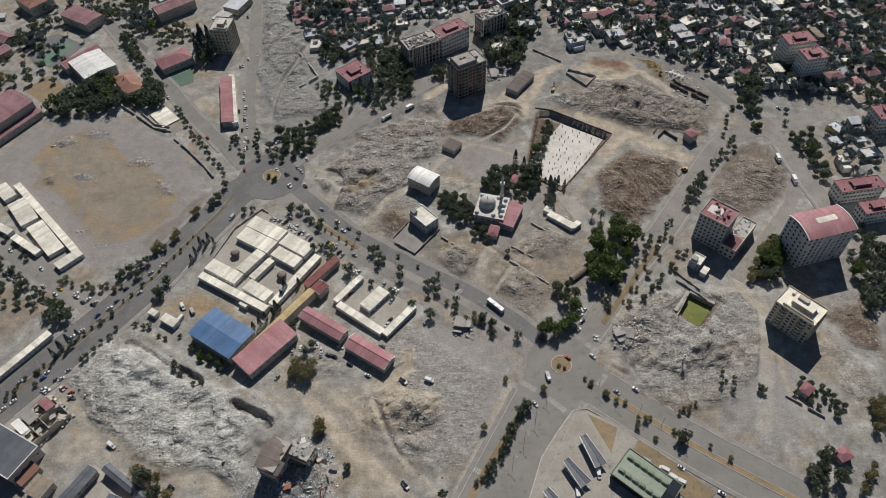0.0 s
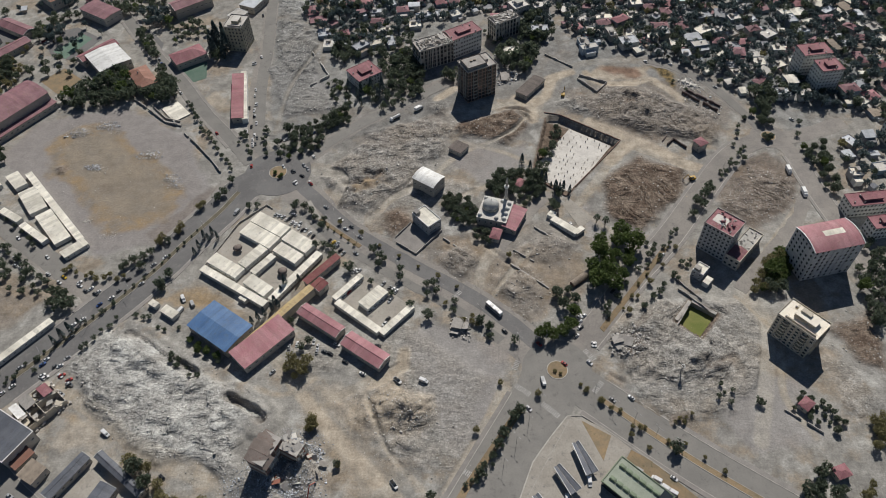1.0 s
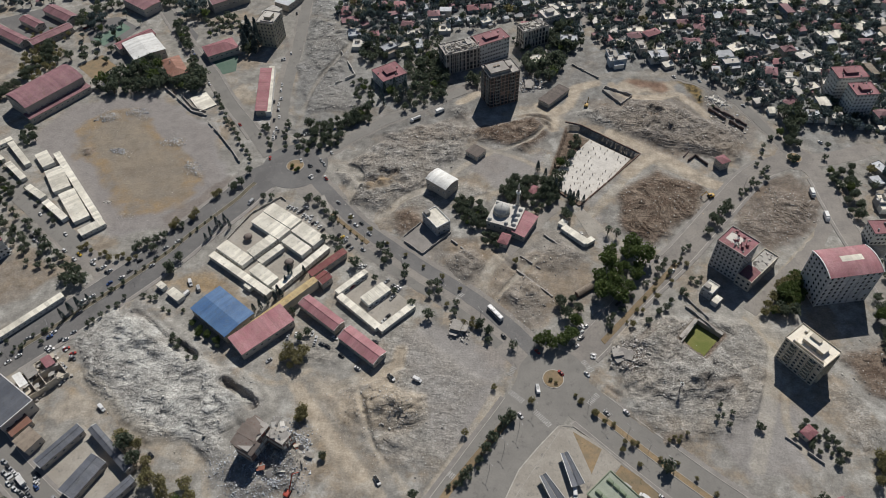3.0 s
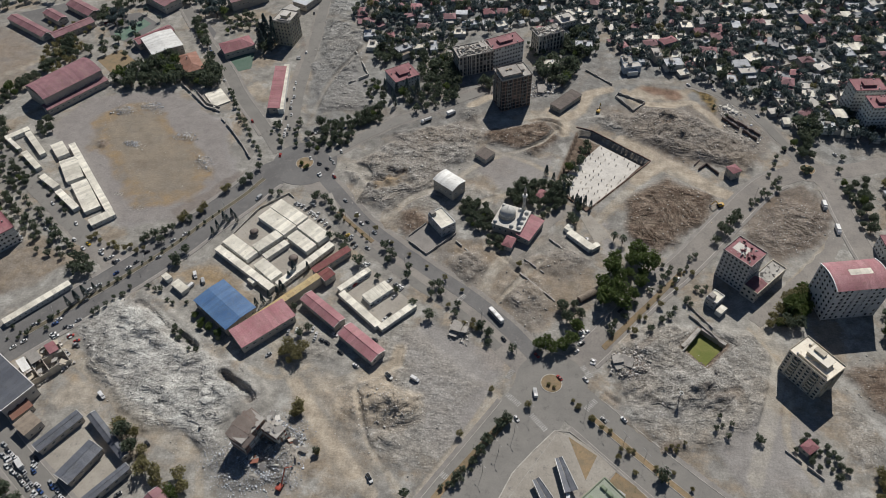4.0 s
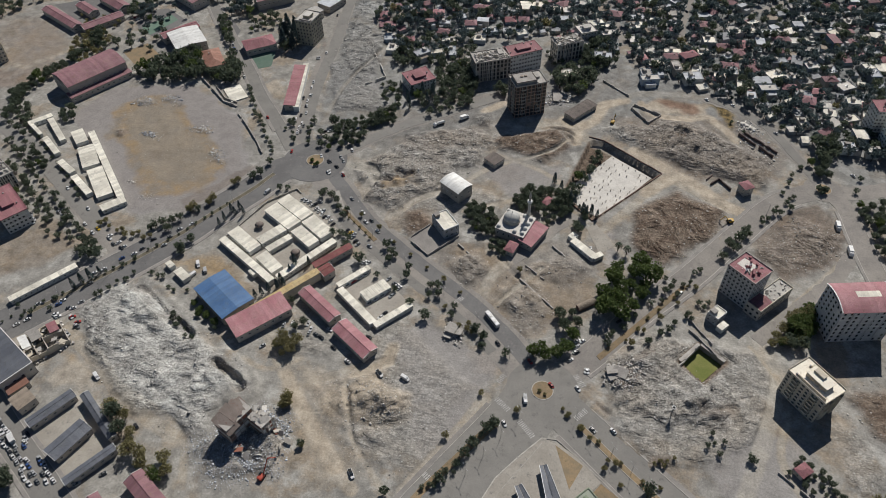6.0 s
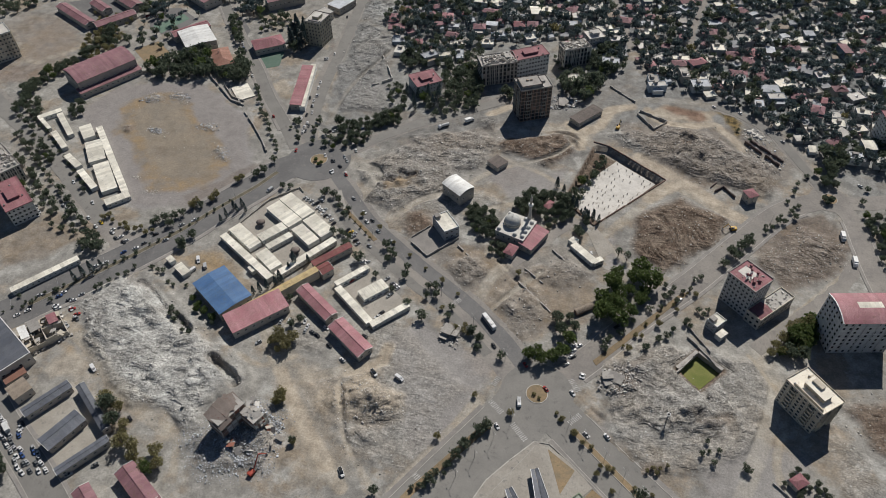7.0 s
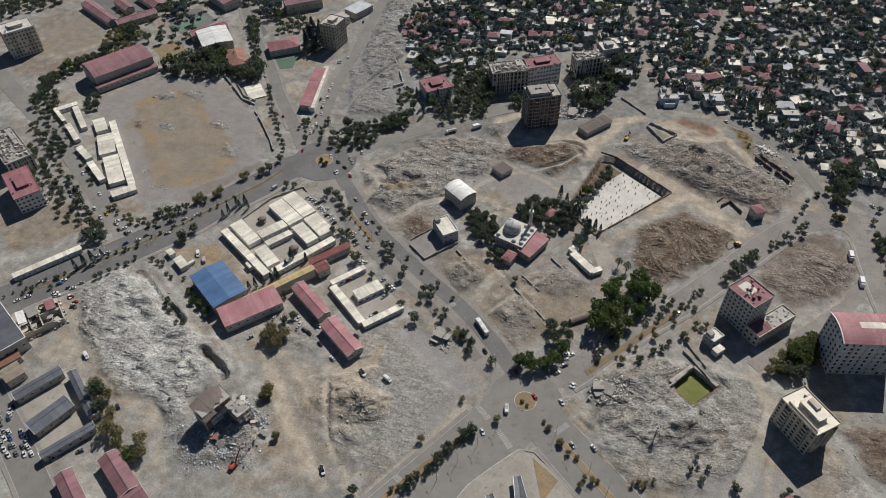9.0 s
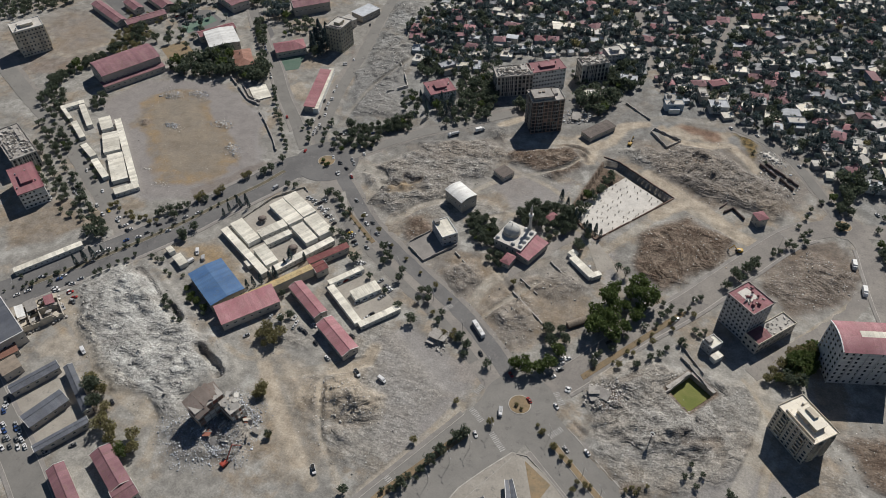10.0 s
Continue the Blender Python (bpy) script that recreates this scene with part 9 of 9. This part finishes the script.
low_wall([(36.2, 294.0), (49.3, 284.9)], 1.2, 0.6, CONCRETE, 'low broken concrete boundary wall')
low_wall([(50.6, 314.8), (63.0, 303.8)], 1.5, 0.8, CONCRETE, 'low broken concrete boundary wall')
low_wall([(-137.2, 521.8), (-122.4, 498.7), (-111.9, 479.8), (-127.6, 463.5)], 2.4, 0.7, SLAB_WHITE, 'white-topped boundary wall beside cleared ground')
low_wall([(67.9, 512.4), (89.8, 494.5)], 1.5, 0.6, CONCRETE, 'low broken concrete boundary wall')
low_wall([(92.5, 478.0), (106.5, 460.7), (115.8, 473.1), (94.5, 482.9), (92.5, 478.0)], 2, 0.5, CONCRETE, 'low broken concrete boundary wall')
low_wall([(173.6, 460.6), (196.6, 438.0)], 2.6, 0.9, DARK_INFILL, 'dark roofless stable wall on bare ground')
low_wall([(177.6, 463.6), (200.0, 443.6)], 2.2, 0.9, DARK_INFILL, 'dark roofless stable wall on bare ground')
low_wall([(124.0, 226.8), (133.0, 239.5), (142.0, 253.4)], 2.4, 0.6, CONCRETE, 'low broken concrete boundary wall')
low_wall([(112.2, 229.9), (121.6, 241.7)], 2.2, 0.6, CONCRETE, 'low broken concrete boundary wall')
low_wall([(149.1, 402.4), (153.3, 409.2)], 1.6, 0.6, DARK_INFILL, 'dark broken wall of a cleared house')
low_wall([(151.9, 398.1), (157.3, 404.5), (165.3, 395.1)], 2, 0.8, DARK_INFILL, 'low broken concrete boundary wall')
low_wall([(136.4, 273.3), (149.7, 256.8)], 1.5, 0.5, CONCRETE, 'low broken concrete boundary wall')
low_wall([(179.9, 184.3), (196.7, 171.1)], 1.5, 0.4, CONCRETE, 'low broken concrete boundary wall')
low_wall([(-162.7, 277.1), (-149.3, 314.3), (-133.7, 331.4), (-129.2, 328.0)], 1.5, 0.5, KERB, 'low broken concrete boundary wall')
low_wall([(-162.8, 183.7), (-146.7, 196.5)], 1, 0.4, CONCRETE, 'low broken concrete boundary wall')
debris([(-221.8, 201.2), (-197.9, 230.7), (-160.4, 213.0), (-117.1, 188.4), (-91.1, 174.6), (-111.5, 159.8), (-106.4, 137.1), (-118.1, 131.6), (-167.0, 156.1), (-204.0, 171.6)], 3500, 0.36, DEBRIS, 'scattered broken concrete and masonry rubble')
debris([(-118.1, 131.6), (-87.8, 166.2), (-69.1, 159.4), (-62.1, 127.1), (-94.2, 113.2)], 7000, 0.34, PALE_DEBRIS, 'pale demolition debris heap below a ruin')
debris([(-71.1, 193.5), (-21.5, 207.0), (23.3, 193.3), (7.0, 137.8), (-28.8, 139.8), (-60.7, 162.8)], 1800, 0.26, DEBRIS, 'scattered broken concrete and masonry rubble')
debris([(-52.9, 178.4), (-28.1, 194.3), (-12.3, 175.7), (-32.0, 161.7)], 800, 0.4, DEBRIS, 'scattered broken concrete and masonry rubble')
debris([(-103.6, 360.4), (-77.0, 398.4), (-26.3, 432.5), (-1.9, 419.0), (-13.2, 383.4), (-39.3, 347.7), (-61.1, 320.5), (-83.4, 327.8)], 2400, 0.36, DEBRIS, 'scattered broken concrete and masonry rubble')
debris([(-14.7, 416.7), (43.0, 445.0), (58.4, 416.2), (35.6, 392.4), (0.3, 404.3)], 600, 0.3, DEBRIS, 'scattered broken concrete and masonry rubble')
debris([(64.6, 448.9), (103.0, 470.6), (146.6, 482.2), (174.6, 451.0), (202.2, 442.5), (199.5, 416.1), (167.5, 404.0), (124.3, 408.6), (91.2, 429.0)], 2000, 0.34, DEBRIS, 'scattered broken concrete and masonry rubble')
debris([(170.4, 337.2), (206.7, 378.9), (237.1, 365.4), (233.7, 344.1), (199.6, 318.1), (189.7, 321.0)], 1300, 0.36, DEBRIS, 'scattered broken concrete and masonry rubble')
debris([(85.8, 223.9), (123.3, 263.2), (158.3, 257.6), (164.8, 220.9), (131.3, 187.2), (93.2, 199.9)], 1300, 0.27, DEBRIS, 'scattered broken concrete and masonry rubble')
debris([(-19.3, 291.3), (4.2, 305.9), (18.8, 283.8), (4.5, 262.4)], 400, 0.3, DEBRIS, 'scattered broken concrete and masonry rubble')
debris([(20.2, 274.6), (46.9, 289.1), (60.3, 259.7), (46.1, 235.9), (19.6, 256.3)], 800, 0.34, DEBRIS, 'scattered broken concrete and masonry rubble')
debris([(32.2, 291.1), (61.9, 322.0), (81.6, 300.5), (62.1, 277.9)], 700, 0.3, DEBRIS, 'scattered broken concrete and masonry rubble')
debris([(-167.0, 492.3), (-143.2, 533.7), (-114.1, 467.3), (-92.1, 439.3), (-141.5, 422.8)], 1400, 0.4, DEBRIS, 'scattered broken concrete and masonry rubble')
debris([(195.6, 234.1), (252.1, 256.2), (246.1, 203.4), (224.1, 215.3)], 700, 0.3, DEBRIS, 'scattered broken concrete and masonry rubble')
debris([(-317.7, 391.2), (-294.8, 418.8), (-258.6, 417.3), (-211.2, 367.1), (-188.4, 326.1), (-200.8, 305.9), (-225.7, 295.5), (-253.1, 314.1), (-290.7, 352.6)], 300, 0.3, DEBRIS, 'scattered broken concrete and masonry rubble')
debris([(-306.0, 404.1), (-294.8, 412.1), (-288.5, 405.2), (-298.3, 399.5)], 260, 0.5, PALE_DEBRIS, 'small tipped heaps of pale rubble on the pitch')
debris([(-286.5, 413.6), (-273.0, 420.1), (-266.9, 413.1), (-280.1, 408.7)], 260, 0.5, PALE_DEBRIS, 'small tipped heaps of pale rubble on the pitch')
debris([(-242.6, 381.0), (-229.6, 387.1), (-222.7, 377.4), (-234.6, 377.0)], 260, 0.5, PALE_DEBRIS, 'small tipped heaps of pale rubble on the pitch')
debris([(-214.2, 361.3), (-203.8, 356.4), (-196.2, 344.5), (-207.4, 349.0)], 260, 0.5, PALE_DEBRIS, 'small tipped heaps of pale rubble on the pitch')
debris([(-279.2, 368.9), (-268.1, 371.0), (-264.6, 364.4), (-272.1, 364.8)], 260, 0.5, PALE_DEBRIS, 'small tipped heaps of pale rubble on the pitch')
debris([(-144.2, 473.4), (-164.6, 501.3), (-171.6, 559.1), (-181.4, 630.9), (-150.1, 641.1), (-123.5, 580.6), (-124.4, 530.1), (-117.9, 482.0)], 1500, 0.45, DEBRIS, 'scattered broken concrete and masonry rubble')
debris([(-60.0, 178.0), (-29.2, 196.0), (-10.0, 180.0), (-13.0, 158.0), (-36.0, 149.0), (-56.0, 160.0)], 700, 0.26, CLODS, 'dug-up brown clods of earth')
debris([(176.0, 463.0), (196.0, 444.0), (198.0, 428.0), (186.0, 424.0), (168.0, 446.0)], 700, 0.6, DEBRIS, 'pale building rubble beside a dark wall')
debris([(172.0, 477.0), (180.0, 480.0), (190.0, 470.0), (184.0, 463.0), (174.0, 466.0)], 160, 1.3, SLAB_WHITE, 'white broken slabs of a pulled-down shed')
debris([(97.4, 361.4), (128.1, 390.7), (161.9, 373.4), (152.7, 339.0), (120.1, 307.8), (98.5, 323.7)], 900, 0.3, CLODS, 'dug-up brown clods of earth')
minaret(31.7, 333.5, 28)
excavator(-71.4, 124.6, 75, RED_STEEL, 1.6)
excavator(163.4, 362.5, 200, YELLOW_STEEL)
excavator(79.4, 456.7, 80, YELLOW_STEEL)
lamps([(78.7, 191.8), (88.1, 183.6), (98.6, 175.9), (108.7, 167.6), (118.5, 160.5), (41.8, 172.8), (34.8, 160.8), (28.0, 148.6), (49.1, 186.0)])
lamps([(-87.1, 312.9), (-66.8, 297.8), (-38.7, 277.7), (-9.2, 259.7), (15.0, 242.4), (38.0, 222.4), (-256.4, 183.8), (-239.6, 205.3), (-222.1, 228.4), (-204.1, 253.9), (-188.1, 279.2), (-172.1, 308.4)])
lamps([(91.3, 242.6), (113.4, 274.2), (137.4, 303.9), (163.6, 341.1), (188.0, 375.4)])
zebra(39.7, 191.9, -36.0, 9)
zebra(54.3, 180.3, -42.0, 11)
zebra(78.5, 215.7, -53.0, 8)
zebra(81.4, 195.8, 52.0, 8)
zebra(36.1, 208.6, 68.0, 6)
zebra(10.3, 142.9, -31.0, 7)
zebra(1.1, 258.1, 58.0, 6)
zebra(125.3, 300.6, -50.0, 6)
floodlight_mast(127.0, 204.0, 6.5)
low_wall([(33.1, 123.9), (43.0, 150.4), (52.2, 163.7), (62.6, 177.2)], 0.35, 0.6, KERB, 'pale kerb round the bus station forecourt')
low_wall([(62.6, 177.2), (70.4, 177.9), (82.0, 170.3), (94.9, 160.6), (112.5, 146.4)], 0.35, 0.6, KERB, 'pale kerb round the bus station forecourt')
pad([(-469.7, 536.1), (-433.9, 560.0), (-398.9, 537.6), (-421.1, 507.5)], ASPHALT, 'dark asphalt school yard', 'yard', 0.05)
debris([(21.4, 484.3), (40.7, 491.6), (45.3, 477.1), (29.7, 468.7)], 500, 0.7, PALE_DEBRIS, 'collapsed floor slabs of a fallen block')
fallen_block(33.0, 478.9, 30)
fallen_block(3.8, 232.7, 80)
fallen_block(97.7, 224.3, 10)
debris([(94.2, 227.9), (105.3, 235.6), (113.0, 224.3), (102.9, 213.4), (95.5, 215.5)], 1800, 0.5, DEBRIS, 'tangled heap of twisted rubble')
debris([(173.3, 485.2), (190.9, 474.2), (203.6, 443.0), (199.1, 435.8), (175.8, 461.1)], 300, 0.5, PALE_DEBRIS, 'pale rubbish strewn beside a fence')
pad([(85.9, 234.8), (88.2, 232.1), (135.8, 297.0), (133.8, 299.9)], VERGE, 'dry tan verge strip with shrubs', 'verge', 0.25)
pad([(-95.6, 318.1), (-93.6, 319.6), (-63.3, 296.3), (-65.0, 293.9)], VERGE, 'dry tan planted median strip', 'verge', 0.25)
pad([(-106.4, 335.2), (-95.6, 318.1), (-93.6, 319.6), (-104.0, 336.9)], KERB, 'pale paved median nose', 'verge', 0.24)
pad([(6.6, 135.9), (10.3, 134.6), (39.6, 180.1), (35.9, 182.4)], VERGE, 'dry verge strip under roadside trees', 'verge', 0.24)
pad([(-4.4, 114.1), (-0.7, 112.9), (10.3, 134.6), (6.6, 135.9)], VERGE, 'dry verge strip under roadside trees', 'verge', 0.24)
debris([(-307.8, 413.1), (-289.7, 416.3), (-283.1, 403.7), (-301.0, 400.5)], 364, 0.32, SLAB_WHITE, 'pale broken masonry strewn on a sports field')
debris([(-286.3, 418.2), (-275.1, 420.2), (-271.2, 412.4), (-282.3, 410.4)], 224, 0.32, SLAB_WHITE, 'pale broken masonry strewn on a sports field')
debris([(-240.9, 384.5), (-230.3, 386.4), (-227.0, 379.3), (-237.5, 377.4)], 224, 0.32, SLAB_WHITE, 'pale broken masonry strewn on a sports field')
debris([(-272.0, 367.6), (-262.8, 369.3), (-259.7, 363.3), (-268.8, 361.6)], 196, 0.32, SLAB_WHITE, 'pale broken masonry strewn on a sports field')
debris([(-241.4, 303.5), (-233.0, 305.0), (-230.4, 300.0), (-238.7, 298.4)], 196, 0.32, SLAB_WHITE, 'pale broken masonry strewn on a sports field')
debris([(-215.3, 358.9), (-207.7, 360.3), (-205.4, 355.3), (-213.0, 353.9)], 168, 0.32, SLAB_WHITE, 'pale broken masonry strewn on a sports field')
debris([(-273.5, 409.4), (-266.6, 410.7), (-264.2, 405.8), (-271.1, 404.6)], 140, 0.32, SLAB_WHITE, 'pale broken masonry strewn on a sports field')
debris([(-258.4, 314.8), (-253.5, 315.7), (-251.9, 312.7), (-256.8, 311.8)], 112, 0.32, SLAB_WHITE, 'pale broken masonry strewn on a sports field')
pad([(-382.8, 540.1), (-354.1, 552.1), (-324.9, 533.6), (-338.5, 501.1), (-359.7, 505.8)], ASPHALT, 'dark asphalt car park', 'yard', 0.05)
pad([(-297.4, 534.4), (-286.7, 549.6), (-266.8, 527.3), (-264.5, 511.5), (-281.8, 515.3)], ASPHALT, 'asphalt forecourt beside the street', 'yard', 0.05)
low_wall([(136.9, 264.5), (142.4, 259.6), (152.1, 249.1)], 1.6, 0.6, CONCRETE, 'low broken concrete boundary wall')
grow_woods()
